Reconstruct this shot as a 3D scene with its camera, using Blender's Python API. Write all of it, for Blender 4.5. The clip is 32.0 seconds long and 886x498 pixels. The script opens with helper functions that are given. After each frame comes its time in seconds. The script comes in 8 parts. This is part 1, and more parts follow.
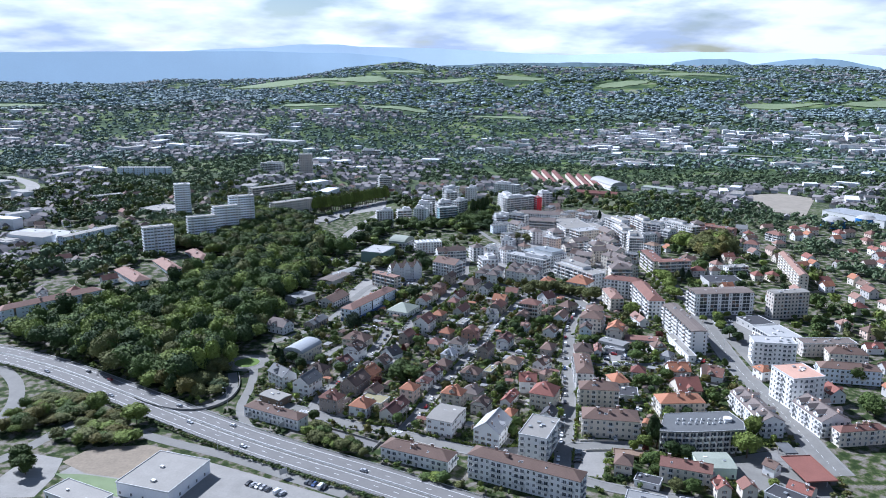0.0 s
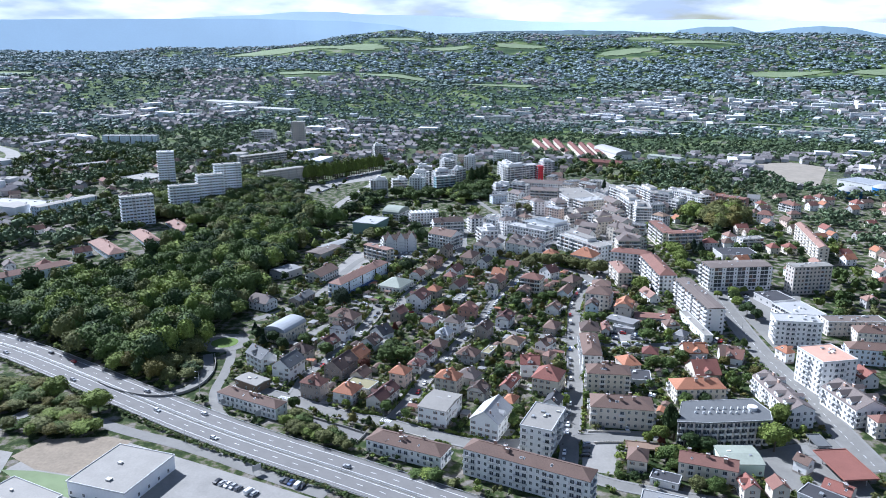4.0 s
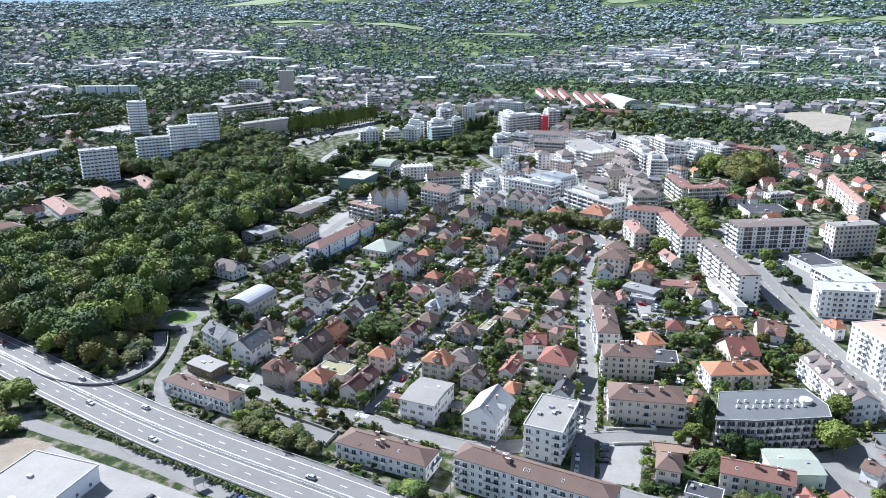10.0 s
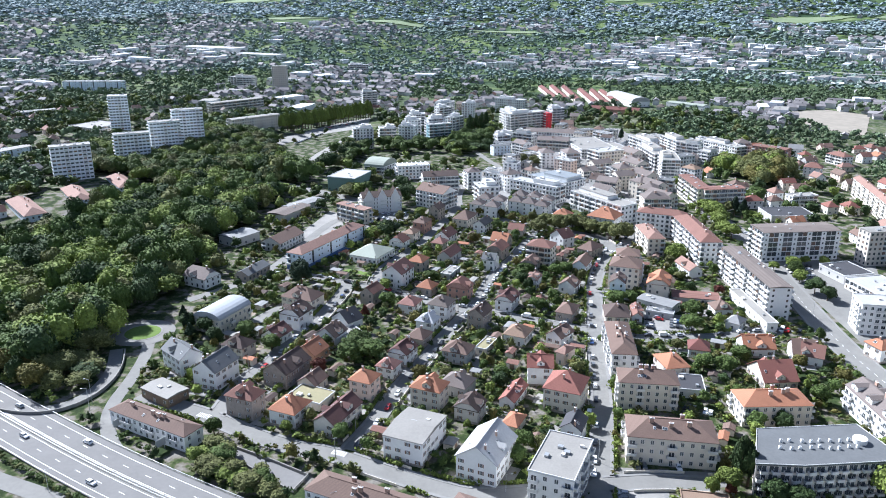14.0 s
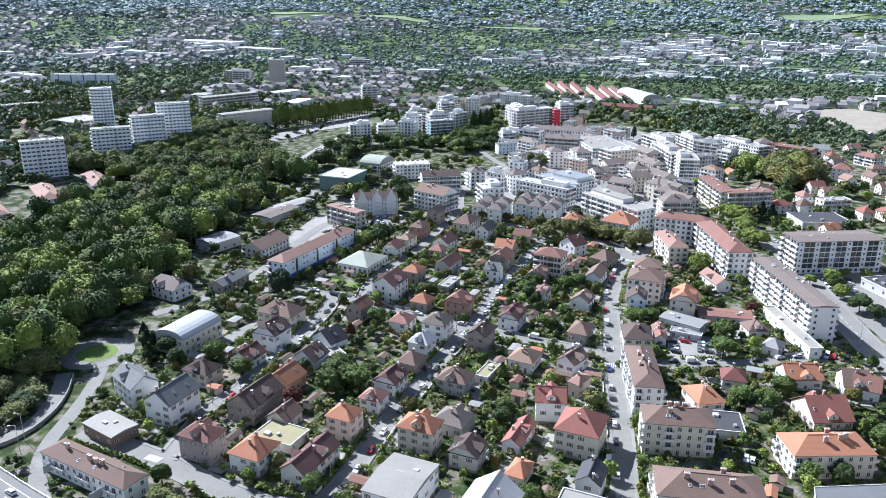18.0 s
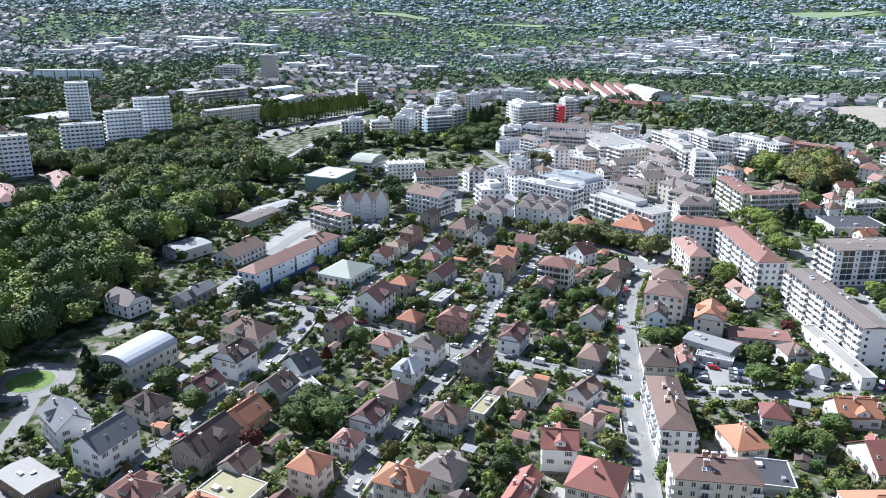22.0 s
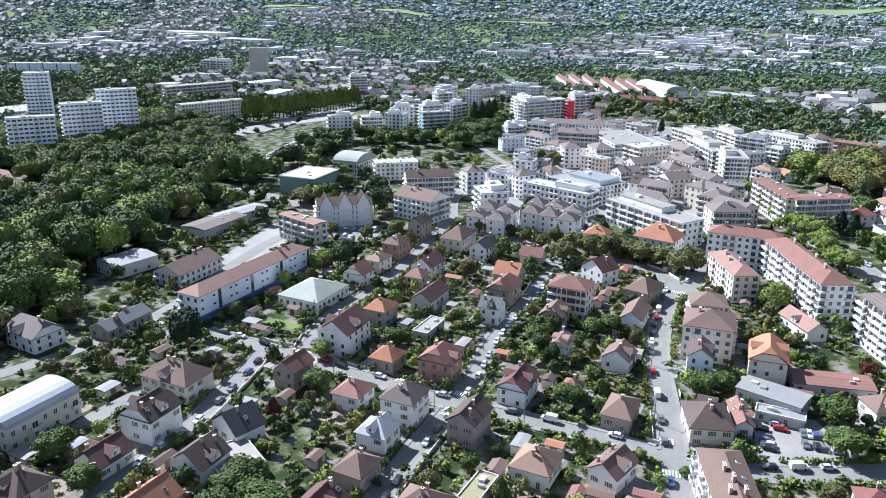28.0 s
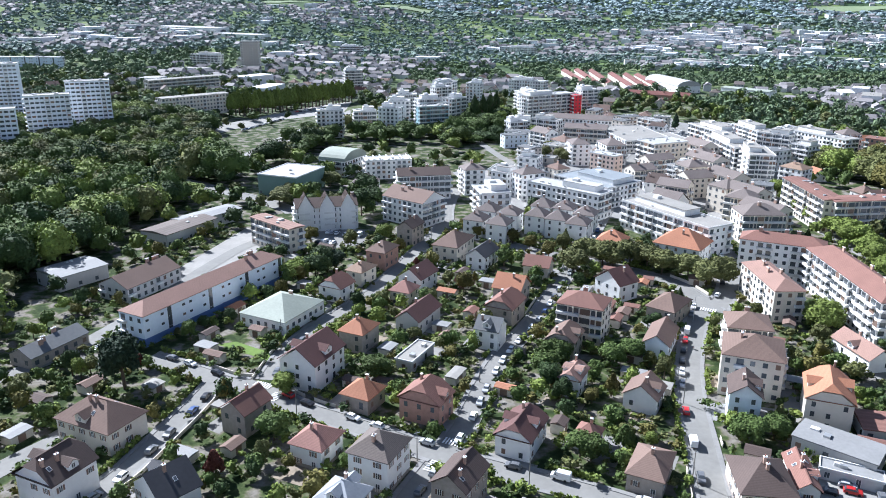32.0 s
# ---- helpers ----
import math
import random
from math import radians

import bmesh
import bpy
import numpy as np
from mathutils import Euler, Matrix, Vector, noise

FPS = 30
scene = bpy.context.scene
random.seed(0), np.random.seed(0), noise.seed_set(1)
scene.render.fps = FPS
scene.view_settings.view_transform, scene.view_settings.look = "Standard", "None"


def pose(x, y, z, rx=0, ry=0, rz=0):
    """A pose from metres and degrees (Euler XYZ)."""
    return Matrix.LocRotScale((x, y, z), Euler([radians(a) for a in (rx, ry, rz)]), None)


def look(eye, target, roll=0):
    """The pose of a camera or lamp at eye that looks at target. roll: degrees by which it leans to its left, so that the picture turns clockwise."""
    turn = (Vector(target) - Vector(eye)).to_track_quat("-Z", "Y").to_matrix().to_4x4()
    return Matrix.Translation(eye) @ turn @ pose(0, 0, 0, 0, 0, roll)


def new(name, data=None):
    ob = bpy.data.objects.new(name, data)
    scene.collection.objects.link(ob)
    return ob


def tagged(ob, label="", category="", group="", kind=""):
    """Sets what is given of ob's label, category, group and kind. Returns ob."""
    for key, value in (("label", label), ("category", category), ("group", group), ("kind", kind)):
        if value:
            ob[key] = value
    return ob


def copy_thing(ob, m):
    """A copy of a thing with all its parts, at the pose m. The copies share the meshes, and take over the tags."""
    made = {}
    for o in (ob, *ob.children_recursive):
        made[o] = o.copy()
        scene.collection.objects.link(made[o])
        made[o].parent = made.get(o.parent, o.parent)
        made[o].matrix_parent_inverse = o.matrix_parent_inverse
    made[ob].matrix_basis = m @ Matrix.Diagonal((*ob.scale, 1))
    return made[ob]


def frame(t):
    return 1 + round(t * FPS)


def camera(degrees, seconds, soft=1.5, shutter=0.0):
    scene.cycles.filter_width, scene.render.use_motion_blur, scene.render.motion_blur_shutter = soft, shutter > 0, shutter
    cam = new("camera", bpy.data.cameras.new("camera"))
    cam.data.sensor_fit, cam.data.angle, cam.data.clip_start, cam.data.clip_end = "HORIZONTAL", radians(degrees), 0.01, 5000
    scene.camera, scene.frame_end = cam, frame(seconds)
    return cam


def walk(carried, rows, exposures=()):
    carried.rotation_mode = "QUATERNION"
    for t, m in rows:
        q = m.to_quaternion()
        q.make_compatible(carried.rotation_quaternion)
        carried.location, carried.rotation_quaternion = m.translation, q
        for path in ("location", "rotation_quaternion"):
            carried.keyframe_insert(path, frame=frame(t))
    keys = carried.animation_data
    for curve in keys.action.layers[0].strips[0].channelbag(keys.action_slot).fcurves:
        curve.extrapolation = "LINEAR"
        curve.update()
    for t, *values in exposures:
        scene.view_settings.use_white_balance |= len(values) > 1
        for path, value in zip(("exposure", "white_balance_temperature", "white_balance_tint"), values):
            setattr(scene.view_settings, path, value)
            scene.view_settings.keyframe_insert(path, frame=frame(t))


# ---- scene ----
cam = camera(60.0, 32.0, soft=1.0)

PATH = [
    (0, (-4.892, 9.933, 198.8), (-4.987, 11.879, 198.349), 0.0),
    (0.5, (-6.577, 12.825, 197.401), (-6.67, 14.782, 197.003), 0.2),
    (1, (-7.364, 17.113, 196.315), (-7.456, 19.078, 195.956), 0.3),
    (1.5, (-7.454, 21.28, 195.306), (-7.546, 23.245, 194.948), 0.3),
    (2, (-7.389, 26.914, 193.825), (-7.481, 28.878, 193.459), 0.2),
    (2.5, (-6.778, 32.765, 192.221), (-6.87, 34.722, 191.818), 0.2),
    (3, (-6.531, 38.669, 190.701), (-6.622, 40.618, 190.26), 0.2),
    (3.5, (-5.456, 45.64, 189.131), (-5.548, 47.579, 188.65), 0.1),
    (4, (-3.819, 53.777, 187.496), (-3.912, 55.706, 186.974), -0.0),
    (4.5, (-2.977, 60.322, 186.126), (-3.071, 62.239, 185.565), -0.1),
    (6.5, (-2.224, 82.769, 180.881), (-2.317, 84.664, 180.248), -0.2),
    (7, (-1.681, 88.253, 179.583), (-1.775, 90.148, 178.95), -0.2),
    (8, (-1.294, 99.207, 176.901), (-1.389, 101.102, 176.268), -0.3),
    (9, (-1.143, 110.893, 173.831), (-1.239, 112.788, 173.199), -0.3),
    (10, (-0.72, 122.239, 170.839), (-0.817, 124.134, 170.207), -0.3),
    (11, (-0.462, 133.526, 168.004), (-0.56, 135.421, 167.372), -0.2),
    (12, (-0.459, 144.711, 164.981), (-0.556, 146.606, 164.349), -0.2),
    (13, (-0.032, 156.505, 162.264), (-0.129, 158.4, 161.632), -0.2),
    (14, (0.469, 167.897, 159.458), (0.37, 169.792, 158.827), -0.1),
    (14.5, (0.501, 173.545, 158.383), (0.402, 175.44, 157.75), -0.1),
    (16.5, (0.994, 197.105, 153.482), (0.892, 198.999, 152.848), 0.2),
    (17, (0.845, 202.595, 152.285), (0.741, 204.489, 151.651), 0.2),
    (17.5, (1.209, 208.615, 150.939), (1.101, 210.509, 150.304), 0.2),
    (18, (1.579, 214.703, 149.831), (1.468, 216.597, 149.196), 0.2),
    (18.5, (1.908, 220.398, 148.462), (1.794, 222.291, 147.827), 0.2),
    (19, (2.007, 226.183, 147.237), (1.893, 228.076, 146.602), 0.2),
    (20, (2.515, 238.269, 144.675), (2.4, 240.162, 144.04), 0.2),
    (21, (3.021, 249.73, 141.775), (2.905, 251.623, 141.14), 0.2),
    (22, (3.334, 261.227, 138.946), (3.218, 263.12, 138.312), 0.2),
    (23, (3.665, 272.666, 135.749), (3.547, 274.56, 135.116), 0.2),
    (24, (4.303, 283.951, 133.174), (4.183, 285.844, 132.542), 0.2),
    (25, (4.49, 294.799, 130.601), (4.369, 296.693, 129.97), 0.2),
    (25.5, (4.786, 300.367, 129.294), (4.663, 302.26, 128.663), 0.2),
    (27.5, (5.17, 324.158, 124.021), (5.045, 326.052, 123.39), 0.3),
    (28, (5.552, 330.344, 122.648), (5.425, 332.238, 122.017), 0.3),
    (29, (5.849, 342.055, 119.76), (5.72, 343.949, 119.128), 0.3),
    (30, (6.25, 353.855, 116.857), (6.119, 355.748, 116.226), 0.3),
    (31, (6.601, 365.56, 113.751), (6.468, 367.453, 113.12), 0.3),
    (32, (6.912, 376.299, 111.261), (6.777, 378.192, 110.63), 0.3),
]
walk(cam, [(t, look(eye, target, roll)) for t, eye, target, roll in PATH],
     exposures=[(0, 0.74, 5300, 14), (2, 0.58, 5300, 14), (4, 0.90, 5320, 13), (7, 1.18, 5550, 12), (32, 1.26, 5550, 12)])

# ---- world, sun ----
SUN_EL, SUN_AZ = 40.0, 309.0          # degrees; azimuth clockwise from +y: the sun stands ahead and to the left
world = bpy.data.worlds.new("sky")
scene.world = world
world.use_nodes = True
wn, wl = world.node_tree.nodes, world.node_tree.links
wn.clear()
w_out = wn.new("ShaderNodeOutputWorld")
w_bg = wn.new("ShaderNodeBackground")
w_sky = wn.new("ShaderNodeTexSky")
w_sky.sky_type, w_sky.sun_disc = "NISHITA", False
w_sky.sun_elevation, w_sky.sun_rotation = radians(SUN_EL), radians(SUN_AZ)
w_sky.air_density, w_sky.dust_density, w_sky.ozone_density = 1.0, 0.6, 1.2
w_bg.inputs["Strength"].default_value = 0.05
# broken cumulus all over the sky, flat-bottomed towards the horizon
w_co = wn.new("ShaderNodeTexCoord")
w_sep = wn.new("ShaderNodeSeparateXYZ")
w_up = wn.new("ShaderNodeMath"); w_up.operation = "ADD"; w_up.inputs[1].default_value = 0.22
w_div = wn.new("ShaderNodeVectorMath"); w_div.operation = "DIVIDE"
w_cmb = wn.new("ShaderNodeCombineXYZ")
w_n1 = wn.new("ShaderNodeTexNoise")
w_n1.inputs["Scale"].default_value, w_n1.inputs["Detail"].default_value, w_n1.inputs["Roughness"].default_value = 1.5, 9.0, 0.52
w_r1 = wn.new("ShaderNodeValToRGB")
w_r1.color_ramp.elements[0].position, w_r1.color_ramp.elements[1].position = 0.35, 0.50
w_n2 = wn.new("ShaderNodeTexNoise")
w_n2.inputs["Scale"].default_value, w_n2.inputs["Detail"].default_value = 2.1, 6.0
w_r2 = wn.new("ShaderNodeValToRGB")
w_r2.color_ramp.elements[0].position, w_r2.color_ramp.elements[1].position = 0.36, 0.60
w_r2.color_ramp.elements[0].color, w_r2.color_ramp.elements[1].color = (6.6, 7.6, 9.2, 1), (14.6, 15.0, 15.4, 1)
w_mix = wn.new("ShaderNodeMixRGB")
w_thin = wn.new("ShaderNodeMapRange")     # the clouds thin out overhead
w_thin.inputs["From Min"].default_value, w_thin.inputs["From Max"].default_value = 0.14, 0.42
w_thin.inputs["To Min"].default_value, w_thin.inputs["To Max"].default_value = 1.0, 0.06
w_cov = wn.new("ShaderNodeMath"); w_cov.operation = "MULTIPLY"
for a, b in ((w_co.outputs["Generated"], w_sep.inputs[0]), (w_sep.outputs["Z"], w_up.inputs[0]), (w_up.outputs[0], w_cmb.inputs[0]),
             (w_up.outputs[0], w_cmb.inputs[1]), (w_up.outputs[0], w_cmb.inputs[2]), (w_co.outputs["Generated"], w_div.inputs[0]),
             (w_cmb.outputs[0], w_div.inputs[1]), (w_div.outputs[0], w_n1.inputs["Vector"]), (w_div.outputs[0], w_n2.inputs["Vector"]),
             (w_n1.outputs[0], w_r1.inputs[0]), (w_n2.outputs[0], w_r2.inputs[0]), (w_sep.outputs["Z"], w_thin.inputs[0]), (w_thin.outputs[0], w_cov.inputs[0]), (w_r1.outputs[0], w_cov.inputs[1]), (w_cov.outputs[0], w_mix.inputs[0]),
             (w_sky.outputs[0], w_mix.inputs[1]), (w_mix.outputs[0], w_bg.inputs[0]), (w_bg.outputs[0], w_out.inputs[0])):
    wl.new(a, b)
# clouds towards the sun are brighter than those opposite
w_dot = wn.new("ShaderNodeVectorMath"); w_dot.operation = "DOT_PRODUCT"
w_dot.inputs[1].default_value = (math.sin(radians(SUN_AZ)) * math.cos(radians(SUN_EL)), math.cos(radians(SUN_AZ)) * math.cos(radians(SUN_EL)), math.sin(radians(SUN_EL)))
w_glow = wn.new("ShaderNodeMapRange")
w_glow.inputs["From Min"].default_value, w_glow.inputs["From Max"].default_value = -0.35, 0.42
w_glow.inputs["To Min"].default_value, w_glow.inputs["To Max"].default_value = 0.55, 1.0
w_scale = wn.new("ShaderNodeVectorMath"); w_scale.operation = "SCALE"
wl.new(w_co.outputs["Generated"], w_dot.inputs[0])
wl.new(w_dot.outputs["Value"], w_glow.inputs[0])
wl.new(w_r2.outputs[0], w_scale.inputs[0])
wl.new(w_glow.outputs[0], w_scale.inputs["Scale"])
wl.new(w_scale.outputs[0], w_mix.inputs[2])
sun = new("sun", bpy.data.lights.new("sun", "SUN"))
sun.data.energy, sun.data.angle, sun.data.color = 5.0, radians(0.6), (1.0, 0.965, 0.91)
az, el = radians(SUN_AZ), radians(SUN_EL)
to_sun = Vector((math.sin(az) * math.cos(el), math.cos(az) * math.cos(el), math.sin(el)))
sun.matrix_world = look(to_sun * 300, (0, 0, 0))

# ---- materials ----
MATS = {}


def material(name, color, rough=0.85, metal=0.0, grain=1.5, spread=0.16, large=0.12, vary=0.0, island=0.0, bump=0.0, rows=0.0, spec=0.3):
    """A surface: two scales of variation, optional change from piece to piece, optional tile or board rows across the slope."""
    m = bpy.data.materials.new(name)
    m.use_nodes = True
    n, l = m.node_tree.nodes, m.node_tree.links
    b = n["Principled BSDF"]
    b.inputs["Roughness"].default_value, b.inputs["Metallic"].default_value = rough, metal
    b.inputs["Specular IOR Level"].default_value = spec
    co = n.new("ShaderNodeTexCoord")
    fine, wide = n.new("ShaderNodeTexNoise"), n.new("ShaderNodeTexNoise")
    fine.inputs["Scale"].default_value, fine.inputs["Detail"].default_value = grain, 5.0
    wide.inputs["Scale"].default_value, wide.inputs["Detail"].default_value = 0.12, 3.0
    geo = n.new("ShaderNodeNewGeometry")
    for t in (fine, wide):
        l.new(geo.outputs["Position"], t.inputs["Vector"])
    add = n.new("ShaderNodeMath"); add.operation = "MULTIPLY_ADD"
    l.new(fine.outputs[0], add.inputs[0])
    add.inputs[1].default_value = 2.4 * spread
    add.inputs[2].default_value = 1 - 1.2 * spread - 1.2 * large
    add2 = n.new("ShaderNodeMath"); add2.operation = "MULTIPLY_ADD"
    l.new(wide.outputs[0], add2.inputs[0])
    add2.inputs[1].default_value = 2.4 * large
    l.new(add.outputs[0], add2.inputs[2])
    val = add2.outputs[0]
    for amount, source in ((vary, "object"), (island, "island")):
        if amount:
            src = n.new("ShaderNodeObjectInfo").outputs["Random"] if source == "object" else geo.outputs["Random Per Island"]
            k = n.new("ShaderNodeMath"); k.operation = "MULTIPLY_ADD"
            l.new(src, k.inputs[0]); k.inputs[1].default_value = 2 * amount; k.inputs[2].default_value = 1 - amount
            k2 = n.new("ShaderNodeMath"); k2.operation = "MULTIPLY"
            l.new(val, k2.inputs[0]); l.new(k.outputs[0], k2.inputs[1])
            val = k2.outputs[0]
    if rows:
        wv = n.new("ShaderNodeTexWave"); wv.bands_direction = "Z"
        wv.inputs["Scale"].default_value, wv.inputs["Distortion"].default_value = rows, 0.6
        l.new(geo.outputs["Position"], wv.inputs["Vector"])
        k = n.new("ShaderNodeMath"); k.operation = "MULTIPLY_ADD"
        l.new(wv.outputs[1], k.inputs[0]); k.inputs[1].default_value = 0.22; k.inputs[2].default_value = 0.89
        k2 = n.new("ShaderNodeMath"); k2.operation = "MULTIPLY"
        l.new(val, k2.inputs[0]); l.new(k.outputs[0], k2.inputs[1])
        val = k2.outputs[0]
    mul = n.new("ShaderNodeVectorMath"); mul.operation = "SCALE"
    mul.inputs[0].default_value = color
    l.new(val, mul.inputs["Scale"])
    l.new(mul.outputs[0], b.inputs["Base Color"])
    if bump:
        bp = n.new("ShaderNodeBump"); bp.inputs["Strength"].default_value = bump; bp.inputs["Distance"].default_value = 0.1 if not name.startswith("leaf") else 0.6
        l.new(fine.outputs[0], bp.inputs["Height"]); l.new(bp.outputs[0], b.inputs["Normal"])
    MATS[name] = m
    return m


TILE = dict(orange=(.34, .155, .09), red=(.235, .10, .078), redbrown=(.195, .102, .08), brown=(.16, .108, .086), dark=(.088, .064, .055),
            maroon=(.115, .06, .053), mauve=(.165, .138, .125), umber=(.145, .12, .105), tan=(.26, .18, .128), salmon=(.255, .158, .125),
            pink=(.25, .135, .11), darkred=(.145, .06, .05))
for key, c in TILE.items():
    material("tile_" + key, c, 0.85, grain=2.5, spread=0.22, large=0.16, vary=0.10, rows=1.6)
SHEET = dict(slate=(.125, .13, .132), black=(.055, .055, .06), grey=(.23, .23, .225), gravel=(.25, .238, .215), white=(.37, .368, .36), zinc=(.32, .335, .35),
             mint=(.28, .305, .255), moss=(.26, .235, .13), metal=(.22, .24, .25), terra=(.52, .32, .24), redpanel=(.62, .035, .05))
for key, c in SHEET.items():
    material("sheet_" + key, c, 0.5 if key in ("zinc", "metal") else 0.75, grain=1.2, spread=0.14, large=0.14, vary=0.05)
WALL = dict(white=(.77, .762, .742), cream=(.64, .585, .50), pinkish=(.66, .52, .44), salmon=(.64, .38, .26), stone=(.33, .29, .255), grey=(.47, .46, .445),
            bluegrey=(.70, .76, .82), brick=(.40, .235, .19), timber=(.22, .16, .115), timberw=(.60, .565, .51), dark=(.11, .11, .115),
            beige=(.56, .51, .45), slab=(.80, .83, .87), panel=(.80, .81, .82), green=(.15, .23, .205), glass=(.30, .46, .50), steel=(.5, .5, .5),
            mint=(.62, .72, .62), redpanel=(.62, .035, .05))
for key, c in WALL.items():
    material("wall_" + key, c, 0.85, grain=0.9, spread=0.07 if key not in ("stone", "brick", "timber") else 0.25, large=0.06, vary=0.04)
material("pane", (.075, .085, .095), 0.12, grain=0.5, spread=0.3, vary=0.3, spec=0.6)
material("frame", (.75, .75, .73), 0.5)
material("parapet", (.56, .56, .55), 0.7, spread=0.15, large=0.15)
material("blue_panel", (.12, .20, .42), 0.6, vary=0.15)
material("shutter", (.18, .12, .09), 0.7, vary=0.35)
material("balcony", (.63, .62, .60), 0.7, vary=0.06)
material("chimney", (.40, .27, .21), 0.9, grain=3, spread=0.25, vary=0.2)
material("asphalt", (.195, .19, .175), 0.9, grain=0.7, spread=0.12, large=0.18)
material("asphalt_main", (.175, .17, .162), 0.9, grain=0.7, spread=0.10, large=0.14)
material("concrete", (.26, .25, .23), 0.9, grain=0.8, spread=0.14, large=0.2)
material("paving", (.22, .215, .205), 0.9, grain=0.8, spread=0.16, large=0.2)
material("paint", (.75, .75, .74), 0.7, spread=0.15)
material("rail", (.45, .46, .46), 0.45, metal=0.6)
material("bark", (.10, .075, .055), 0.95, grain=4, spread=0.3)
LEAF = dict(green=(.074, .108, .029), deep=(.040, .064, .022), light=(.148, .188, .042), olive=(.120, .128, .045), cedar=(.022, .038, .020), autumn=(.115, .105, .030), red=(.10, .035, .025))
for key, c in LEAF.items():
    material("leaf_" + key, c, 0.75, grain=1.3, spread=0.42, large=0.2, vary=0.22, island=0.25, bump=0.9, spec=0.15)
material("lawn", (.115, .175, .036), 0.95, grain=0.8, spread=0.25, large=0.2)
material("meadow", (.17, .215, .115), 0.95, grain=0.02, spread=0.2, large=0.25)
material("soil", (.24, .20, .15), 0.95, grain=0.6, spread=0.25, large=0.2)
material("far_wall", (.44, .44, .445), 0.85, island=0.25)
material("far_roof", (.215, .20, .20), 0.85, island=0.4)
material("far_white", (.64, .65, .67), 0.7, island=0.1)
# distant leaves: air haze painted into the colour, paler and bluer farther off
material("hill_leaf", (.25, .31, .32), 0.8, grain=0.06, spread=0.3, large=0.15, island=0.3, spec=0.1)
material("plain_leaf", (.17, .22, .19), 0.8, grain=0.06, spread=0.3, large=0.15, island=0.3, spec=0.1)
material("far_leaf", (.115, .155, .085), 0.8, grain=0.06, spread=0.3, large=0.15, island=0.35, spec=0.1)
# crest woodland with blue air haze painted into its colour
material("ridge_wood_haze", (.20, .28, .31), 0.9, grain=0.01, spread=0.35, large=0.2, spec=0.1)


def haze_backdrop(name, color):
    """Far mountains: plain backdrop, blue haze painted in, with a little added glow."""
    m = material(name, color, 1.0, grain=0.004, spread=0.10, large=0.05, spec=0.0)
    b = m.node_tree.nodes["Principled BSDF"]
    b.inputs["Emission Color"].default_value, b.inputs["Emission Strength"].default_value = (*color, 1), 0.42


haze_backdrop("ridge_haze_pale", (.52, .63, .72))
haze_backdrop("ridge_haze_blue", (.40, .52, .62))
haze_backdrop("ridge_haze_dark", (.18, .25, .30))
# mountain colour with blue haze mixed in
material("blue_ridge_haze", (.27, .42, .56), 0.95, grain=0.006, spread=0.2, large=0.1, spec=0.0)
for key, c in dict(white=(.78, .78, .78), silver=(.42, .43, .45), black=(.02, .02, .025), grey=(.13, .135, .145), red=(.42, .02, .02), blue=(.05, .09, .22)).items():
    material("car_" + key, c, 0.3, spec=0.5)
material("tyre", (.02, .02, .02), 0.9)
material("sand", (.27, .24, .195), 0.95, grain=0.05, spread=0.2, large=0.2)
material("tank_blue", (.03, .16, .42), 0.5)


# ---- the lie of the land ----
def smooth(v):
    v = np.clip(v, 0.0, 1.0)
    return v * v * (3 - 2 * v)


def terrain(x, y):
    x, y = np.asarray(x, float), np.asarray(y, float)
    d = np.hypot(x, y)
    z = 12 * smooth((-x - 205) / 110) * smooth((y - 570) / 160) + 5 * smooth((-x - 330) / 130) * smooth((y - 760) / 220)
    z = z + 22 * smooth((y - 1350) / 700) * smooth((-x - 100) / 500)
    az_ = x / np.maximum(y, 50.0)
    crest = np.interp(az_, [-0.62, -0.33, -0.25, -0.17, -0.09, 0.0, 0.16, 0.26, 0.33, 0.40, 0.62], [45, 55, 80, 125, 168, 176, 182, 172, 176, 162, 125])
    z = z + 46 * smooth((d - 1950) / 700) + crest * smooth((d - 2550) / 1900)
    bump = 9 * np.sin(x / 170 + y / 390) * np.sin(y / 230 - x / 510) + 5 * np.sin(x / 77 + 1.3) * np.sin(y / 95)
    return z + bump * smooth((d - 2050) / 700)


def gz(x, y):
    return float(terrain(x, y))


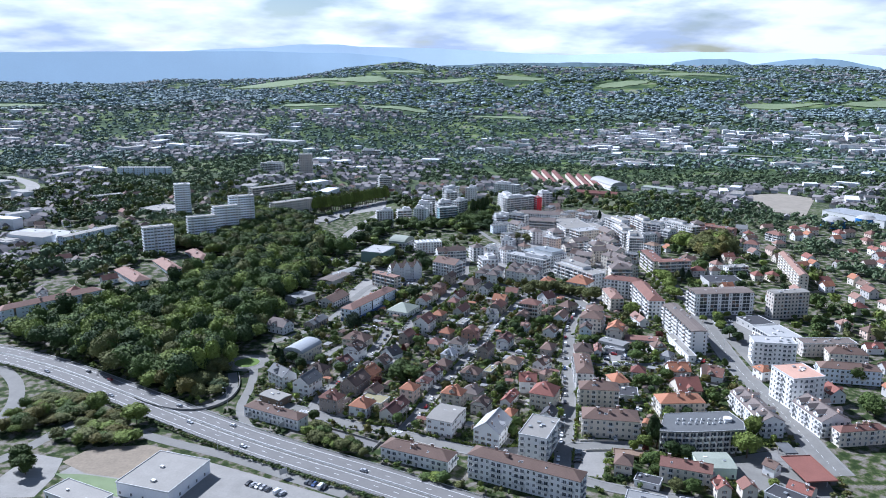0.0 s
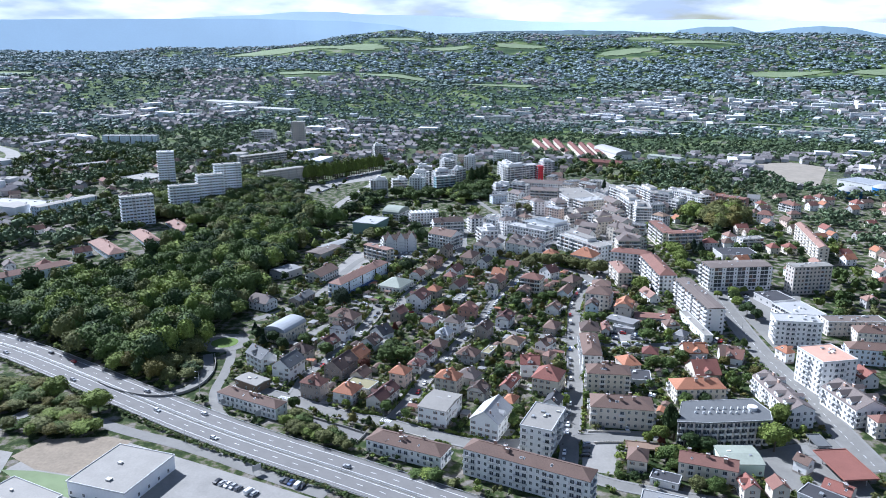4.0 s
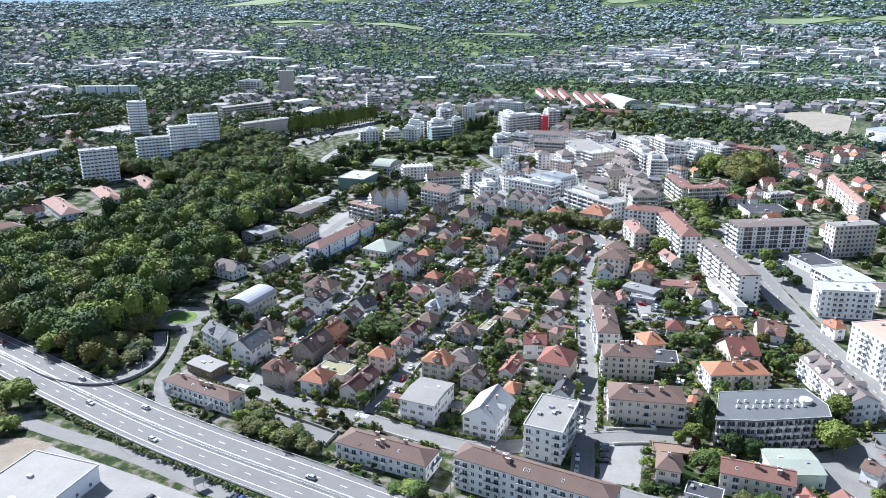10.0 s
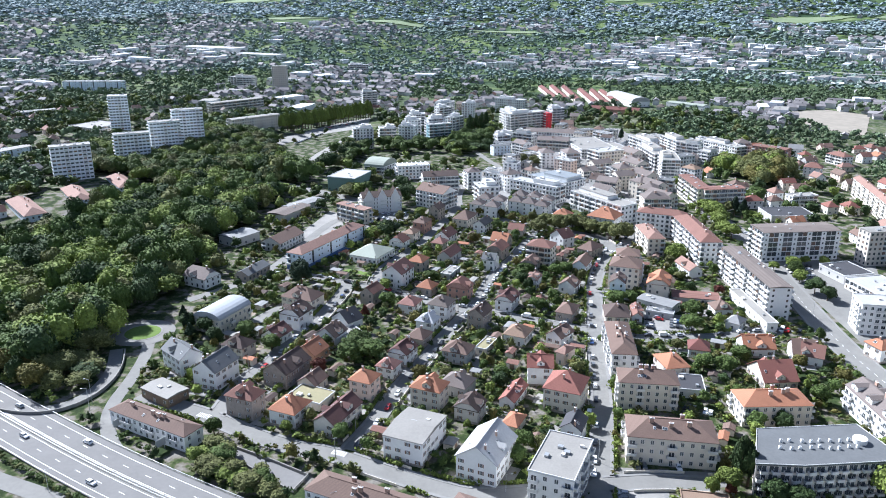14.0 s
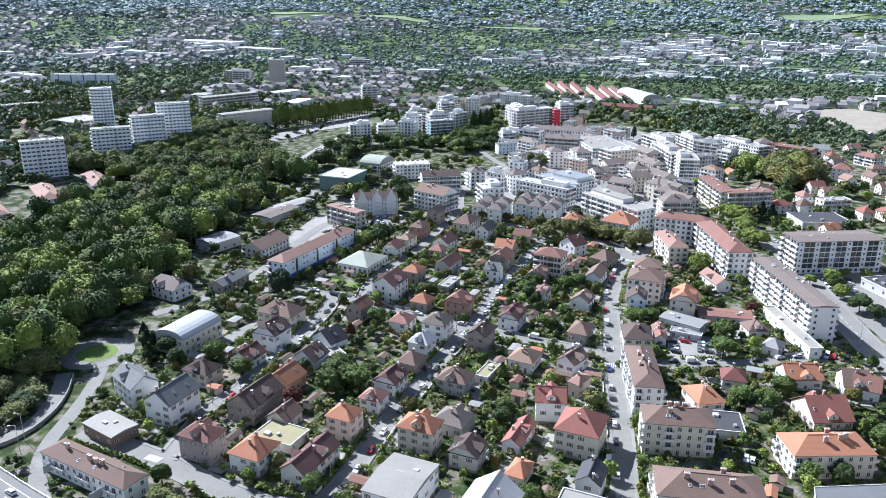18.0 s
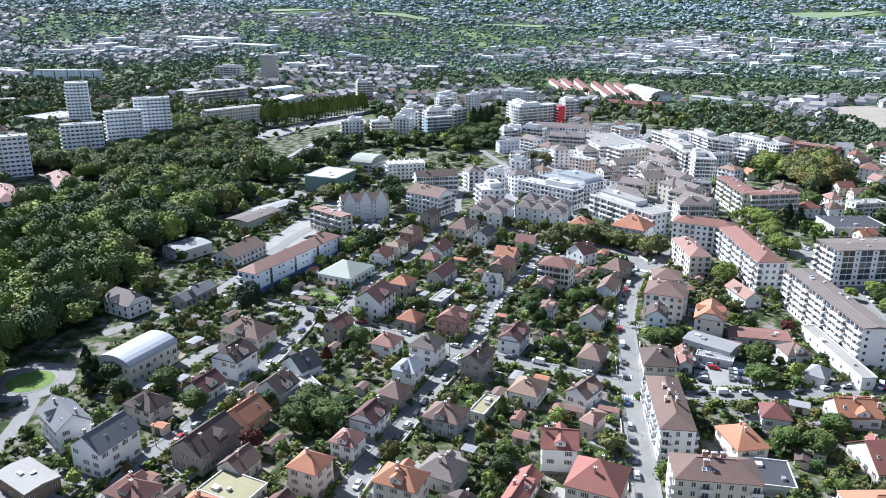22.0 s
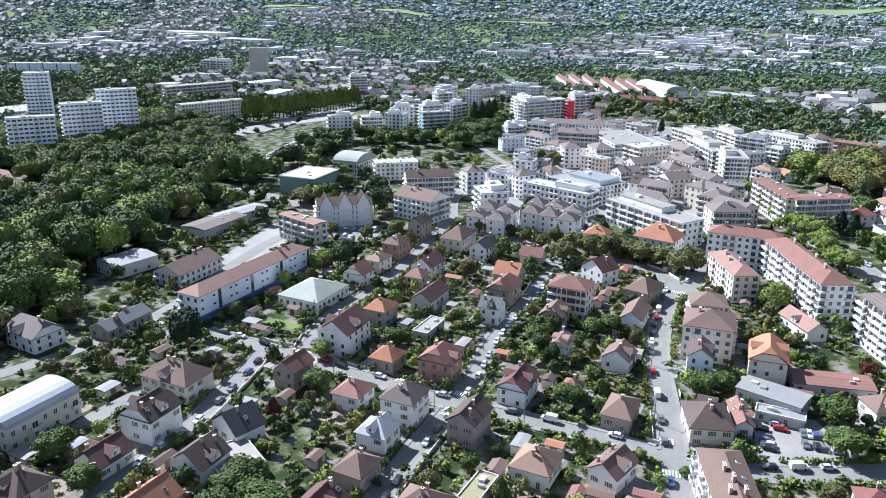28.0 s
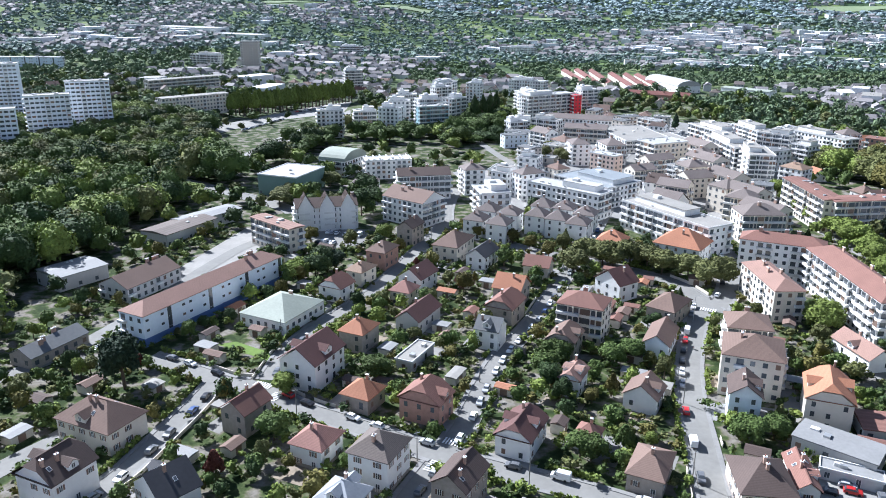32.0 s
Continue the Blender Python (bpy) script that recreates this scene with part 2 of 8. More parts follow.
# ---- mesh helpers ----
class Build:
    """Collects corners and faces with their materials, and makes one mesh of them."""

    def __init__(self):
        self.v, self.f, self.m, self.mats = [], [], [], []

    def mat(self, name):
        if name not in self.mats:
            self.mats.append(name)
        return self.mats.index(name)

    def face(self, pts, name):
        i = len(self.v)
        self.v.extend(tuple(p) for p in pts)
        self.f.append(tuple(range(i, i + len(pts))))
        self.m.append(self.mat(name))

    def solid(self, pts, faces, name):
        i = len(self.v)
        self.v.extend(tuple(p) for p in pts)
        k = self.mat(name)
        for f in faces:
            self.f.append(tuple(i + j for j in f))
            self.m.append(k)

    def box(self, c, s, name, turn=0.0, taper=1.0):
        ca, sa = math.cos(turn), math.sin(turn)
        pts = []
        for sz in (-1, 1):
            q = taper if sz > 0 else 1.0
            for sx, sy in ((-1, -1), (1, -1), (1, 1), (-1, 1)):
                x, y = sx * s[0] / 2 * q, sy * s[1] / 2 * q
                pts.append((c[0] + x * ca - y * sa, c[1] + x * sa + y * ca, c[2] + sz * s[2] / 2))
        self.solid(pts, ((3, 2, 1, 0), (4, 5, 6, 7), (0, 1, 5, 4), (1, 2, 6, 5), (2, 3, 7, 6), (3, 0, 4, 7)), name)

    def tube(self, p, q, r0, r1, name, n=7):
        p, q = Vector(p), Vector(q)
        d = (q - p).normalized()
        a = d.orthogonal().normalized()
        b = d.cross(a)
        pts = [p + r0 * (math.cos(t) * a + math.sin(t) * b) for t in (2 * math.pi * i / n for i in range(n))]
        pts += [q + r1 * (math.cos(t) * a + math.sin(t) * b) for t in (2 * math.pi * i / n for i in range(n))]
        faces = [(i, (i + 1) % n, n + (i + 1) % n, n + i) for i in range(n)] + [tuple(range(n - 1, -1, -1)), tuple(range(n, 2 * n))]
        self.solid(pts, faces, name)

    def mesh(self, name):
        me = bpy.data.meshes.new(name)
        me.from_pydata(self.v, [], self.f)
        for k in self.mats:
            me.materials.append(MATS[k])
        me.polygons.foreach_set("material_index", self.m)
        me.update()
        return me


def part(name, data, parent, label="", m=None):
    """One mesh object under a thing or a part."""
    ob = new(name, data.mesh(name) if isinstance(data, Build) else data)
    ob.parent = parent
    if m is not None:
        ob.matrix_basis = m
    if label:
        ob["label"] = label
    return ob


def thing(name, label, category, m=None, group="", kind=""):
    ob = new(name)
    ob.empty_display_size = 0.5
    if m is not None:
        ob.matrix_basis = m
    return tagged(ob, label, category, group, kind)


def sheet(name, V, F, mats, index, label, category, kind="structure"):
    me = bpy.data.meshes.new(name)
    V, F = np.asarray(V, np.float32), np.asarray(F, np.int32)
    k = F.shape[1]
    me.vertices.add(len(V)); me.vertices.foreach_set("co", V.ravel())
    me.loops.add(F.size); me.loops.foreach_set("vertex_index", F.ravel())
    me.polygons.add(len(F)); me.polygons.foreach_set("loop_start", np.arange(0, F.size, k, dtype=np.int32))
    for mname in mats:
        me.materials.append(MATS[mname])
    if index is not None:
        me.polygons.foreach_set("material_index", np.asarray(index, np.int32))
    me.update(calc_edges=True)
    me.validate()
    return tagged(new(name, me), label, category, "", kind)


# ---- ground ----
def ground_material():
    m = bpy.data.materials.new("ground_cover")
    m.use_nodes = True
    n, l = m.node_tree.nodes, m.node_tree.links
    b = n["Principled BSDF"]
    b.inputs["Roughness"].default_value = 0.95
    b.inputs["Specular IOR Level"].default_value = 0.1
    geo = n.new("ShaderNodeNewGeometry")

    def tex(scale, detail=5.0):
        t = n.new("ShaderNodeTexNoise")
        t.inputs["Scale"].default_value, t.inputs["Detail"].default_value = scale, detail
        l.new(geo.outputs["Position"], t.inputs["Vector"])
        return t.outputs[0]

    def ramp(src, stops):
        r = n.new("ShaderNodeValToRGB")
        while len(r.color_ramp.elements) < len(stops):
            r.color_ramp.elements.new(0.5)
        for e, (p, c) in zip(r.color_ramp.elements, stops):
            e.position, e.color = p, (*c, 1)
        l.new(src, r.inputs[0])
        return r.outputs[0]

    gardens = ramp(tex(0.16), [(0.38, (.025, .04, .014)), (0.46, (.042, .06, .021)), (0.50, (.075, .092, .038)), (0.54, (.13, .12, .088)), (0.60, (.18, .165, .14)), (0.76, (.22, .21, .19))])
    speck = ramp(tex(0.9), [(0.3, (.72, .72, .72)), (0.7, (1.2, 1.2, 1.2))])
    woods = ramp(tex(0.012), [(0.40, (.035, .065, .03)), (0.52, (.06, .095, .04)), (0.60, (.13, .18, .06)), (0.68, (.20, .21, .15))])
    mixn = n.new("ShaderNodeMixRGB")
    sep = n.new("ShaderNodeSeparateXYZ")
    l.new(geo.outputs["Position"], sep.inputs[0])
    mr = n.new("ShaderNodeMapRange")
    mr.inputs["From Min"].default_value, mr.inputs["From Max"].default_value = 900, 1700
    l.new(sep.outputs["Y"], mr.inputs[0])
    l.new(mr.outputs[0], mixn.inputs[0]); l.new(gardens, mixn.inputs[1]); l.new(woods, mixn.inputs[2])
    mul = n.new("ShaderNodeMixRGB"); mul.blend_type = "MULTIPLY"; mul.inputs[0].default_value = 1
    l.new(mixn.outputs[0], mul.inputs[1]); l.new(speck, mul.inputs[2])
    l.new(mul.outputs[0], b.inputs["Base Color"])
    MATS["ground_cover"] = m


ground_material()
gx = np.unique(np.concatenate([np.arange(-4600, -700, 75), np.arange(-700, 700, 25), np.arange(700, 4601, 75)]))
gy = np.unique(np.concatenate([np.arange(-1500, 1200, 30), np.arange(1200, 4801, 55)]))
GX, GY = np.meshgrid(gx, gy)
GV = np.stack([GX, GY, terrain(GX, GY)], -1).reshape(-1, 3)
nx_, ny_ = len(gx), len(gy)
gi = (np.arange(ny_ - 1)[:, None] * nx_ + np.arange(nx_ - 1)[None, :]).ravel()
sheet("ground", GV, np.stack([gi, gi + 1, gi + 1 + nx_, gi + nx_], 1), ["ground_cover"], None, "gardens, verges and woodland floor of a town on a plain rising to hills", "ground")

# ---- roads ----
ROADS = []
YARDS = []


def resample(pts, step):
    pts = [Vector((*p, 0)) for p in pts]
    # smooth the corners of the line first
    for _ in range(2):
        q = [pts[0]]
        for a, b in zip(pts, pts[1:]):
            q += [a.lerp(b, 0.25), a.lerp(b, 0.75)]
        pts = q + [pts[-1]]
    out, left = [pts[0]], step
    for a, b in zip(pts, pts[1:]):
        d = (b - a).length
        while d >= left:
            a = a.lerp(b, left / d)
            out.append(a); d = (b - a).length; left = step
        left -= d
    out.append(pts[-1])
    return out


def sides(line):
    res = []
    for i, p in enumerate(line):
        d = line[min(i + 1, len(line) - 1)] - line[max(i - 1, 0)]
        d = d.normalized() if d.length else Vector((1, 0, 0))
        res.append((p, Vector((d.y, -d.x, 0))))
    return res


def tup(v, z):
    return (v.x, v.y, z)


def ribbon(b, line, o0, o1, z, mat, gap=None, off=0.0):
    s = sides(line)
    run = off
    for (p, n), (q, k) in zip(s, s[1:]):
        run += (q - p).length
        if gap and run % (gap[0] + gap[1]) > gap[0]:
            continue
        zp, zq = z + gz(p.x, p.y), z + gz(q.x, q.y)
        b.face([tup(p + n * o1, zp), tup(q + k * o1, zq), tup(q + k * o0, zq), tup(p + n * o0, zp)], mat)


def on_road(x, y, margin=0.0, skip=None):
    for line, w, _ in ROADS:
        if line is skip:
            continue
        for p in line[::2]:
            if (p.x - x) ** 2 + (p.y - y) ** 2 < (w / 2 + margin) ** 2:
                return True
    return False


def road(label, pts, width, mat="asphalt", walks=True, lines="", z=0.05):
    line = resample(pts, 4.0)
    ROADS.append((line, width, walks))
    b = Build()
    ribbon(b, line, -width / 2, width / 2, z + 0.004 * len(ROADS), mat)
    ob = tagged(new("road", b.mesh("road")), label, "road", "", "structure")
    if lines:
        k = Build()
        fine = resample(pts, 1.0)
        if lines == "centre":
            ribbon(k, fine, -0.08, 0.08, z + 0.19, "paint", gap=(3, 3))
        part("road_marking", k, ob, "white painted lines")
    return line


def pavements():
    for line, w, walks in ROADS:
        if not walks:
            continue
        b = Build()
        s = sides(line)
        for side in (-1, 1):
            a0, a1 = side * w / 2, side * (w / 2 + 1.3)
            for (p, n), (q, k) in zip(s, s[1:]):
                m = (p + n * (a0 + a1) / 2 + q + k * (a0 + a1) / 2) / 2
                if on_road(m.x, m.y, 0.6, line):
                    continue
                z0 = gz(p.x, p.y)
                c = [tup(p + n * a0, z0), tup(q + k * a0, z0), tup(q + k * a1, z0), tup(p + n * a1, z0)]
                b.solid(c + [(x, y, z0 + 0.24) for x, y, z0 in c], ((4, 5, 6, 7), (7, 6, 5, 4), (0, 1, 5, 4), (1, 2, 6, 5), (2, 3, 7, 6), (3, 0, 4, 7))[:1] + ((0, 4, 5, 1), (2, 6, 7, 3), (1, 5, 6, 2), (3, 7, 4, 0)), "paving")
        if b.v:
            tagged(new("pavement", b.mesh("pavement")), "grey paved footway with a raised kerb along the street", "pavement", "", "structure")


def yard(label, pts, mat, z=0.03, name="yard"):
    YARDS.append(list(pts))
    b = Build()
    b.face([(x, y, z + gz(x, y)) for x, y in pts], mat)
    return tagged(new(name, b.mesh(name)), label, name, "", "structure")


def crossing(x, y, ang, w, n=7):
    """Zebra stripes across a street."""
    b = Build()
    for i in range(n):
        b.box(((i - (n - 1) / 2) * w / n, 0, 0), (w / n * 0.5, 3.0, 0.012), "paint")
    ob = new("zebra_crossing", b.mesh("zebra_crossing"))
    ob.matrix_basis = pose(x, y, 0.30, 0, 0, ang)
    tagged(ob, "white painted zebra crossing on the street", "road marking", "zebra crossings", "structure")



road("curving concrete slip road of the interchange", [(-361.0, 507.2), (-337.9, 495.1), (-314.1, 474.2), (-297.8, 452.9), (-286.3, 427.5), (-284.8, 412.8), (-290.6, 404.0)], 9, walks=False, lines="")
road("road below the motorway", [(-258.4, 361.0), (-248.9, 376.1), (-244.2, 394.2), (-237.8, 411.6)], 8, walks=False, lines="")
road("street between the white apartment blocks", [(-18.5, 825.8), (-21.0, 784.0), (-19.2, 755.1)], 7, walks=True, lines="")
road("paved town street", [(43.0, 701.4), (61.0, 768.9), (78.2, 834.8), (91.3, 886.4), (106.3, 933.0), (118.9, 968.7)], 8, walks=True, lines="")
road("town street past the car park", [(165.7, 930.2), (166.3, 1012.8), (169.2, 1135.3), (151.2, 1119.1), (142.9, 1132.5)], 7, walks=True, lines="")
road("street between the tile-roofed blocks", [(88.6, 645.4), (102.5, 672.6), (114.0, 722.1), (116.7, 838.4), (115.3, 895.7)], 7, walks=True, lines="")
road("pale lane beside the stream", [(-8.9, 984.6), (6.7, 929.4), (24.0, 883.5)], 6, walks=False, lines="")
road("straight residential street lined with parked cars", [(35.9, 356.1), (43.4, 400.5), (50.6, 445.5), (53.7, 481.1), (57.8, 518.3), (60.7, 541.7), (65.7, 587.8), (76.2, 625.4), (86.3, 654.6)], 6.5, walks=True, lines="")
road("residential cross street with parked cars", [(-103.0, 592.0), (-83.2, 582.9), (-71.0, 576.0), (-63.8, 576.9), (-47.4, 564.2), (-31.9, 557.9), (-10.5, 546.5), (11.1, 538.2), (27.5, 533.0), (54.8, 520.9), (64.1, 513.4), (82.6, 513.4), (117.3, 515.8), (136.5, 522.3), (149.9, 522.1)], 6.5, walks=True, lines="")
road("narrow residential street between gardens", [(-46.9, 410.6), (-40.0, 431.0), (-36.8, 446.8), (-31.8, 464.9), (-23.1, 489.0), (-17.0, 511.3), (-2.5, 551.2), (0.5, 562.3), (4.8, 583.9), (10.7, 605.2), (21.8, 630.8), (28.3, 653.3), (36.9, 682.0), (43.0, 701.4)], 5.5, walks=True, lines="")
road("narrow residential street between gardens", [(-104.6, 427.4), (-102.5, 464.9), (-95.2, 477.4), (-92.5, 498.5), (-87.5, 516.0), (-82.3, 528.0), (-80.7, 539.0), (-77.7, 556.9), (-75.9, 576.7)], 5.5, walks=True, lines="")
road("narrow residential street between gardens", [(-60.7, 579.9), (-59.9, 606.6), (-48.5, 634.4), (-40.4, 651.8), (-35.5, 675.8), (-29.4, 700.8), (-22.4, 729.6), (-19.2, 755.1)], 5.5, walks=True, lines="")
road("street along the front of the quarter", [(-141.8, 446.0), (-109.7, 433.8), (-89.0, 420.8), (-65.4, 410.1), (-54.6, 409.1), (-31.7, 397.5), (-13.8, 389.6), (2.1, 384.1), (54.6, 397.3), (81.7, 395.7)], 7, walks=True, lines="")
road("wide avenue with white lane lines", [(178.5, 370.4), (177.5, 387.5), (177.0, 420.5), (176.6, 455.7), (172.4, 505.0), (174.8, 560.8), (182.4, 693.3), (174.4, 735.3), (170.8, 821.8), (165.4, 880.6), (165.7, 930.2)], 12, walks=True, lines="centre")
road("tree-lined town street", [(-19.2, 755.1), (8.8, 722.5), (25.8, 707.1), (42.1, 701.3), (76.8, 679.0), (85.0, 661.5), (88.6, 645.4)], 8, walks=True, lines="")
road("straight road beside the sports hall", [(-221.2, 850.8), (-161.4, 812.6), (-134.2, 793.2), (-104.3, 771.2), (-100.0, 763.7)], 8, walks=True, lines="")
road("pale lane between the wood and the long apartment block", [(-160.0, 551.0), (-149.7, 562.8), (-141.6, 574.6), (-131.5, 589.5), (-125.4, 611.2), (-121.5, 634.1), (-118.4, 657.2), (-113.9, 684.0), (-108.7, 707.0), (-100.0, 720.0)], 6.5, walks=False, lines="")
road("short street to the cedar", [(-131.5, 589.5), (-119.0, 585.0), (-103.0, 590.0)], 6, walks=False, lines="")
road("access road beside the long apartment block", [(-114.8, 523.3), (-112.8, 529.8), (-105.2, 544.4), (-98.5, 552.6), (-99.1, 559.2)], 7, walks=False, lines="")
road("curving slip road to the roundabout", [(-108.0, 393.0), (-120.0, 397.5), (-131.0, 403.5), (-142.5, 419.0), (-149.8, 437.0), (-151.0, 460.0), (-154.2, 482.0), (-158.3, 495.5)], 5.6, walks=False, lines="")
road("sunken loop road under the trees", [(-226.0, 455.0), (-203.0, 439.0), (-184.0, 432.5), (-170.0, 434.0), (-162.0, 446.0), (-162.0, 466.0), (-171.0, 489.0)], 6, walks=False, lines="")
road("service road beside the motorway", [(-204.3, 403.3), (-176.7, 390.6), (-135.1, 375.2), (-97.1, 354.6), (-67.5, 340.6)], 7, walks=False, lines="")
MOTORWAY = [(-746.6, 648.8), (-510.2, 567.3), (-368.4, 518.4), (-339.1, 508.3), (-289.3, 484.2), (-233.1, 450.0), (-183.8, 419.3), (-141.1, 393.7), (-103.8, 373.9), (-59.9, 352.7), (-24.4, 334.2), (82.0, 278.7), (330.3, 149.3)]
ISLAND = (-166.5, 508.0)
RAMP = [(-97.2, 413.7), (-71.8, 401.2), (-58.5, 393.8), (-61.9, 384.1), (-85.7, 401.3)]
yard("pale concrete yard round the warehouse", [(-217.2, 353.3), (-208.5, 375.9), (-175.3, 381.8), (-131.3, 363.3), (-95.5, 348.0), (-66.6, 335.5), (-72.0, 307.3), (-136.9, 293.0), (-178.9, 320.2)], "concrete")
yard("pale concrete yard below the interchange", [(-244.4, 348.6), (-241.9, 373.3), (-222.7, 368.7), (-217.4, 349.9), (-216.9, 331.5), (-232.6, 329.8)], "concrete")
yard("bare stony ground beside the warehouse", [(-221.4, 365.2), (-213.1, 381.7), (-184.5, 385.7), (-171.0, 381.8), (-180.7, 350.1), (-203.8, 354.5)], "soil", z=0.045)
yard("rough grass strip beside the warehouse", [(-219.6, 353.7), (-203.2, 353.4), (-180.7, 349.0), (-176.9, 333.5), (-195.7, 338.7)], "meadow", z=0.05, name="lawn")
yard("asphalt car park beside workshops", [(87.1, 546.9), (105.1, 543.1), (109.6, 520.5), (79.5, 512.1)], "concrete")
yard("asphalt car park beside a street", [(49.1, 399.4), (66.7, 398.0), (58.2, 362.9), (44.2, 366.0)], "concrete")
yard("car park between apartment blocks", [(188.6, 630.2), (211.4, 631.3), (192.5, 566.8), (179.7, 571.5)], "asphalt")
yard("pale concrete yard between the sheds and the long block", [(-128.5, 664.0), (-113.0, 655.0), (-97.0, 700.0), (-104.0, 728.0), (-117.0, 735.0)], "concrete", z=0.02)
yard("pale gravel lot between trees below the poplars", [(-178.0, 893.8), (-174.0, 959.0), (-159.3, 1051.8), (-141.9, 1142.9), (-129.9, 1087.6), (-144.3, 999.0), (-157.9, 923.2), (-163.8, 862.0)], "concrete", z=0.25)
yard("asphalt car park by the gabled block", [(-81.0, 717.8), (-81.8, 738.4), (-55.2, 737.1), (-54.4, 713.7), (-68.5, 706.3)], "asphalt")
yard("lawn in front of the pavilion", [(-84.4, 602.7), (-79.1, 605.6), (-61.7, 596.5), (-64.7, 592.9)], "lawn", name="lawn")
yard("pale gravel car park behind poplars", [(-221.1, 977.3), (-213.4, 1011.0), (-191.7, 1076.2), (-145.3, 1124.9), (-152.0, 1209.6), (-180.9, 1170.2), (-216.8, 1087.6), (-236.8, 1020.3)], "concrete")
yard("pale paved ground between the town-centre blocks", [(-22.6, 870.4), (26.4, 901.8), (60.5, 1092.5), (164.9, 1113.6), (249.9, 981.7), (174.3, 821.9), (119.6, 759.6), (61.1, 770.0), (7.6, 779.6)], "paving", z=0.015)
yard("asphalt forecourt along the front of the cream block", [(50.0, 404.5), (88.0, 403.0), (88.0, 394.5), (50.0, 395.5)], "asphalt", z=0.015)
yard("asphalt yard round the pale green hall", [(125.0, 386.0), (172.0, 402.0), (168.0, 350.0), (148.0, 342.0), (124.0, 356.0)], "asphalt", z=0.015)
yard("asphalt car park along the avenue", [(183.5, 640.0), (213.0, 637.0), (192.0, 514.0), (183.5, 514.0)], "asphalt", z=0.018)
road("narrow street behind the motorway blocks", [(42.0, 365.0), (52.0, 357.0), (66.0, 351.5), (84.0, 347.0), (104.0, 341.0), (126.0, 336.0)], 6, walks=True, lines="")
yard("asphalt yards beside the avenue", [(212.5, 636.9), (246.0, 634.3), (206.0, 520.0), (190.5, 514.2)], "asphalt", z=0.015)
yard("concrete square between the central blocks", [(64.7, 811.8), (88.3, 886.1), (99.6, 873.7), (71.2, 792.4)], "paving")

# ---- buildings ----
FOOT = []           # ground plans, for keeping plants and cars out
SHARED = {}


def window_mesh(w, h, kind):
    """Shutters, frame and sunk pane as one stepped surface across the width."""
    key = (round(w, 2), round(h, 2), kind)
    if key in SHARED:
        return SHARED[key]
    b = Build()
    a, f, z = w / 2, 0.09, h / 2
    cols = [(-a, -a + f, 0.10, "frame"), (-a + f, -0.04, 0.03, "pane"), (-0.04, 0.04, 0.09, "frame"), (0.04, a - f, 0.03, "pane"), (a - f, a, 0.10, "frame")]
    if kind == "shutter":
        cols = [(-a - 0.55, -a, 0.07, "shutter")] + cols + [(a, a + 0.55, 0.07, "shutter")]
    if kind == "panel":
        cols = [(-a, a, 0.06, "blue_panel")]
    pts, faces, mats = [], [], []
    for x0, x1, d, m in cols:
        i = len(pts)
        pts += [(x0, -d, -z), (x1, -d, -z), (x1, -d, z), (x0, -d, z)]
        b.solid([], (), m)
        faces.append((i, i + 1, i + 2, i + 3)); mats.append(m)
        if i:
            faces.append((i - 3, i, i + 3, i - 2)); mats.append("frame")
    n = len(pts)
    x0, x1 = cols[0][0], cols[-1][1]
    pts += [(x0, 0.02, -z), (x1, 0.02, -z), (x1, 0.02, z), (x0, 0.02, z)]
    faces += [(n, 0, 3, n + 3), (n - 3, n + 1, n + 2, n - 2),
              (n + 3,) + tuple(k for c in range(len(cols)) for k in (4 * c + 3, 4 * c + 2)) + (n + 2,),
              (n + 1,) + tuple(k for c in reversed(range(len(cols))) for k in (4 * c + 1, 4 * c)) + (n,)]
    mats += ["frame"] * 4
    b.v, b.f = pts, faces
    b.m = [b.mat(m) for m in mats]
    SHARED[key] = b.mesh("window")
    return SHARED[key]


def balcony_mesh(w, d):
    """A slab with a solid parapet, one tray."""
    key = ("balcony", round(w, 1), d)
    if key not in SHARED:
        b = Build()
        a, t, h = w / 2, 0.09, 1.0
        o = [(-a, 0), (-a, -d), (a, -d), (a, 0)]
        i_ = [(-a + t, 0), (-a + t, -d + t), (a - t, -d + t), (a - t, 0)]
        pts = [(x, y, -0.1) for x, y in o] + [(x, y, h) for x, y in o] + [(x, y, h) for x, y in i_] + [(x, y, 0.1) for x, y in i_]
        faces = [(0, 3, 2, 1), (0, 1, 5, 4), (1, 2, 6, 5), (2, 3, 7, 6), (4, 5, 9, 8), (5, 6, 10, 9), (6, 7, 11, 10), (8, 9, 13, 12), (9, 10, 14, 13), (10, 11, 15, 14), (12, 13, 14, 15)]
        b.solid(pts, faces, "balcony")
        SHARED[key] = b.mesh("balcony")
    return SHARED[key]


def chimney_mesh(kind):
    if ("chimney", kind) not in SHARED:
        b = Build()
        w = (0.7, 0.55) if kind == 0 else (1.5, 0.6)
        b.box((0, 0, 0), (*w, 2.4), "chimney")
        b.box((0, 0, 1.25), (w[0] + 0.2, w[1] + 0.2, 0.14), "frame")
        for i in range(0 if kind == 0 else 3):
            b.tube((0 if kind == 0 else (i - 1) * 0.45, 0, 1.3), (0 if kind == 0 else (i - 1) * 0.45, 0, 1.65), 0.14, 0.12, "chimney", 6)
        SHARED[("chimney", kind)] = b.mesh("chimney")
    return SHARED[("chimney", kind)]


def pot_mesh():
    if "pot" not in SHARED:
        b = Build()
        b.tube((0, 0, 0), (0, 0, 0.45), 0.15, 0.12, "tile_red", 8)
        SHARED["pot"] = b.mesh("chimney_pot")
    return SHARED["pot"]


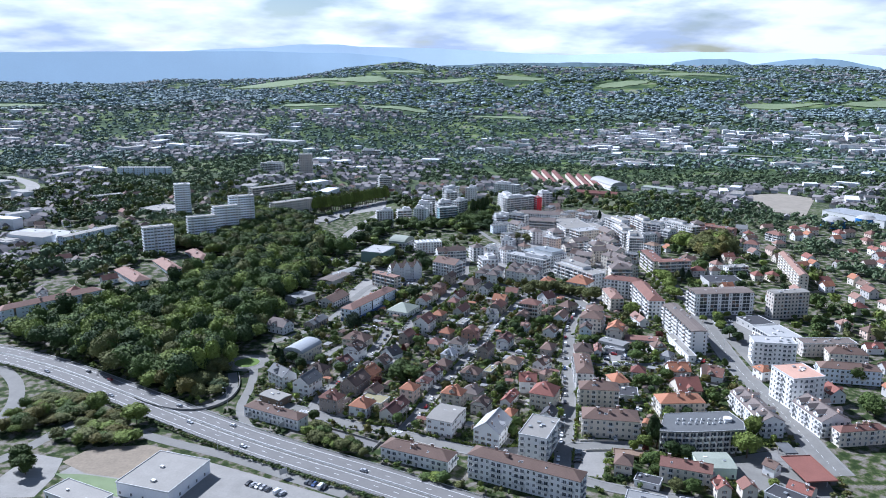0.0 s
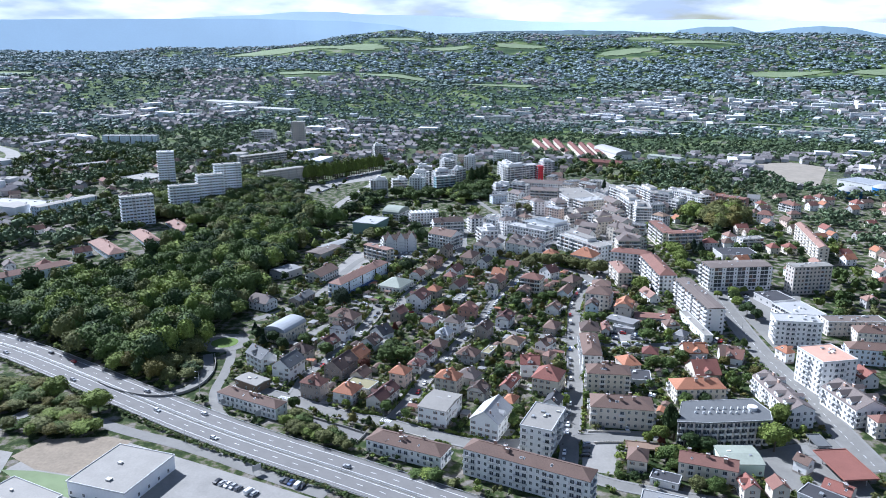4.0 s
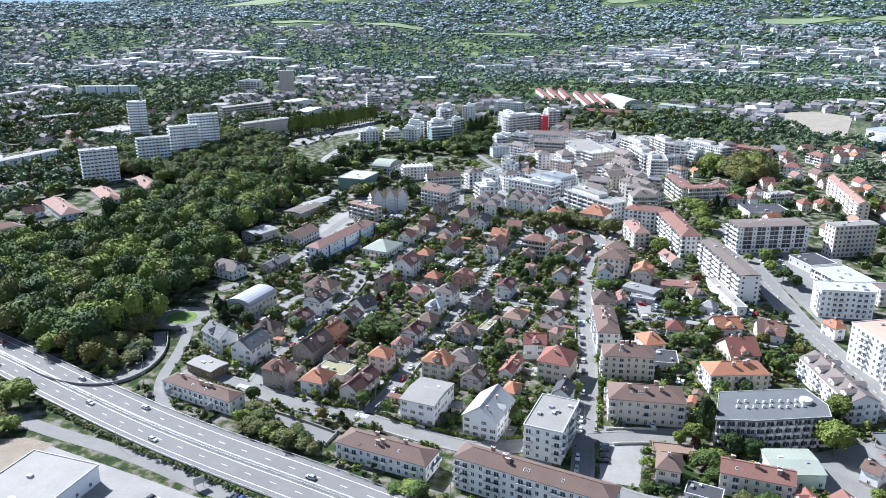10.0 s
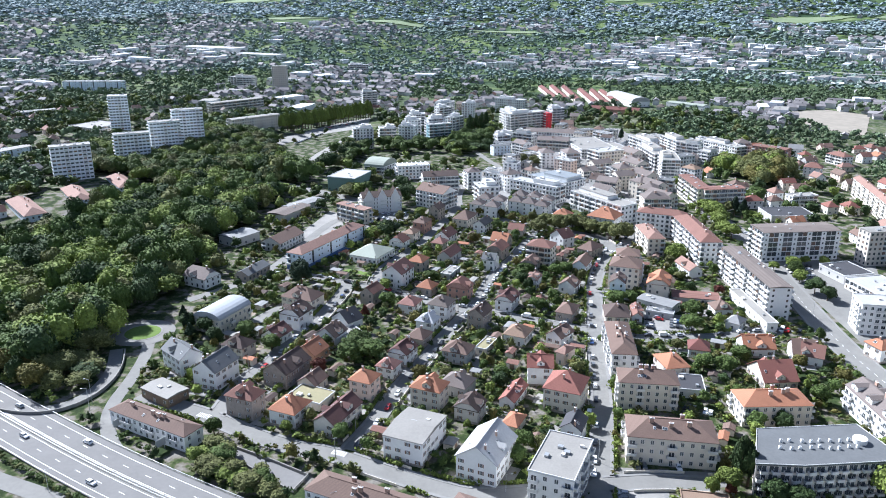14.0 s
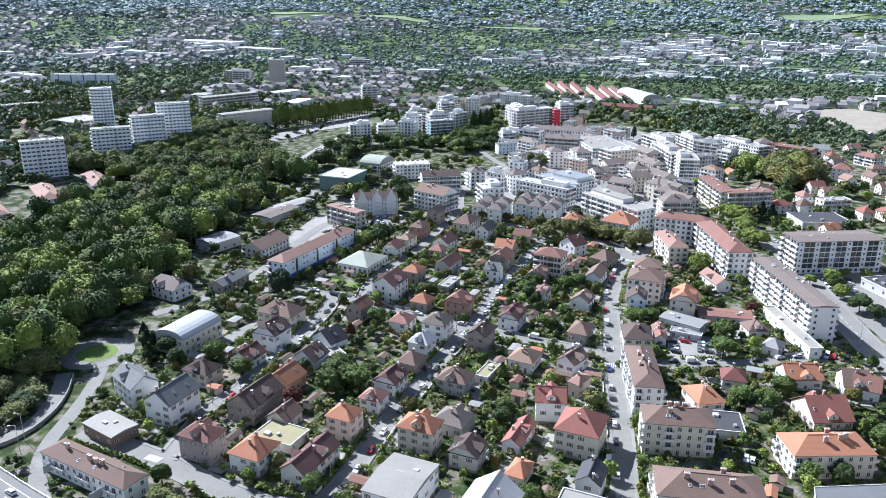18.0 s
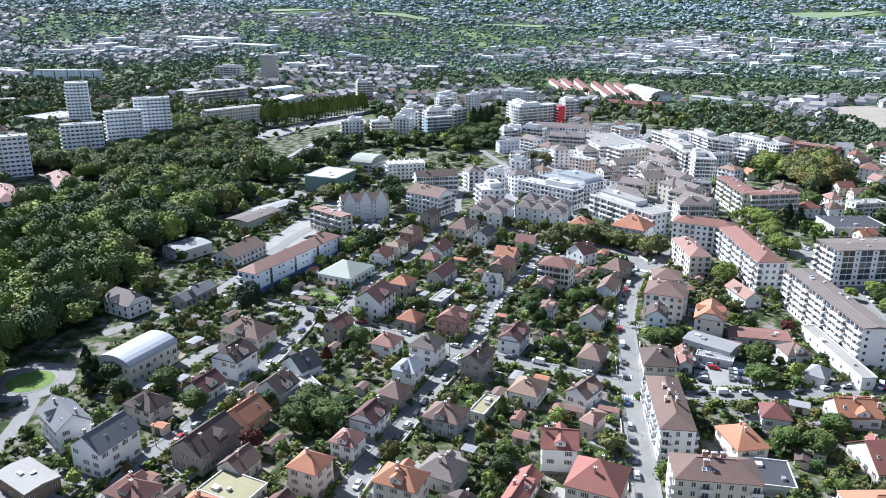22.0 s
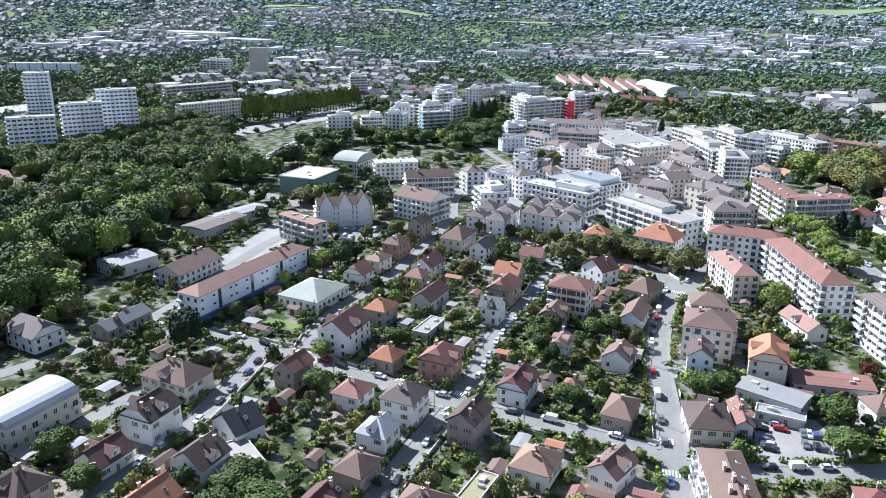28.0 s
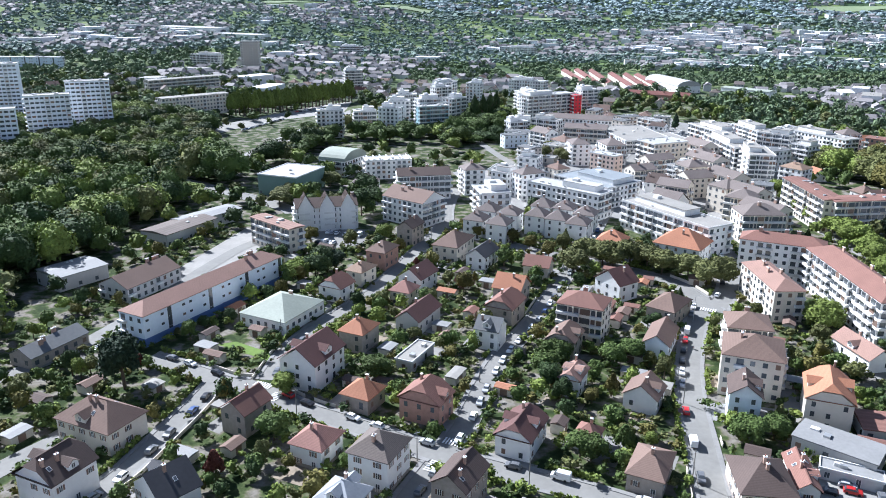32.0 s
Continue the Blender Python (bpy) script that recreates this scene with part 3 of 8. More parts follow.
def roof_build(kind, L, W, h, mat, pitch):
    """The roof over an eave of L x W at height h, its ridge along x. Returns the mesh builder and the ridge's height."""
    b = Build()
    t = 0.22
    x, y = L / 2, W / 2
    rise = y * pitch
    if kind in ("hip", "gable", "jerk", "gable3"):
        r = max(x - y, 0.15) if kind == "hip" else (x if kind != "jerk" else x - y * 0.32)
        if kind == "hip" and L < W:
            r, rise = 0.15, x * pitch
        e = [(-x, -y), (x, -y), (x, y), (-x, y)]
        lo = [(a, c, h - t) for a, c in e]
        hi = [(a, c, h) for a, c in e]
        if kind == "jerk":
            k = 0.62
            yy = y * (1 - k)
            top = [(-r, 0, h + rise), (r, 0, h + rise)]
            mid = [(-x, -yy, h + rise * k), (x, -yy, h + rise * k), (x, yy, h + rise * k), (-x, yy, h + rise * k)]
            pts = lo + hi + top + mid
            # 0-3 low, 4-7 eave, 8-9 ridge, 10-13 shoulders
            b.solid(pts, ((4, 5, 11, 9, 8, 10), (6, 7, 13, 8, 9, 12), (10, 8, 13), (11, 12, 9), (0, 1, 5, 4), (2, 3, 7, 6), (3, 2, 1, 0)), mat)
        else:
            top = [(-r, 0, h + rise), (r, 0, h + rise)]
            if kind == "hip":
                b.solid(lo + hi + top, ((4, 5, 9, 8), (6, 7, 8, 9), (7, 4, 8), (5, 6, 9), (0, 1, 5, 4), (1, 2, 6, 5), (2, 3, 7, 6), (3, 0, 4, 7), (3, 2, 1, 0)), mat)
            else:
                low_top = [(-r, 0, h + rise - t), (r, 0, h + rise - t)]
                b.solid(lo + hi + top + low_top, ((4, 5, 9, 8), (6, 7, 8, 9), (0, 1, 5, 4), (2, 3, 7, 6), (1, 0, 10, 11), (3, 2, 11, 10), (0, 4, 8, 10), (7, 3, 10, 8), (5, 1, 11, 9), (2, 6, 9, 11)), mat)
    elif kind == "low":
        rise = y * 0.10
        b.solid([(-x, -y, h - .3), (x, -y, h - .3), (x, y, h - .3), (-x, y, h - .3), (-x, -y, h), (x, -y, h), (x, y, h), (-x, y, h), (-x, 0, h + rise), (x, 0, h + rise)],
                ((4, 5, 9, 8), (6, 7, 8, 9), (0, 1, 5, 4), (1, 2, 6, 9, 5), (2, 3, 7, 6), (3, 0, 4, 8, 7), (3, 2, 1, 0)), mat)
    elif kind == "barrel":
        n = 10
        rise = y * 0.42
        prof = [(-y * math.cos(math.pi * i / n), rise * math.sin(math.pi * i / n)) for i in range(n + 1)]
        pts = [(-x, a, h + c) for a, c in prof] + [(x, a, h + c) for a, c in prof]
        b.solid(pts, [(i, n + 1 + i, n + 2 + i, i + 1) for i in range(n)] + [tuple(range(n + 1)), tuple(range(2 * n + 1, n, -1)), (0, n, 2 * n + 1, n + 1)], mat)
    else:
        rise = 0.5
        b.box((0, 0, h - 0.05), (L - 0.5, W - 0.5, 0.3), mat)
    return b, h + rise


def inside(x, y, poly):
    c = False
    for (x0, y0), (x1, y1) in zip(poly, poly[1:] + poly[:1]):
        if (y0 > y) != (y1 > y) and x < (x1 - x0) * (y - y0) / (y1 - y0) + x0:
            c = not c
    return c


def built(x, y, margin):
    for fx, fy, a, l, w in FOOT:
        dx, dy = x - fx, y - fy
        if abs(dx) > 70 or abs(dy) > 70:
            continue
        ca, sa = math.cos(radians(a)), math.sin(radians(a))
        if abs(dx * ca + dy * sa) < l / 2 + margin and abs(-dx * sa + dy * ca) < w / 2 + margin:
            return True
    return False


def ring_build(L, W, z0, z1, t, mat):
    """A closed upstand round a flat roof."""
    b = Build()
    o = [(-L / 2, -W / 2), (L / 2, -W / 2), (L / 2, W / 2), (-L / 2, W / 2)]
    i = [(x - math.copysign(t, x), y - math.copysign(t, y)) for x, y in o]
    pts = [(*p, z0) for p in o] + [(*p, z1) for p in o] + [(*p, z1) for p in i] + [(*p, z0) for p in i]
    faces = []
    for k in range(4):
        n = (k + 1) % 4
        faces += [(k, n, 4 + n, 4 + k), (4 + k, 4 + n, 8 + n, 8 + k), (8 + k, 8 + n, 12 + n, 12 + k), (12 + k, 12 + n, n, k)]
    b.solid(pts, faces, mat)
    return b


def building(name, label, x, y, ang, L, W, h, roof, tile, wall, style="house", near=None, dormers=None):
    """A building on an eave plan of L x W whose ridge runs along its own x axis."""
    rng = random.Random(int(x * 7 + y * 13))
    base = gz(x, y)
    FOOT.append((x, y, ang, L, W))
    near = y < 548 if near is None else near
    root = thing(name, label, {"house": "house", "apartment": "apartment building", "hall": "hall", "canopy": "canopy"}[style], pose(x, y, base, 0, 0, ang))
    o = 0.55 if roof in ("hip", "gable", "jerk", "gable3") and style == "house" else (0.3 if roof != "canopy" else 0.0)
    l, w = L - 2 * o, W - 2 * o
    pitch = 0.72 if style == "house" else 0.5
    if roof == "hip" and L < W:
        pass
    mat = ("tile_" if tile in TILE else "sheet_") + tile
    rb, top = roof_build(roof, L, W, h, mat, pitch)
    part("roof", rb, root)
    if roof in ("flat", "canopy", "sawtooth"):
        part("parapet", ring_build(L, W, h - 0.25, h + 0.45, 0.3, mat if roof == "canopy" else "parapet"), root)
    if roof == "sawtooth":
        for i in range(max(3, int(L / 4))):
            rib = Build()
            rib.box((-L / 2 + (i + 0.5) * L / max(3, int(L / 4)), 0, h + 0.7), (0.6, W - 0.7, 1.0), "frame")
            part("roof_rib", rib, root)
    if roof in ("hip", "gable", "jerk") and y < 570 and L > W:
        cap = Build()
        run = 2 * (L / 2 - W / 2) if roof == "hip" else L if roof == "gable" else L - 0.32 * W
        cap.box((0, 0, top + 0.03), (max(run, 0.4), 0.3, 0.16), mat)
        part("ridge_cap", cap, root)
    if roof == "canopy":
        b = Build()
        for sx in (-1, 1):
            for sy in (-1, 1):
                p = Build()
                p.tube((sx * L * 0.36, sy * W * 0.3, 0), (sx * L * 0.36, sy * W * 0.3, h - 0.1), 0.22, 0.22, "wall_steel", 8)
                part("post", p, root)
        return root
    # walls, down into the ground a little so that slopes leave no gap
    b = Build()
    wm = "wall_" + wall
    x2, y2, zt = l / 2, w / 2, h - 0.24
    c = [(-x2, -y2), (x2, -y2), (x2, y2), (-x2, y2)]
    pts = [(*p, -1.0) for p in c] + [(*p, zt) for p in c]
    if roof in ("gable", "gable3", "jerk"):
        k = 1.0 if roof != "jerk" else 0.6
        yy, z1 = max(y2 * (1 - k), 0.01), zt + y2 * pitch * k
        pts += [(-x2, -yy, z1), (-x2, yy, z1), (x2, -yy, z1), (x2, yy, z1)]
        faces = ((0, 1, 5, 4), (2, 3, 7, 6), (3, 0, 4, 8, 9, 7), (1, 2, 6, 11, 10, 5), (4, 5, 10, 8), (6, 7, 9, 11), (8, 10, 11, 9))
    else:
        faces = ((0, 1, 5, 4), (1, 2, 6, 5), (2, 3, 7, 6), (3, 0, 4, 7), (4, 5, 6, 7))
    b.solid(pts, faces, wm)
    if style == "house" and near and rng.random() < 0.6:
        pl = Build()
        pl.box((0, 0, 0.35), (l + 0.08, w + 0.08, 1.3), "wall_stone")
        part("plinth", pl, root)
    part("wall", b, root)
    # chimneys and roof windows
    pitched = roof in ("hip", "gable", "jerk", "gable3")
    if pitched:
        n = 1 + (near and L > 11) + (L > 22) * 2
        for i in range(n):
            cx = (rng.random() - 0.5) * max(L - W * (roof == "hip"), 1.0) * 0.9
            cy = rng.choice((-1, 1)) * rng.uniform(0.4, W * 0.22)
            stack = part("chimney", chimney_mesh(0 if style == "house" else 1), root, m=pose(cx, cy, top - abs(cy) * pitch + 0.5))
            if style == "house" and y < 560:
                part("chimney_pot", pot_mesh(), stack, "clay chimney pot", m=pose(0, 0, 1.3))
        s = min(W, L) if roof == "hip" else W
        for i in range(0 if not near else rng.choice((1, 1, 2, 3)) if style == "house" else 3):
            sy = rng.choice((-1, 1))
            cx = (rng.random() - 0.5) * max(L - W * (roof == "hip"), 2.0) * 0.8
            if roof == "hip" and L < W:
                continue
            cy = sy * W * 0.25
            b = Build()
            b.box((0, 0, 0.06), (0.9, 1.2, 0.12), "frame"); b.box((0, 0, 0.10), (0.7, 1.0, 0.10), "pane")
            part("roof_window", b, root, m=pose(cx, cy, h + (W / 2 - abs(cy)) * pitch, math.degrees(math.atan(pitch)) * -sy, 0, 0))
        wanted = dormers
        if wanted is None and style == "house" and y < 615 and L > 8.5 and rng.random() < 0.8 and not (roof == "hip" and L < W):
            wanted = [((rng.random() - 0.5) * max(L - W, 1) * 0.6, s_) for s_ in rng.choice(((-1,), (1,), (-1, 1), (-1, 1), (-1,)))]
        for at_x, sy in wanted or ():
            # a gabled dormer on one slope
            dw, dh = rng.uniform(2.6, 3.9), 1.5
            if dormers:
                dw, dh = 4.2, 2.2
            yf = W / 2 - (0.9 if rng.random() < 0.6 or dormers else 0.35)
            d = Build()
            zb = h + (W / 2 - yf) * pitch
            zr = min(zb + dh + dw * 0.35, top - 0.15)
            ym = max(yf - (zr - zb) / pitch, 0.1)
            d.solid([(-dw / 2, -yf, zb), (dw / 2, -yf, zb), (dw / 2, -yf, zb + dh), (0, -yf, zr), (-dw / 2, -yf, zb + dh), (-dw / 2, -yf + dh / pitch, zb + dh), (dw / 2, -yf + dh / pitch, zb + dh)],
                    ((0, 1, 2, 3, 4), (1, 6, 2), (0, 4, 5)), wm)
            dormer = part("dormer", d, root, m=pose(at_x, 0, 0, 0, 0, 0 if sy < 0 else 180))
            e = Build()
            e.solid([(-dw / 2 - 0.3, -yf - 0.45, zb + dh - 0.2), (0, -yf - 0.45, zr + 0.08), (0, -ym, zr + 0.08), (-dw / 2 - 0.3, -yf + (dh - .2) / pitch, zb + dh - 0.2), (dw / 2 + 0.3, -yf - 0.45, zb + dh - 0.2), (dw / 2 + 0.3, -yf + (dh - .2) / pitch, zb + dh - 0.2),
                     (-dw / 2 - 0.3, -yf - 0.45, zb + dh - 0.32), (0, -yf - 0.45, zr - 0.06), (dw / 2 + 0.3, -yf - 0.45, zb + dh - 0.32)],
                    ((0, 1, 2, 3), (1, 4, 5, 2), (6, 7, 1, 0), (7, 8, 4, 1)), mat)
            part("dormer_roof", e, dormer)
            part("dormer_window", window_mesh(1.0, 1.05, "plain"), dormer, "white-framed window", m=pose(0, -yf, zb + 0.8))
    else:
        for i in range(5 if style == "apartment" else 2):
            b = Build()
            b.box((0, 0, 0.4), (rng.uniform(0.8, 2.4), rng.uniform(0.8, 2.0), 0.9), "balcony" if i % 2 else "rail")
            part("roof_vent", b, root, m=pose((rng.random() - 0.5) * L * 0.7, (rng.random() - 0.5) * W * 0.6, h + 0.1))
        if roof == "flat" and wall in ("white", "glass") and y > 700 and h > 11.5 and min(L, W) > 10:
            # a set-back top storey and the lift housing
            pl, pw = L * rng.uniform(0.45, 0.75), W * rng.uniform(0.5, 0.65)
            px_, py_ = rng.choice((-1, 1)) * (L - pl) * 0.3, (W - pw) * 0.25
            b = Build()
            b.box((px_, py_, h + 1.5), (pl, pw, 2.8), wm)
            b.box((px_, py_, h + 3.0), (pl + 0.6, pw + 0.6, 0.25), mat)
            part("penthouse", b, root)
            b = Build()
            b.box((px_ - pl * 0.2, py_, h + 3.7), (3.2, 2.8, 1.5), wm)
            part("lift_housing", b, root)
    if roof == "gable3":
        # three steep cross gables over the front
        for k in (-1, 0, 1):
            gw, gh, yf = L / 3 * 0.72, 6.5, -W / 2 - 0.5
            gx_ = k * L / 3
            b = Build()
            b.solid([(gx_ - gw / 2, yf, -1), (gx_ + gw / 2, yf, -1), (gx_ + gw / 2, yf, h), (gx_, yf, h + gh), (gx_ - gw / 2, yf, h), (gx_ - gw / 2, yf + 2, -1), (gx_ - gw / 2, yf + 2, h), (gx_ + gw / 2, yf + 2, -1), (gx_ + gw / 2, yf + 2, h)],
                    ((0, 1, 2, 3, 4), (0, 4, 6, 5), (1, 7, 8, 2)), wm)
            for sx in (-1, 1):
                b.solid([(gx_ + sx * (gw / 2 + 0.4), yf - 0.3, h - 0.6), (gx_, yf - 0.3, h + gh + 0.1), (gx_, W * 0.1, h + gh + 0.1), (gx_ + sx * (gw / 2 + 0.4), W * 0.1, h - 0.6)], ((0, 1, 2, 3), (3, 2, 1, 0)), mat)
            part("gable", b, root)
    # openings
    floors = max(1, int((h + 0.4) / 3.0))
    fh = (h - 0.3) / floors
    step = 3.3 if style == "house" else 3.0
    rad = radians(ang)
    bay = rng.randrange(4)
    joined = Build()
    for side, (n0, n1) in enumerate(((0, -1), (1, 0), (0, 1), (-1, 0))):
        ny = n0 * math.sin(rad) + n1 * math.cos(rad)
        if ny > (0.75 if style == "house" and near else 0.25):
            continue
        length, depth = (l, w) if n0 == 0 else (w, l)
        count = max(1, int((length - 1.0) / step))
        turn = {0: 0, 1: 90, 2: 180, 3: 270}[side]
        blank = style == "hall"
        for f in range(floors):
            z = f * fh + fh * 0.55
            for i in range(count):
                u = (i + 0.5 - count / 2) * (length / count)
                bal = style == "apartment" and f > 0 and (i + bay) % 4 in ((1, 2) if wall == "white" else (1,))
                if style == "house" and rng.random() < 0.14 or blank and (f or i % 2):
                    continue
                wd, ht, kind = (1.05, 1.45, "shutter") if style == "house" else (1.35, 1.5, "plain")
                if bal:
                    wd, ht = 2.0, 2.0
                if wall == "slab":
                    wd, ht = length / count * 0.74, 1.3
                if wall == "bluegrey" and L > 70 and length > 50:
                    if i % 6 == 3:
                        wd, ht, bal = 1.7, fh * 0.97, False
                    elif i % 3 == 1:
                        continue
                    else:
                        wd, ht, bal = 1.25, 0.85, False
                if tile == "umber" and W > 19 and length > 40 and f > 0:
                    bal = False
                    wd, ht = (length / count * 0.92, fh * 0.82) if i % 3 else (0.9, 1.2)
                if tile == "umber" and L > 60 and length < 20:
                    if i % 2:
                        continue
                    wd, ht, bal = 1.1, 1.2, False
                if f == 0 and i == count // 2 and side == 0:
                    wd, ht, kind = 1.2, 2.1, "plain"
                if near:
                    m = Matrix.Rotation(radians(turn), 4, "Z") @ pose(u, -depth / 2, z if ht < 2 else f * fh + 1.2)
                    part("window" if not (1.15 < wd < 1.25 and f == 0) else "door", window_mesh(wd, ht, kind), root, m=m)
                    if bal:
                        part("balcony", balcony_mesh(length / count * 0.95, 1.2), root, m=Matrix.Rotation(radians(turn), 4, "Z") @ pose(u, -depth / 2, f * fh + 0.1))
                else:
                    m = Matrix.Rotation(radians(turn), 3, "Z")
                    strip = style == "apartment" and wall in ("white", "cream", "glass") and side % 2 == bay % 2 and length > 13 and f > 0
                    # wide dark boxes here stand in for the shade inside the balcony recesses
                    if strip:
                        bal, wd, ht = (i % 5 != bay), length / count * 0.9, 2.1
                    joined.box(m @ Vector((u, -depth / 2 - 0.02, z)), (wd, 0.1, ht), "pane" if not (i + f + bay) % 7 == 0 else "shutter", radians(turn))
                    if bal:
                        joined.box(m @ Vector((u, -depth / 2 - 0.6, f * fh + 0.45)), (length / count * (1.0 if strip else 0.95), 1.2, 0.9), "balcony", radians(turn))
                        if strip and i % 2:
                            joined.box(m @ Vector((u, -depth / 2 - 0.5, f * fh + 0.5 * fh)), (0.25, 1.0, fh), wm, radians(turn))
    if joined.v:
        ob = part("glazing", joined, root, "small dark windows, and dark bands for recess shade behind strip balconies")
        ob["kind"] = "stuff"
    return root

building("house", "cream house with a brown tiled hipped roof", -94.7, 546.3, -21.2, 19.7, 13.6, 6.5, "hip", "brown", "cream", "house")
building("house", "white house with a dark brown tiled half-hipped roof", -92.4, 521.2, 69.2, 13.1, 13.0, 8, "jerk", "dark", "white", "house")
building("house", "grey stone house with a red-brown tiled gabled roof", -58.5, 554.1, 65.9, 11.5, 9.3, 7, "gable", "redbrown", "stone", "house")
building("house", "white house with a black gabled roof", -66.4, 520.9, 51.9, 10.7, 13.6, 5, "gable", "black", "white", "house")
building("house", "white house with a blue-grey metal gabled roof", -131.8, 471.1, -41.8, 17.7, 11.6, 9, "gable", "slate", "white", "house")
building("house", "white house with a blue-grey metal gabled roof", -112.9, 460.2, 69.4, 16.7, 12.9, 9, "gable", "slate", "white", "house")
building("hall", "dark timber open hall with a shallow grey roof", -129.8, 445.4, -31.0, 17.5, 11.0, 4.6, "low", "gravel", "timber", "hall")
building("apartment_building", "cream apartment block with a zinc sheet curved roof", -129.6, 520.5, 68.4, 24.4, 16.5, 8, "barrel", "zinc", "cream", "apartment")
building("house", "grey stone house with a red-brown tiled hipped roof", -92.5, 435.1, -19.6, 13.6, 9.9, 9, "hip", "redbrown", "stone", "house")
building("house", "white house with a orange tiled hipped roof", -73.3, 430.3, -20.4, 12.5, 13.0, 7, "hip", "orange", "white", "house")
building("house", "half-timbered house with a dark maroon tiled gabled roof", -54.0, 428.0, 67.4, 20.6, 10.4, 6, "gable", "maroon", "timberw", "house")
building("house", "grey stone house with a dark brown tiled gabled roof", -83.2, 464.9, 68.1, 19.0, 12.9, 7, "gable", "dark", "stone", "house")
building("house", "salmon house with a orange tiled gabled roof", -76.5, 484.1, 66.9, 12.1, 11.9, 5, "gable", "orange", "salmon", "house")
building("house", "cream house with a dark brown tiled hipped roof", -111.4, 486.9, -22.3, 13.1, 10.8, 6, "hip", "dark", "cream", "house")
building("house", "white house with a dark maroon tiled gabled roof", -97.9, 503.5, 67.5, 12.1, 10.9, 4, "gable", "maroon", "white", "house")
building("house", "white house with a dark brown tiled gabled roof", -71.2, 503.5, 68.6, 11.9, 12.2, 5, "gable", "dark", "white", "house")
building("hall", "grey rendered hall with a grey gravelled flat roof", -62.9, 506.2, -51.5, 15.4, 12.5, 3, "flat", "gravel", "grey", "hall")
building("hall", "cream hall with a moss-grown flat roof", -68.5, 445.2, -22.7, 16.4, 11.5, 3.5, "flat", "moss", "cream", "hall")
building("house", "cream house with a brown tiled gabled roof", -70.4, 457.2, 68.8, 10.5, 10.0, 4, "gable", "brown", "cream", "house")
building("house", "pinkish house with a orange tiled hipped roof", -46.9, 451.0, -20.7, 10.6, 10.4, 9, "hip", "orange", "pinkish", "house")
building("house", "white house with a pink-red tiled hipped roof", -39.2, 469.2, -21.0, 9.2, 9.0, 6, "hip", "pink", "white", "house")
building("house", "white house with a dark maroon tiled half-hipped roof", -34.5, 484.3, 67.4, 12.0, 10.3, 6, "jerk", "maroon", "white", "house")
building("house", "grey stone house with a brown tiled hipped roof", -28.3, 502.4, -23.6, 9.5, 11.2, 5, "hip", "brown", "stone", "house")
building("house", "cream house with a orange tiled hipped roof", -19.6, 445.6, -20.1, 13.9, 10.7, 9, "hip", "orange", "cream", "house")
building("house", "grey rendered house with a brown tiled hipped roof", -9.2, 486.3, -20.9, 13.1, 11.3, 6, "hip", "brown", "grey", "house")
building("house", "grey rendered house with a grey-brown tiled hipped roof", -8.5, 456.9, -25.1, 12.8, 11.6, 5, "hip", "mauve", "grey", "house")
building("house", "half-timbered house with a dark brown tiled half-hipped roof", -2.9, 436.3, 68.7, 10.3, 10.9, 6, "jerk", "dark", "timberw", "house")
building("house", "white house with a red tiled gabled roof", 14.6, 449.1, 67.7, 17.2, 7.3, 4.5, "gable", "red", "white", "house")
building("house", "cream house with a orange tiled hipped roof", 14.1, 428.7, -23.7, 7.0, 10.8, 4, "hip", "orange", "cream", "house")
building("house", "white house with a grey gravelled low-pitched roof", -22.6, 413.0, -20.7, 16.1, 21.6, 10, "low", "gravel", "white", "house")
building("house", "white house with a white gabled roof", 3.5, 402.1, 68.1, 20.9, 15.9, 9, "gable", "white", "white", "house")
building("apartment_building", "white apartment block with a grey gravelled flat roof", 28.2, 390.1, -20.7, 15.6, 25.9, 14, "flat", "gravel", "white", "apartment")
building("apartment_building", "white apartment block with a brown tiled hipped roof", -35.5, 375.0, -22.5, 39.4, 12.1, 7, "hip", "brown", "white", "apartment")
building("apartment_building", "white apartment block with a brown tiled hipped roof", 19.0, 352.5, -24.9, 58.6, 11.0, 13, "hip", "brown", "white", "apartment")
building("apartment_building", "cream apartment block with a brown tiled hipped roof", 68.7, 451.2, -4.1, 24.1, 13.3, 12, "hip", "brown", "cream", "apartment")
building("apartment_building", "cream apartment block with a brown tiled hipped roof", 69.5, 413.4, -6.2, 31.5, 15.6, 11, "hip", "brown", "cream", "apartment")
FOOT.append((116, 402, 2, 46, 24))
building("hall", "pale green hall with a pale green low-pitched roof", 115.7, 372.7, 1.2, 18.1, 17.1, 6, "low", "mint", "mint", "hall")
building("apartment_building", "cream apartment block with a red-brown tiled gabled roof", 98.7, 361.5, -17.8, 25.2, 11.0, 9, "gable", "redbrown", "cream", "apartment")
building("house", "cream house with a brown tiled hipped roof", 69.5, 369.1, -14.5, 9.6, 12.1, 7, "hip", "brown", "cream", "house")
building("apartment_building", "cream apartment block with a orange tiled hipped roof", 115.1, 441.6, 4.6, 27.4, 14.1, 9, "hip", "orange", "cream", "apartment")
building("hall", "white hall with a black flat roof", 89.0, 461.9, -7.8, 11.7, 14.0, 4, "flat", "black", "white", "hall")
building("house", "white house with a orange tiled gabled roof", 129.7, 499.7, -2.3, 13.6, 11.9, 5, "gable", "orange", "white", "house")
building("house", "white house with a red-brown tiled gabled roof", 151.1, 491.9, -25.6, 11.3, 12.0, 5, "gable", "redbrown", "white", "house")
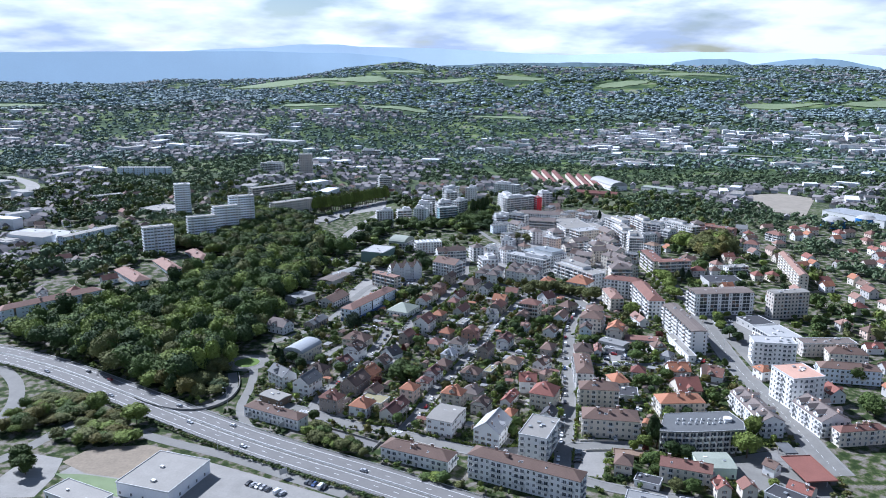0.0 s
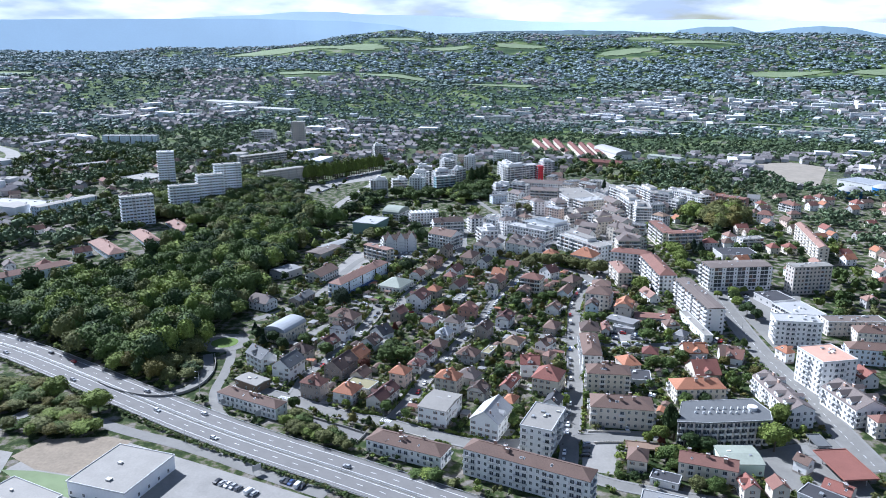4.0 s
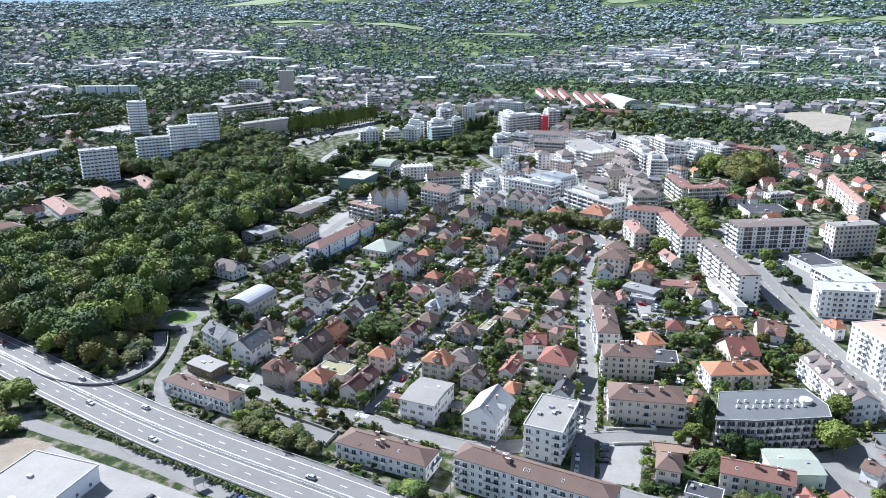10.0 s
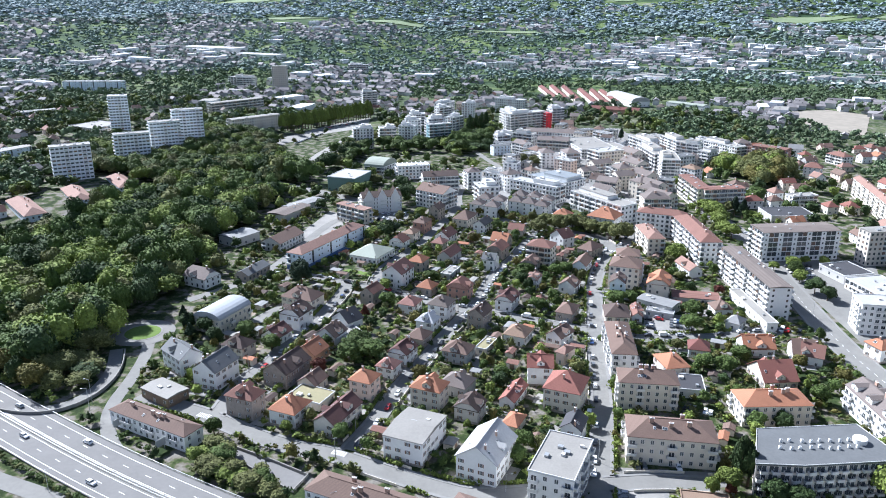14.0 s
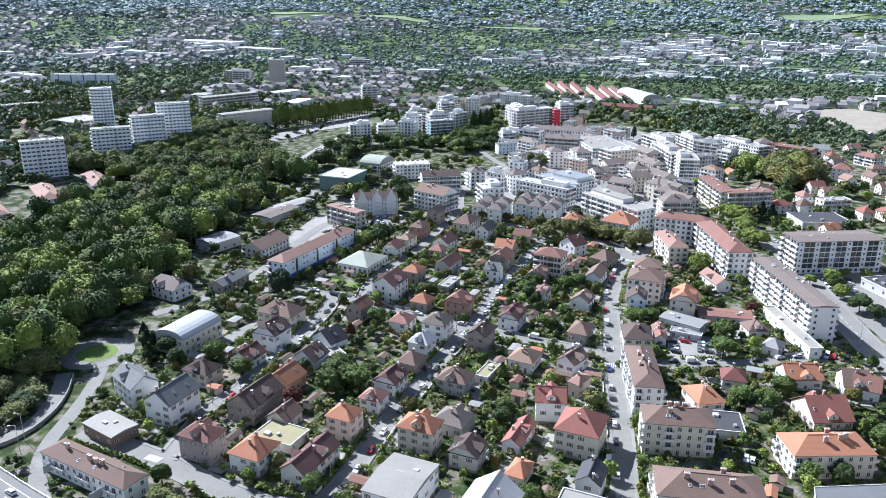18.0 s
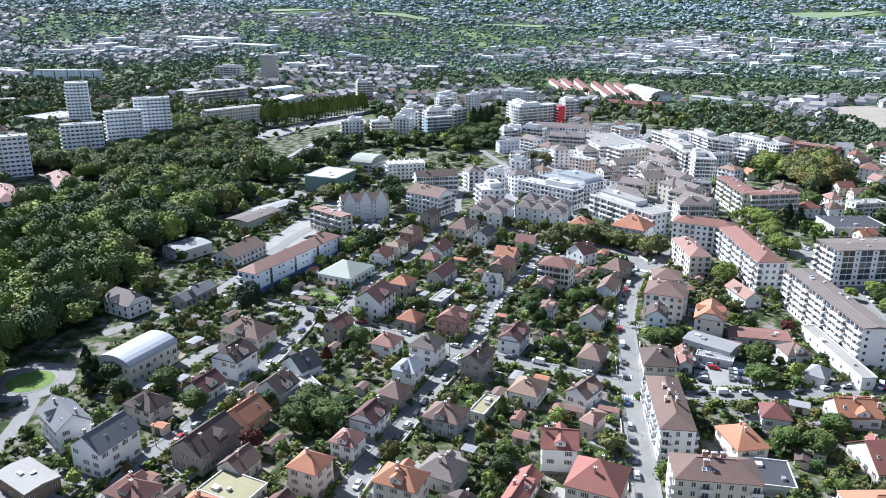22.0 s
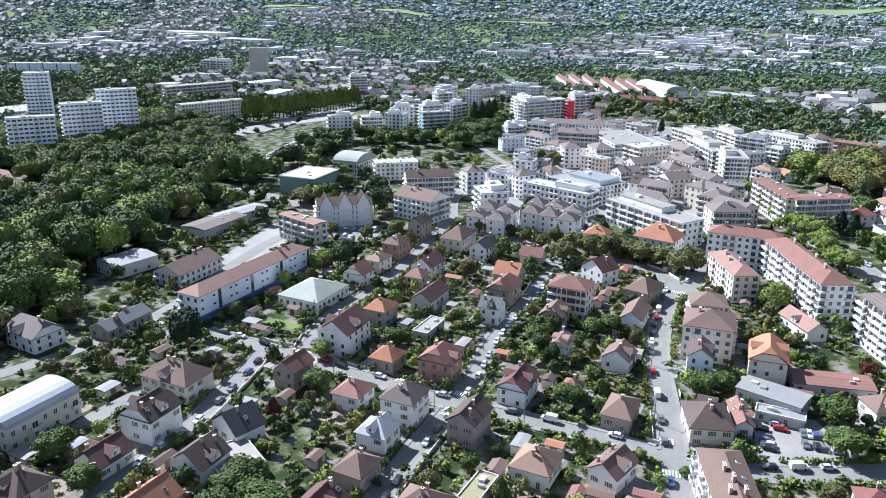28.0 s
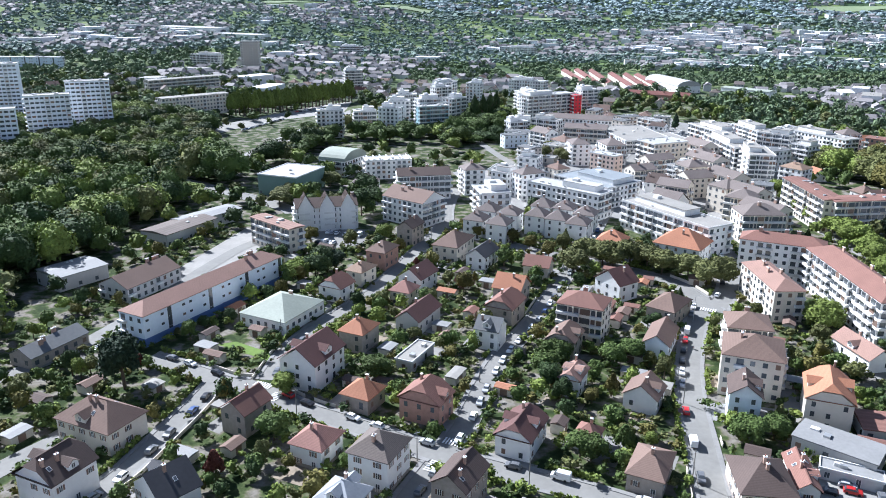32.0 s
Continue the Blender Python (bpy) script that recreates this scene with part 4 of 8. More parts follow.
building("house", "cream house with a red tiled gabled roof", 127.3, 473.4, 7.5, 15.7, 17.8, 3.5, "gable", "red", "cream", "house")
building("house", "cream house with a orange tiled hipped roof", 85.0, 478.1, 12.7, 11.3, 15.0, 6, "hip", "orange", "cream", "house")
building("house", "white house with a dark red tiled hipped roof", 102.0, 497.1, -12.2, 10.1, 10.5, 4.5, "hip", "darkred", "white", "house")
building("house", "white house with a orange tiled gabled roof", 128.8, 500.7, 1.9, 14.3, 13.2, 4.5, "gable", "orange", "white", "house")
building("house", "white house with a brown tiled gabled roof", 148.3, 494.8, -9.9, 11.5, 14.0, 5, "gable", "brown", "white", "house")
building("house", "white house with a grey hipped roof", 128.7, 529.0, -38.0, 8.0, 10.1, 4, "hip", "grey", "white", "house")
building("house", "white house with a brown tiled hipped roof", 126.3, 547.1, 7.6, 10.4, 10.4, 4, "hip", "brown", "white", "house")
building("hall", "grey rendered hall with a red-brown tiled low-pitched roof", 117.3, 562.7, -9.0, 24.9, 11.2, 4, "low", "redbrown", "grey", "hall")
building("house", "cream house with a orange tiled half-hipped roof", 99.3, 571.1, 72.1, 16.0, 12.8, 9, "jerk", "orange", "cream", "house")
building("hall", "grey rendered hall with a grey low-pitched roof", 95.0, 551.4, -37.5, 20.3, 11.0, 5, "low", "grey", "grey", "hall")
building("hall", "steel hall with a grey flat roof", 94.0, 541.5, -23.0, 14.2, 5.4, 3, "flat", "grey", "steel", "hall")
building("house", "white house with a red-brown tiled gabled roof", 81.0, 538.2, 83.1, 15.4, 6.1, 4, "gable", "redbrown", "white", "house")
building("house", "cream house with a dark brown tiled hipped roof", 69.8, 532.9, -3.3, 13.1, 15.9, 6, "hip", "dark", "cream", "house")
building("house", "pale blue-grey house with a dark brown tiled gabled roof", 76.7, 570.5, 76.2, 11.8, 9.3, 9, "gable", "dark", "bluegrey", "house")
building("apartment_building", "cream apartment block with a brown tiled hipped roof", 83.7, 588.0, 73.4, 17.0, 17.5, 13, "hip", "brown", "cream", "apartment")
building("apartment_building", "cream apartment block with a brown tiled hipped roof", 88.7, 609.5, -9.2, 14.1, 13.5, 12, "hip", "brown", "cream", "apartment")
building("apartment_building", "cream apartment block with a salmon-pink tiled hipped roof", 110.5, 653.2, -85.3, 31.8, 11.6, 12, "hip", "salmon", "cream", "apartment")
building("apartment_building", "white apartment block with a red-brown tiled hipped roof", 125.0, 686.0, -22.0, 33.0, 12.0, 16, "hip", "redbrown", "white", "apartment")
building("apartment_building", "white apartment block with a red-brown tiled hipped roof", 138.9, 648.0, -87.0, 58.0, 14.0, 16, "hip", "redbrown", "white", "apartment")
building("house", "white house with a salmon-pink tiled gabled roof", 125.1, 608.8, -76.0, 18.9, 9.4, 4.5, "gable", "salmon", "white", "house")
building("apartment_building", "white apartment block with a weathered brown low-pitched roof", 150.3, 572.1, -85.4, 66.8, 12.1, 18, "low", "umber", "white", "apartment")
building("hall", "white hall with a grey gravelled flat roof", 142.4, 546.1, -84.6, 46.8, 6.1, 5, "flat", "gravel", "white", "hall")
building("apartment_building", "white apartment block with a weathered brown low-pitched roof", 198.7, 643.6, 8.0, 50.1, 19.7, 19, "low", "umber", "white", "apartment")
building("apartment_building", "beige apartment block with a grey gravelled low-pitched roof", 250.6, 633.2, 11.6, 32.2, 11.4, 22, "low", "gravel", "beige", "apartment")
building("hall", "grey rendered hall with a black flat roof", 226.2, 728.3, 3.6, 33.1, 24.8, 6, "flat", "black", "grey", "hall")
building("apartment_building", "white apartment block with a grey gravelled flat roof", 251.9, 768.2, 14.1, 22.5, 10.2, 9, "flat", "gravel", "white", "apartment")
building("apartment_building", "cream apartment block with a brown shallow roof and balconies", 170.5, 776.0, -86.5, 50.0, 12.0, 17, "low", "redbrown", "cream", "apartment")
building("apartment_building", "cream apartment block with dark glazed loggias and a brown roof", 186.0, 757.0, 12.0, 34.0, 12.0, 17, "low", "redbrown", "cream", "apartment")
building("apartment_building", "cream apartment block with a salmon-pink tiled gabled roof", 302.8, 756.6, 80.5, 95.0, 8.9, 15, "gable", "salmon", "cream", "apartment")
building("apartment_building", "white apartment block with a terracotta flat roof", 190.8, 461.0, -76.5, 23.0, 21.6, 20, "flat", "terra", "white", "apartment")
building("apartment_building", "white apartment block with a white flat roof", 200.7, 528.3, -6.3, 28.7, 15.0, 16, "flat", "white", "white", "apartment")
building("apartment_building", "white apartment block with a white flat roof", 221.7, 575.6, -77.0, 30.0, 22.7, 6, "flat", "white", "white", "apartment")
building("apartment_building", "beige apartment block with a weathered brown flat roof", 245.0, 545.4, 2.8, 39.0, 12.0, 10, "flat", "umber", "beige", "apartment")
building("apartment_building", "cream apartment block with a brown tiled hipped roof", 251.0, 527.5, -7.3, 25.9, 13.0, 9, "hip", "brown", "cream", "apartment")
building("apartment_building", "pale blue-grey apartment block with a brown tiled hipped roof", 237.9, 495.7, -9.7, 37.7, 12.0, 10, "hip", "brown", "bluegrey", "apartment")
building("apartment_building", "cream apartment block with a grey-brown tiled gabled roof", 191.3, 426.8, -79.1, 28.6, 18.4, 10, "gable", "mauve", "white", "apartment", dormers=[(-9, -1), (-1, -1), (7, -1), (-6, 1), (5, 1)])
building("apartment_building", "cream apartment block with a grey-brown tiled gabled roof", 156.4, 431.3, -84.6, 42.6, 13.9, 10, "gable", "mauve", "white", "apartment", dormers=[(-16, -1), (-6, -1), (5, -1), (15, -1), (-11, 1), (9, 1)])
building("apartment_building", "cream apartment block with a red-brown tiled hipped roof", 203.8, 407.3, 10.9, 28.4, 8.1, 9, "hip", "redbrown", "cream", "apartment")
building("house", "white house with a orange tiled hipped roof", 182.7, 496.6, -71.3, 10.8, 7.4, 7, "hip", "orange", "white", "house")
building("canopy", "open shelter with a red tiled flat roof on steel posts", 161.0, 368.1, -83.1, 25.6, 15.8, 5, "canopy", "red", "steel", "canopy")
building("canopy", "open shelter with a blue-grey metal flat roof on steel posts", 158.2, 389.2, -85.3, 11.9, 6.7, 5, "canopy", "slate", "steel", "canopy")
building("house", "white house with a brown tiled gabled roof", 143.3, 369.0, -51.2, 7.5, 7.2, 6, "gable", "brown", "white", "house")
building("house", "cream house with a red tiled gabled roof", 112.2, 348.5, -86.8, 9.2, 7.9, 6, "gable", "red", "cream", "house")
building("house", "cream house with a red-brown tiled gabled roof", 124.4, 348.5, -86.3, 8.1, 8.4, 6, "gable", "redbrown", "cream", "house")
building("hall", "white metal-clad hall with a grey gravelled flat roof", -158.9, 346.5, -15.7, 30.4, 33.0, 7, "flat", "gravel", "panel", "hall")
building("hall", "white hall with a grey gravelled flat roof", -192.7, 327.9, -24.5, 31.5, 13.7, 5, "flat", "gravel", "white", "hall")
building("apartment_building", "pale blue-grey apartment block with a salmon-pink tiled hipped roof", -329.1, 688.3, -47.1, 57.6, 15.6, 4, "hip", "salmon", "bluegrey", "apartment")
building("apartment_building", "pale blue-grey apartment block with a salmon-pink tiled hipped roof", -311.8, 727.8, -51.9, 49.3, 15.3, 2, "hip", "salmon", "bluegrey", "apartment")
building("apartment_building", "pale blue-grey apartment block with a salmon-pink tiled hipped roof", -295.7, 769.1, -52.5, 47.5, 14.5, 3, "hip", "salmon", "bluegrey", "apartment")
building("apartment_building", "pale blue-grey apartment block with a salmon-pink tiled hipped roof", -365.9, 614.2, 51.5, 82.8, 12.0, 9.8, "hip", "salmon", "bluegrey", "apartment")
building("apartment_building", "cream apartment block with a grey gravelled flat roof", -429.8, 1001.3, -28.1, 40.0, 40.0, 5.7, "flat", "gravel", "cream", "apartment")
building("apartment_building", "pale blue-grey apartment block with a grey gravelled low-pitched roof", -444.4, 835.1, 65.7, 70.5, 13.0, 10.7, "low", "gravel", "bluegrey", "apartment")
building("apartment_building", "cream apartment block with a grey gravelled low-pitched roof", -328.3, 1181.2, 49.5, 79.3, 13.0, 14, "low", "gravel", "cream", "apartment")
building("apartment_building", "cream apartment block with a grey gravelled low-pitched roof", -267.3, 1054.8, 47.1, 63.9, 13.0, 16.8, "low", "gravel", "cream", "apartment")
building("apartment_building", "white apartment block with a grey gravelled flat roof", -679.5, 1133.2, 57.4, 26.0, 18.0, 5, "flat", "gravel", "white", "apartment")
building("apartment_building", "white apartment block with a grey gravelled flat roof", -544.8, 1084.1, 46.6, 42.8, 12.0, 8, "flat", "gravel", "white", "apartment")
building("apartment_building", "white apartment block with a white flat roof", -512.8, 858.5, -9.4, 77.6, 40.0, 1.9, "flat", "white", "white", "apartment")
building("hall", "dark green metal-clad hall with a white flat roof", -114.0, 812.8, -17.9, 26.1, 32.5, 12, "flat", "white", "green", "hall")
building("apartment_building", "white apartment block with a pale green curved roof", -94.0, 864.7, -20.2, 19.7, 27.4, 10, "barrel", "mint", "white", "apartment")
building("apartment_building", "white apartment block with a white ribbed flat roof", -62.9, 853.3, 16.4, 29.8, 14.0, 12, "sawtooth", "white", "white", "apartment")
building("apartment_building", "white apartment block with a dark brown tiled many-gabled roof", -77.9, 740.6, 19.6, 30.8, 14.0, 12, "gable3", "dark", "white", "apartment")
building("apartment_building", "white apartment block with a brown tiled gabled roof", -35.3, 755.5, -34.3, 27.4, 18.5, 13, "gable", "brown", "white", "apartment")
building("apartment_building", "white apartment block with a dark brown tiled gabled roof", -35.5, 804.7, 14.0, 30.8, 14.0, 14, "gable", "dark", "white", "apartment")
building("house", "white house with a grey-brown tiled hipped roof", -68.2, 802.6, -3.4, 14.6, 14.0, 9, "hip", "mauve", "white", "house")
building("apartment_building", "cream apartment block with a salmon-pink tiled low-pitched roof", -92.3, 704.7, -38.6, 30.1, 9.0, 13, "low", "salmon", "cream", "apartment")
building("apartment_building", "white apartment block with a pale green hipped roof", -68.3, 625.5, -22.6, 20.0, 23.5, 5, "hip", "mint", "white", "apartment")
building("apartment_building", "white apartment block with a white flat roof", 4.1, 770.5, 17.1, 16.3, 20.0, 14, "flat", "white", "white", "apartment")
building("apartment_building", "white apartment block with a grey-brown tiled hipped roof", -7.9, 817.1, 19.9, 12.9, 12.7, 15, "hip", "mauve", "white", "apartment")
building("apartment_building", "white apartment block with a grey-brown tiled hipped roof", 25.0, 809.4, 29.5, 15.9, 11.9, 15, "hip", "mauve", "white", "apartment")
building("apartment_building", "white apartment block with a white flat roof", 45.5, 780.6, -38.6, 45.8, 14.0, 14, "flat", "white", "white", "apartment")
building("apartment_building", "white apartment block with a metal and glass flat roof", 63.7, 809.5, -48.1, 40.6, 28.0, 12, "flat", "metal", "white", "apartment")
building("apartment_building", "white apartment block with a grey gravelled flat roof", 91.6, 734.5, -56.5, 56.4, 16.0, 14, "flat", "gravel", "white", "apartment")
building("house", "white house with a orange tiled hipped roof", 88.9, 702.9, -31.7, 21.3, 17.9, 9, "hip", "orange", "white", "house")
building("house", "white house with a orange tiled hipped roof", 59.2, 707.5, -21.9, 13.2, 12.0, 8, "hip", "orange", "white", "house")
building("apartment_building", "white apartment block with a white flat roof", 39.2, 1256.6, -26.4, 42.7, 14.0, 20, "flat", "white", "white", "apartment")
building("apartment_building", "white apartment block with a white flat roof", 35.4, 1139.6, -73.7, 45.5, 15.0, 20, "flat", "white", "white", "apartment")
building("apartment_building", "white apartment block with a white flat roof", 51.3, 1108.6, 33.2, 52.3, 15.0, 23, "flat", "white", "white", "apartment")
building("apartment_building", "red panelled apartment block with a red flat roof", 77.6, 1115.4, 29.5, 8.6, 13.0, 22, "flat", "redpanel", "redpanel", "apartment")
building("apartment_building", "white apartment block with a white flat roof", 90.5, 1134.4, 25.1, 17.1, 15.0, 25, "flat", "white", "white", "apartment")
building("apartment_building", "white apartment block with a white flat roof", -129.4, 991.8, 12.6, 21.4, 12.0, 22, "flat", "white", "white", "apartment")
building("apartment_building", "white apartment block with a white flat roof", -106.9, 1025.7, 13.6, 19.3, 14.0, 17, "flat", "white", "white", "apartment")
building("apartment_building", "white apartment block with a white flat roof", -82.3, 1010.8, -14.1, 18.3, 12.0, 22, "flat", "white", "white", "apartment")
building("apartment_building", "white apartment block with a white flat roof", -80.1, 1048.3, 6.2, 18.9, 12.0, 23, "flat", "white", "white", "apartment")
building("apartment_building", "white apartment block with a white flat roof", -79.0, 1094.1, 6.4, 19.1, 12.0, 23, "flat", "white", "white", "apartment")
building("apartment_building", "white apartment block with a white flat roof", -53.8, 1032.2, 27.0, 19.9, 12.0, 27, "flat", "white", "white", "apartment")
building("apartment_building", "glass-fronted apartment block with a white flat roof", -48.4, 1017.8, 26.1, 26.6, 9.0, 23, "flat", "white", "glass", "apartment")
building("apartment_building", "white apartment block with a white flat roof", -49.0, 1120.2, 36.9, 17.7, 12.0, 27, "flat", "white", "white", "apartment")
building("apartment_building", "white apartment block with a white flat roof", -33.1, 1071.9, 53.0, 20.4, 12.0, 23, "flat", "white", "white", "apartment")
building("apartment_building", "white apartment block with a white flat roof", -18.4, 1176.8, -15.5, 15.7, 12.0, 25, "flat", "white", "white", "apartment")
building("apartment_building", "white apartment block with a white flat roof", -49.9, 1179.1, 64.4, 35.6, 12.0, 25, "flat", "white", "white", "apartment")
building("apartment_building", "white apartment block with a grey gravelled flat roof", 46.9, 1014.2, -31.5, 23.4, 12.0, 14, "flat", "gravel", "white", "apartment")
building("apartment_building", "white apartment block with a blue-grey metal low-pitched roof", 24.3, 985.0, -12.0, 23.7, 12.0, 9, "low", "slate", "white", "apartment")
building("apartment_building", "white apartment block with a white flat roof", 25.7, 1022.4, -2.2, 16.8, 12.0, 12, "flat", "white", "white", "apartment")
building("house", "red-brick house with a grey gravelled flat roof", 29.0, 921.3, -20.3, 13.4, 10.0, 8, "flat", "gravel", "brick", "house")
building("apartment_building", "white apartment block with a grey-brown tiled hipped roof", 62.1, 906.2, 8.0, 13.1, 18.0, 15, "hip", "mauve", "white", "apartment")
building("apartment_building", "white apartment block with a grey-brown tiled hipped roof", 85.5, 911.4, 14.1, 14.7, 20.0, 14, "hip", "mauve", "white", "apartment")
building("apartment_building", "pinkish apartment block with a white flat roof", 78.6, 882.1, -43.2, 19.8, 10.0, 12, "flat", "white", "pinkish", "apartment")
building("apartment_building", "white apartment block with a grey-brown tiled gabled roof", 77.8, 1048.2, -16.1, 56.3, 14.0, 10, "gable", "mauve", "white", "apartment")
building("house", "pinkish house with a brown tiled gabled roof", 102.6, 1106.1, -15.8, 15.6, 12.0, 10, "gable", "brown", "pinkish", "house")
building("apartment_building", "white apartment block with a grey gravelled flat roof", 112.3, 982.8, 13.0, 38.2, 66.2, 9, "flat", "gravel", "white", "apartment")
building("apartment_building", "cream apartment block with a white flat roof", 118.9, 905.7, 27.5, 28.4, 19.2, 17, "flat", "white", "cream", "apartment")
building("apartment_building", "cream apartment block with a grey-brown tiled hipped roof", 140.8, 886.2, -52.3, 12.1, 14.0, 14, "hip", "mauve", "cream", "apartment")
building("apartment_building", "cream apartment block with a grey-brown tiled hipped roof", 125.2, 843.2, 20.1, 16.4, 15.0, 14, "hip", "mauve", "cream", "apartment")
building("apartment_building", "cream apartment block with a grey-brown tiled hipped roof", 131.1, 791.3, -55.0, 13.2, 16.0, 14, "hip", "mauve", "cream", "apartment")
building("apartment_building", "cream apartment block with a grey-brown tiled hipped roof", 133.2, 768.8, -34.8, 14.3, 16.0, 14, "hip", "mauve", "cream", "apartment")
building("apartment_building", "cream apartment block with a grey-brown tiled hipped roof", 131.6, 738.5, 4.2, 20.8, 16.0, 14, "hip", "mauve", "cream", "apartment")
building("apartment_building", "white apartment block with a grey gravelled flat roof", 171.2, 871.0, -5.3, 16.0, 34.0, 18, "flat", "gravel", "white", "apartment")
building("apartment_building", "white apartment block with a grey gravelled flat roof", 167.3, 968.3, -72.3, 39.0, 16.0, 17, "flat", "gravel", "white", "apartment")
building("apartment_building", "white apartment block with a grey gravelled flat roof", 202.5, 982.0, -76.6, 40.0, 14.0, 15, "flat", "gravel", "white", "apartment")
building("apartment_building", "white apartment block with a grey gravelled flat roof", 244.6, 957.0, -60.3, 51.2, 14.0, 15, "flat", "gravel", "white", "apartment")
building("apartment_building", "white apartment block with a grey-brown tiled hipped roof", 268.0, 968.8, 4.5, 15.0, 14.0, 14, "hip", "mauve", "white", "apartment")
building("apartment_building", "red-brick apartment block with a red-brown tiled low-pitched roof", 289.1, 943.3, -42.9, 34.5, 14.0, 14, "low", "redbrown", "brick", "apartment")
building("house", "white house with a grey gabled roof", 322.1, 967.3, -19.5, 14.5, 12.0, 8, "gable", "grey", "white", "house")
building("house", "white house with a red-brown tiled hipped roof", 303.4, 874.7, -29.9, 16.3, 12.0, 9, "hip", "redbrown", "white", "house")
building("apartment_building", "white apartment block with a red-brown tiled hipped roof", 350.5, 930.1, -67.9, 22.5, 12.0, 9, "hip", "redbrown", "white", "apartment")
building("house", "red-brick house with a brown tiled hipped roof", -41.2, 685.7, -20.9, 9.9, 13.3, 8, "hip", "brown", "brick", "house")
building("house", "grey stone house with a dark brown tiled gabled roof", -32.8, 718.3, 69.1, 12.9, 9.0, 9, "gable", "dark", "stone", "house")
building("house", "cream house with a tan tiled hipped roof", -46.9, 665.7, -25.0, 8.5, 11.7, 6, "hip", "tan", "cream", "house")
building("house", "white house with a red-brown tiled half-hipped roof", -53.3, 647.4, 66.7, 10.3, 11.1, 6, "jerk", "redbrown", "white", "house")
building("house", "cream house with a pink-red tiled hipped roof", -26.7, 644.6, -20.2, 9.1, 9.6, 6, "hip", "pink", "cream", "house")
building("house", "white house with a dark maroon tiled gabled roof", -23.3, 661.3, 65.0, 14.2, 11.2, 6, "gable", "maroon", "white", "house")
building("house", "grey rendered house with a dark maroon tiled gabled roof", -19.3, 623.9, 68.1, 18.0, 9.9, 5.5, "gable", "maroon", "grey", "house")
building("house", "grey stone house with a orange tiled hipped roof", -37.1, 605.8, -21.4, 9.9, 11.6, 7, "hip", "orange", "stone", "house")
building("house", "white house with a dark maroon tiled gabled roof", -47.1, 582.4, 69.8, 17.2, 13.4, 9, "gable", "maroon", "white", "house")
building("hall", "grey rendered hall with a grey gravelled flat roof", -17.4, 595.2, 67.8, 15.5, 6.3, 4, "flat", "gravel", "grey", "hall")
building("house", "cream house with a brown tiled hipped roof", -11.4, 699.4, -19.6, 12.5, 21.0, 8, "hip", "brown", "cream", "house")
building("house", "white house with a black gabled roof", 1.5, 690.2, 68.1, 15.8, 9.8, 6, "gable", "black", "white", "house")
building("house", "cream house with a red-brown tiled gabled roof", 25.2, 678.5, -18.3, 11.5, 9.9, 5.5, "gable", "redbrown", "cream", "house")
building("house", "grey stone house with a orange tiled gabled roof", 13.6, 649.1, -20.9, 11.8, 12.4, 7, "gable", "orange", "stone", "house")
building("house", "grey stone house with a red-brown tiled half-hipped roof", 11.2, 631.8, 67.2, 13.9, 11.1, 7, "jerk", "redbrown", "stone", "house")
building("house", "white house with a blue-grey metal gabled roof", 6.3, 610.4, -19.0, 9.0, 9.7, 7, "gable", "slate", "white", "house")
building("apartment_building", "cream apartment block with a red-brown tiled hipped roof", 37.7, 620.5, -21.6, 16.2, 13.0, 13, "hip", "redbrown", "cream", "apartment")
building("house", "white house with a dark maroon tiled gabled roof", 54.2, 658.6, 39.7, 11.3, 13.7, 7, "gable", "maroon", "white", "house")
building("house", "grey stone house with a brown tiled half-hipped roof", 30.4, 605.5, 68.5, 11.6, 9.9, 7, "jerk", "brown", "stone", "house")
building("house", "grey stone house with a brown tiled hipped roof", 70.2, 638.4, -34.6, 11.1, 16.9, 6, "hip", "brown", "stone", "house")
building("house", "pale blue-grey house with a brown tiled gabled roof", 62.2, 612.1, 68.5, 17.5, 9.2, 5, "gable", "brown", "bluegrey", "house")
building("house", "white house with a salmon-pink tiled half-hipped roof", 31.0, 581.0, 67.3, 10.3, 7.0, 6, "jerk", "salmon", "white", "house")
building("house", "white house with a brown tiled gabled roof", 50.4, 574.1, 65.1, 10.8, 10.4, 5, "gable", "brown", "white", "house")
building("house", "white house with a dark maroon tiled half-hipped roof", 15.0, 550.4, 68.7, 14.3, 10.4, 6, "jerk", "maroon", "white", "house")
building("house", "white house with a red-brown tiled hipped roof", 32.4, 552.3, -24.9, 6.7, 7.9, 4, "hip", "redbrown", "white", "house")
building("house", "grey stone house with a brown tiled hipped roof", 45.7, 538.0, -22.1, 9.5, 14.6, 5, "hip", "brown", "stone", "house")
building("house", "grey stone house with a dark brown tiled gabled roof", 0.4, 525.4, 66.5, 12.8, 9.6, 8, "gable", "dark", "stone", "house")
building("house", "grey stone house with a orange tiled hipped roof", -29.2, 567.6, -22.7, 9.9, 10.2, 5, "hip", "orange", "stone", "house")
building("house", "red-brick house with a red-brown tiled half-hipped roof", -10.8, 563.1, 68.7, 10.0, 13.2, 7, "jerk", "redbrown", "brick", "house")
building("house", "white house with a pink-red tiled hipped roof", -36.3, 540.9, -20.4, 10.2, 11.1, 6, "hip", "pink", "white", "house")
building("house", "white house with a weathered brown hipped roof", -19.4, 534.0, -20.6, 11.7, 12.4, 9, "hip", "umber", "white", "house")
building("house", "white house with a zinc sheet hipped roof", -25.3, 518.9, -21.2, 10.3, 9.9, 6, "hip", "zinc", "white", "house")
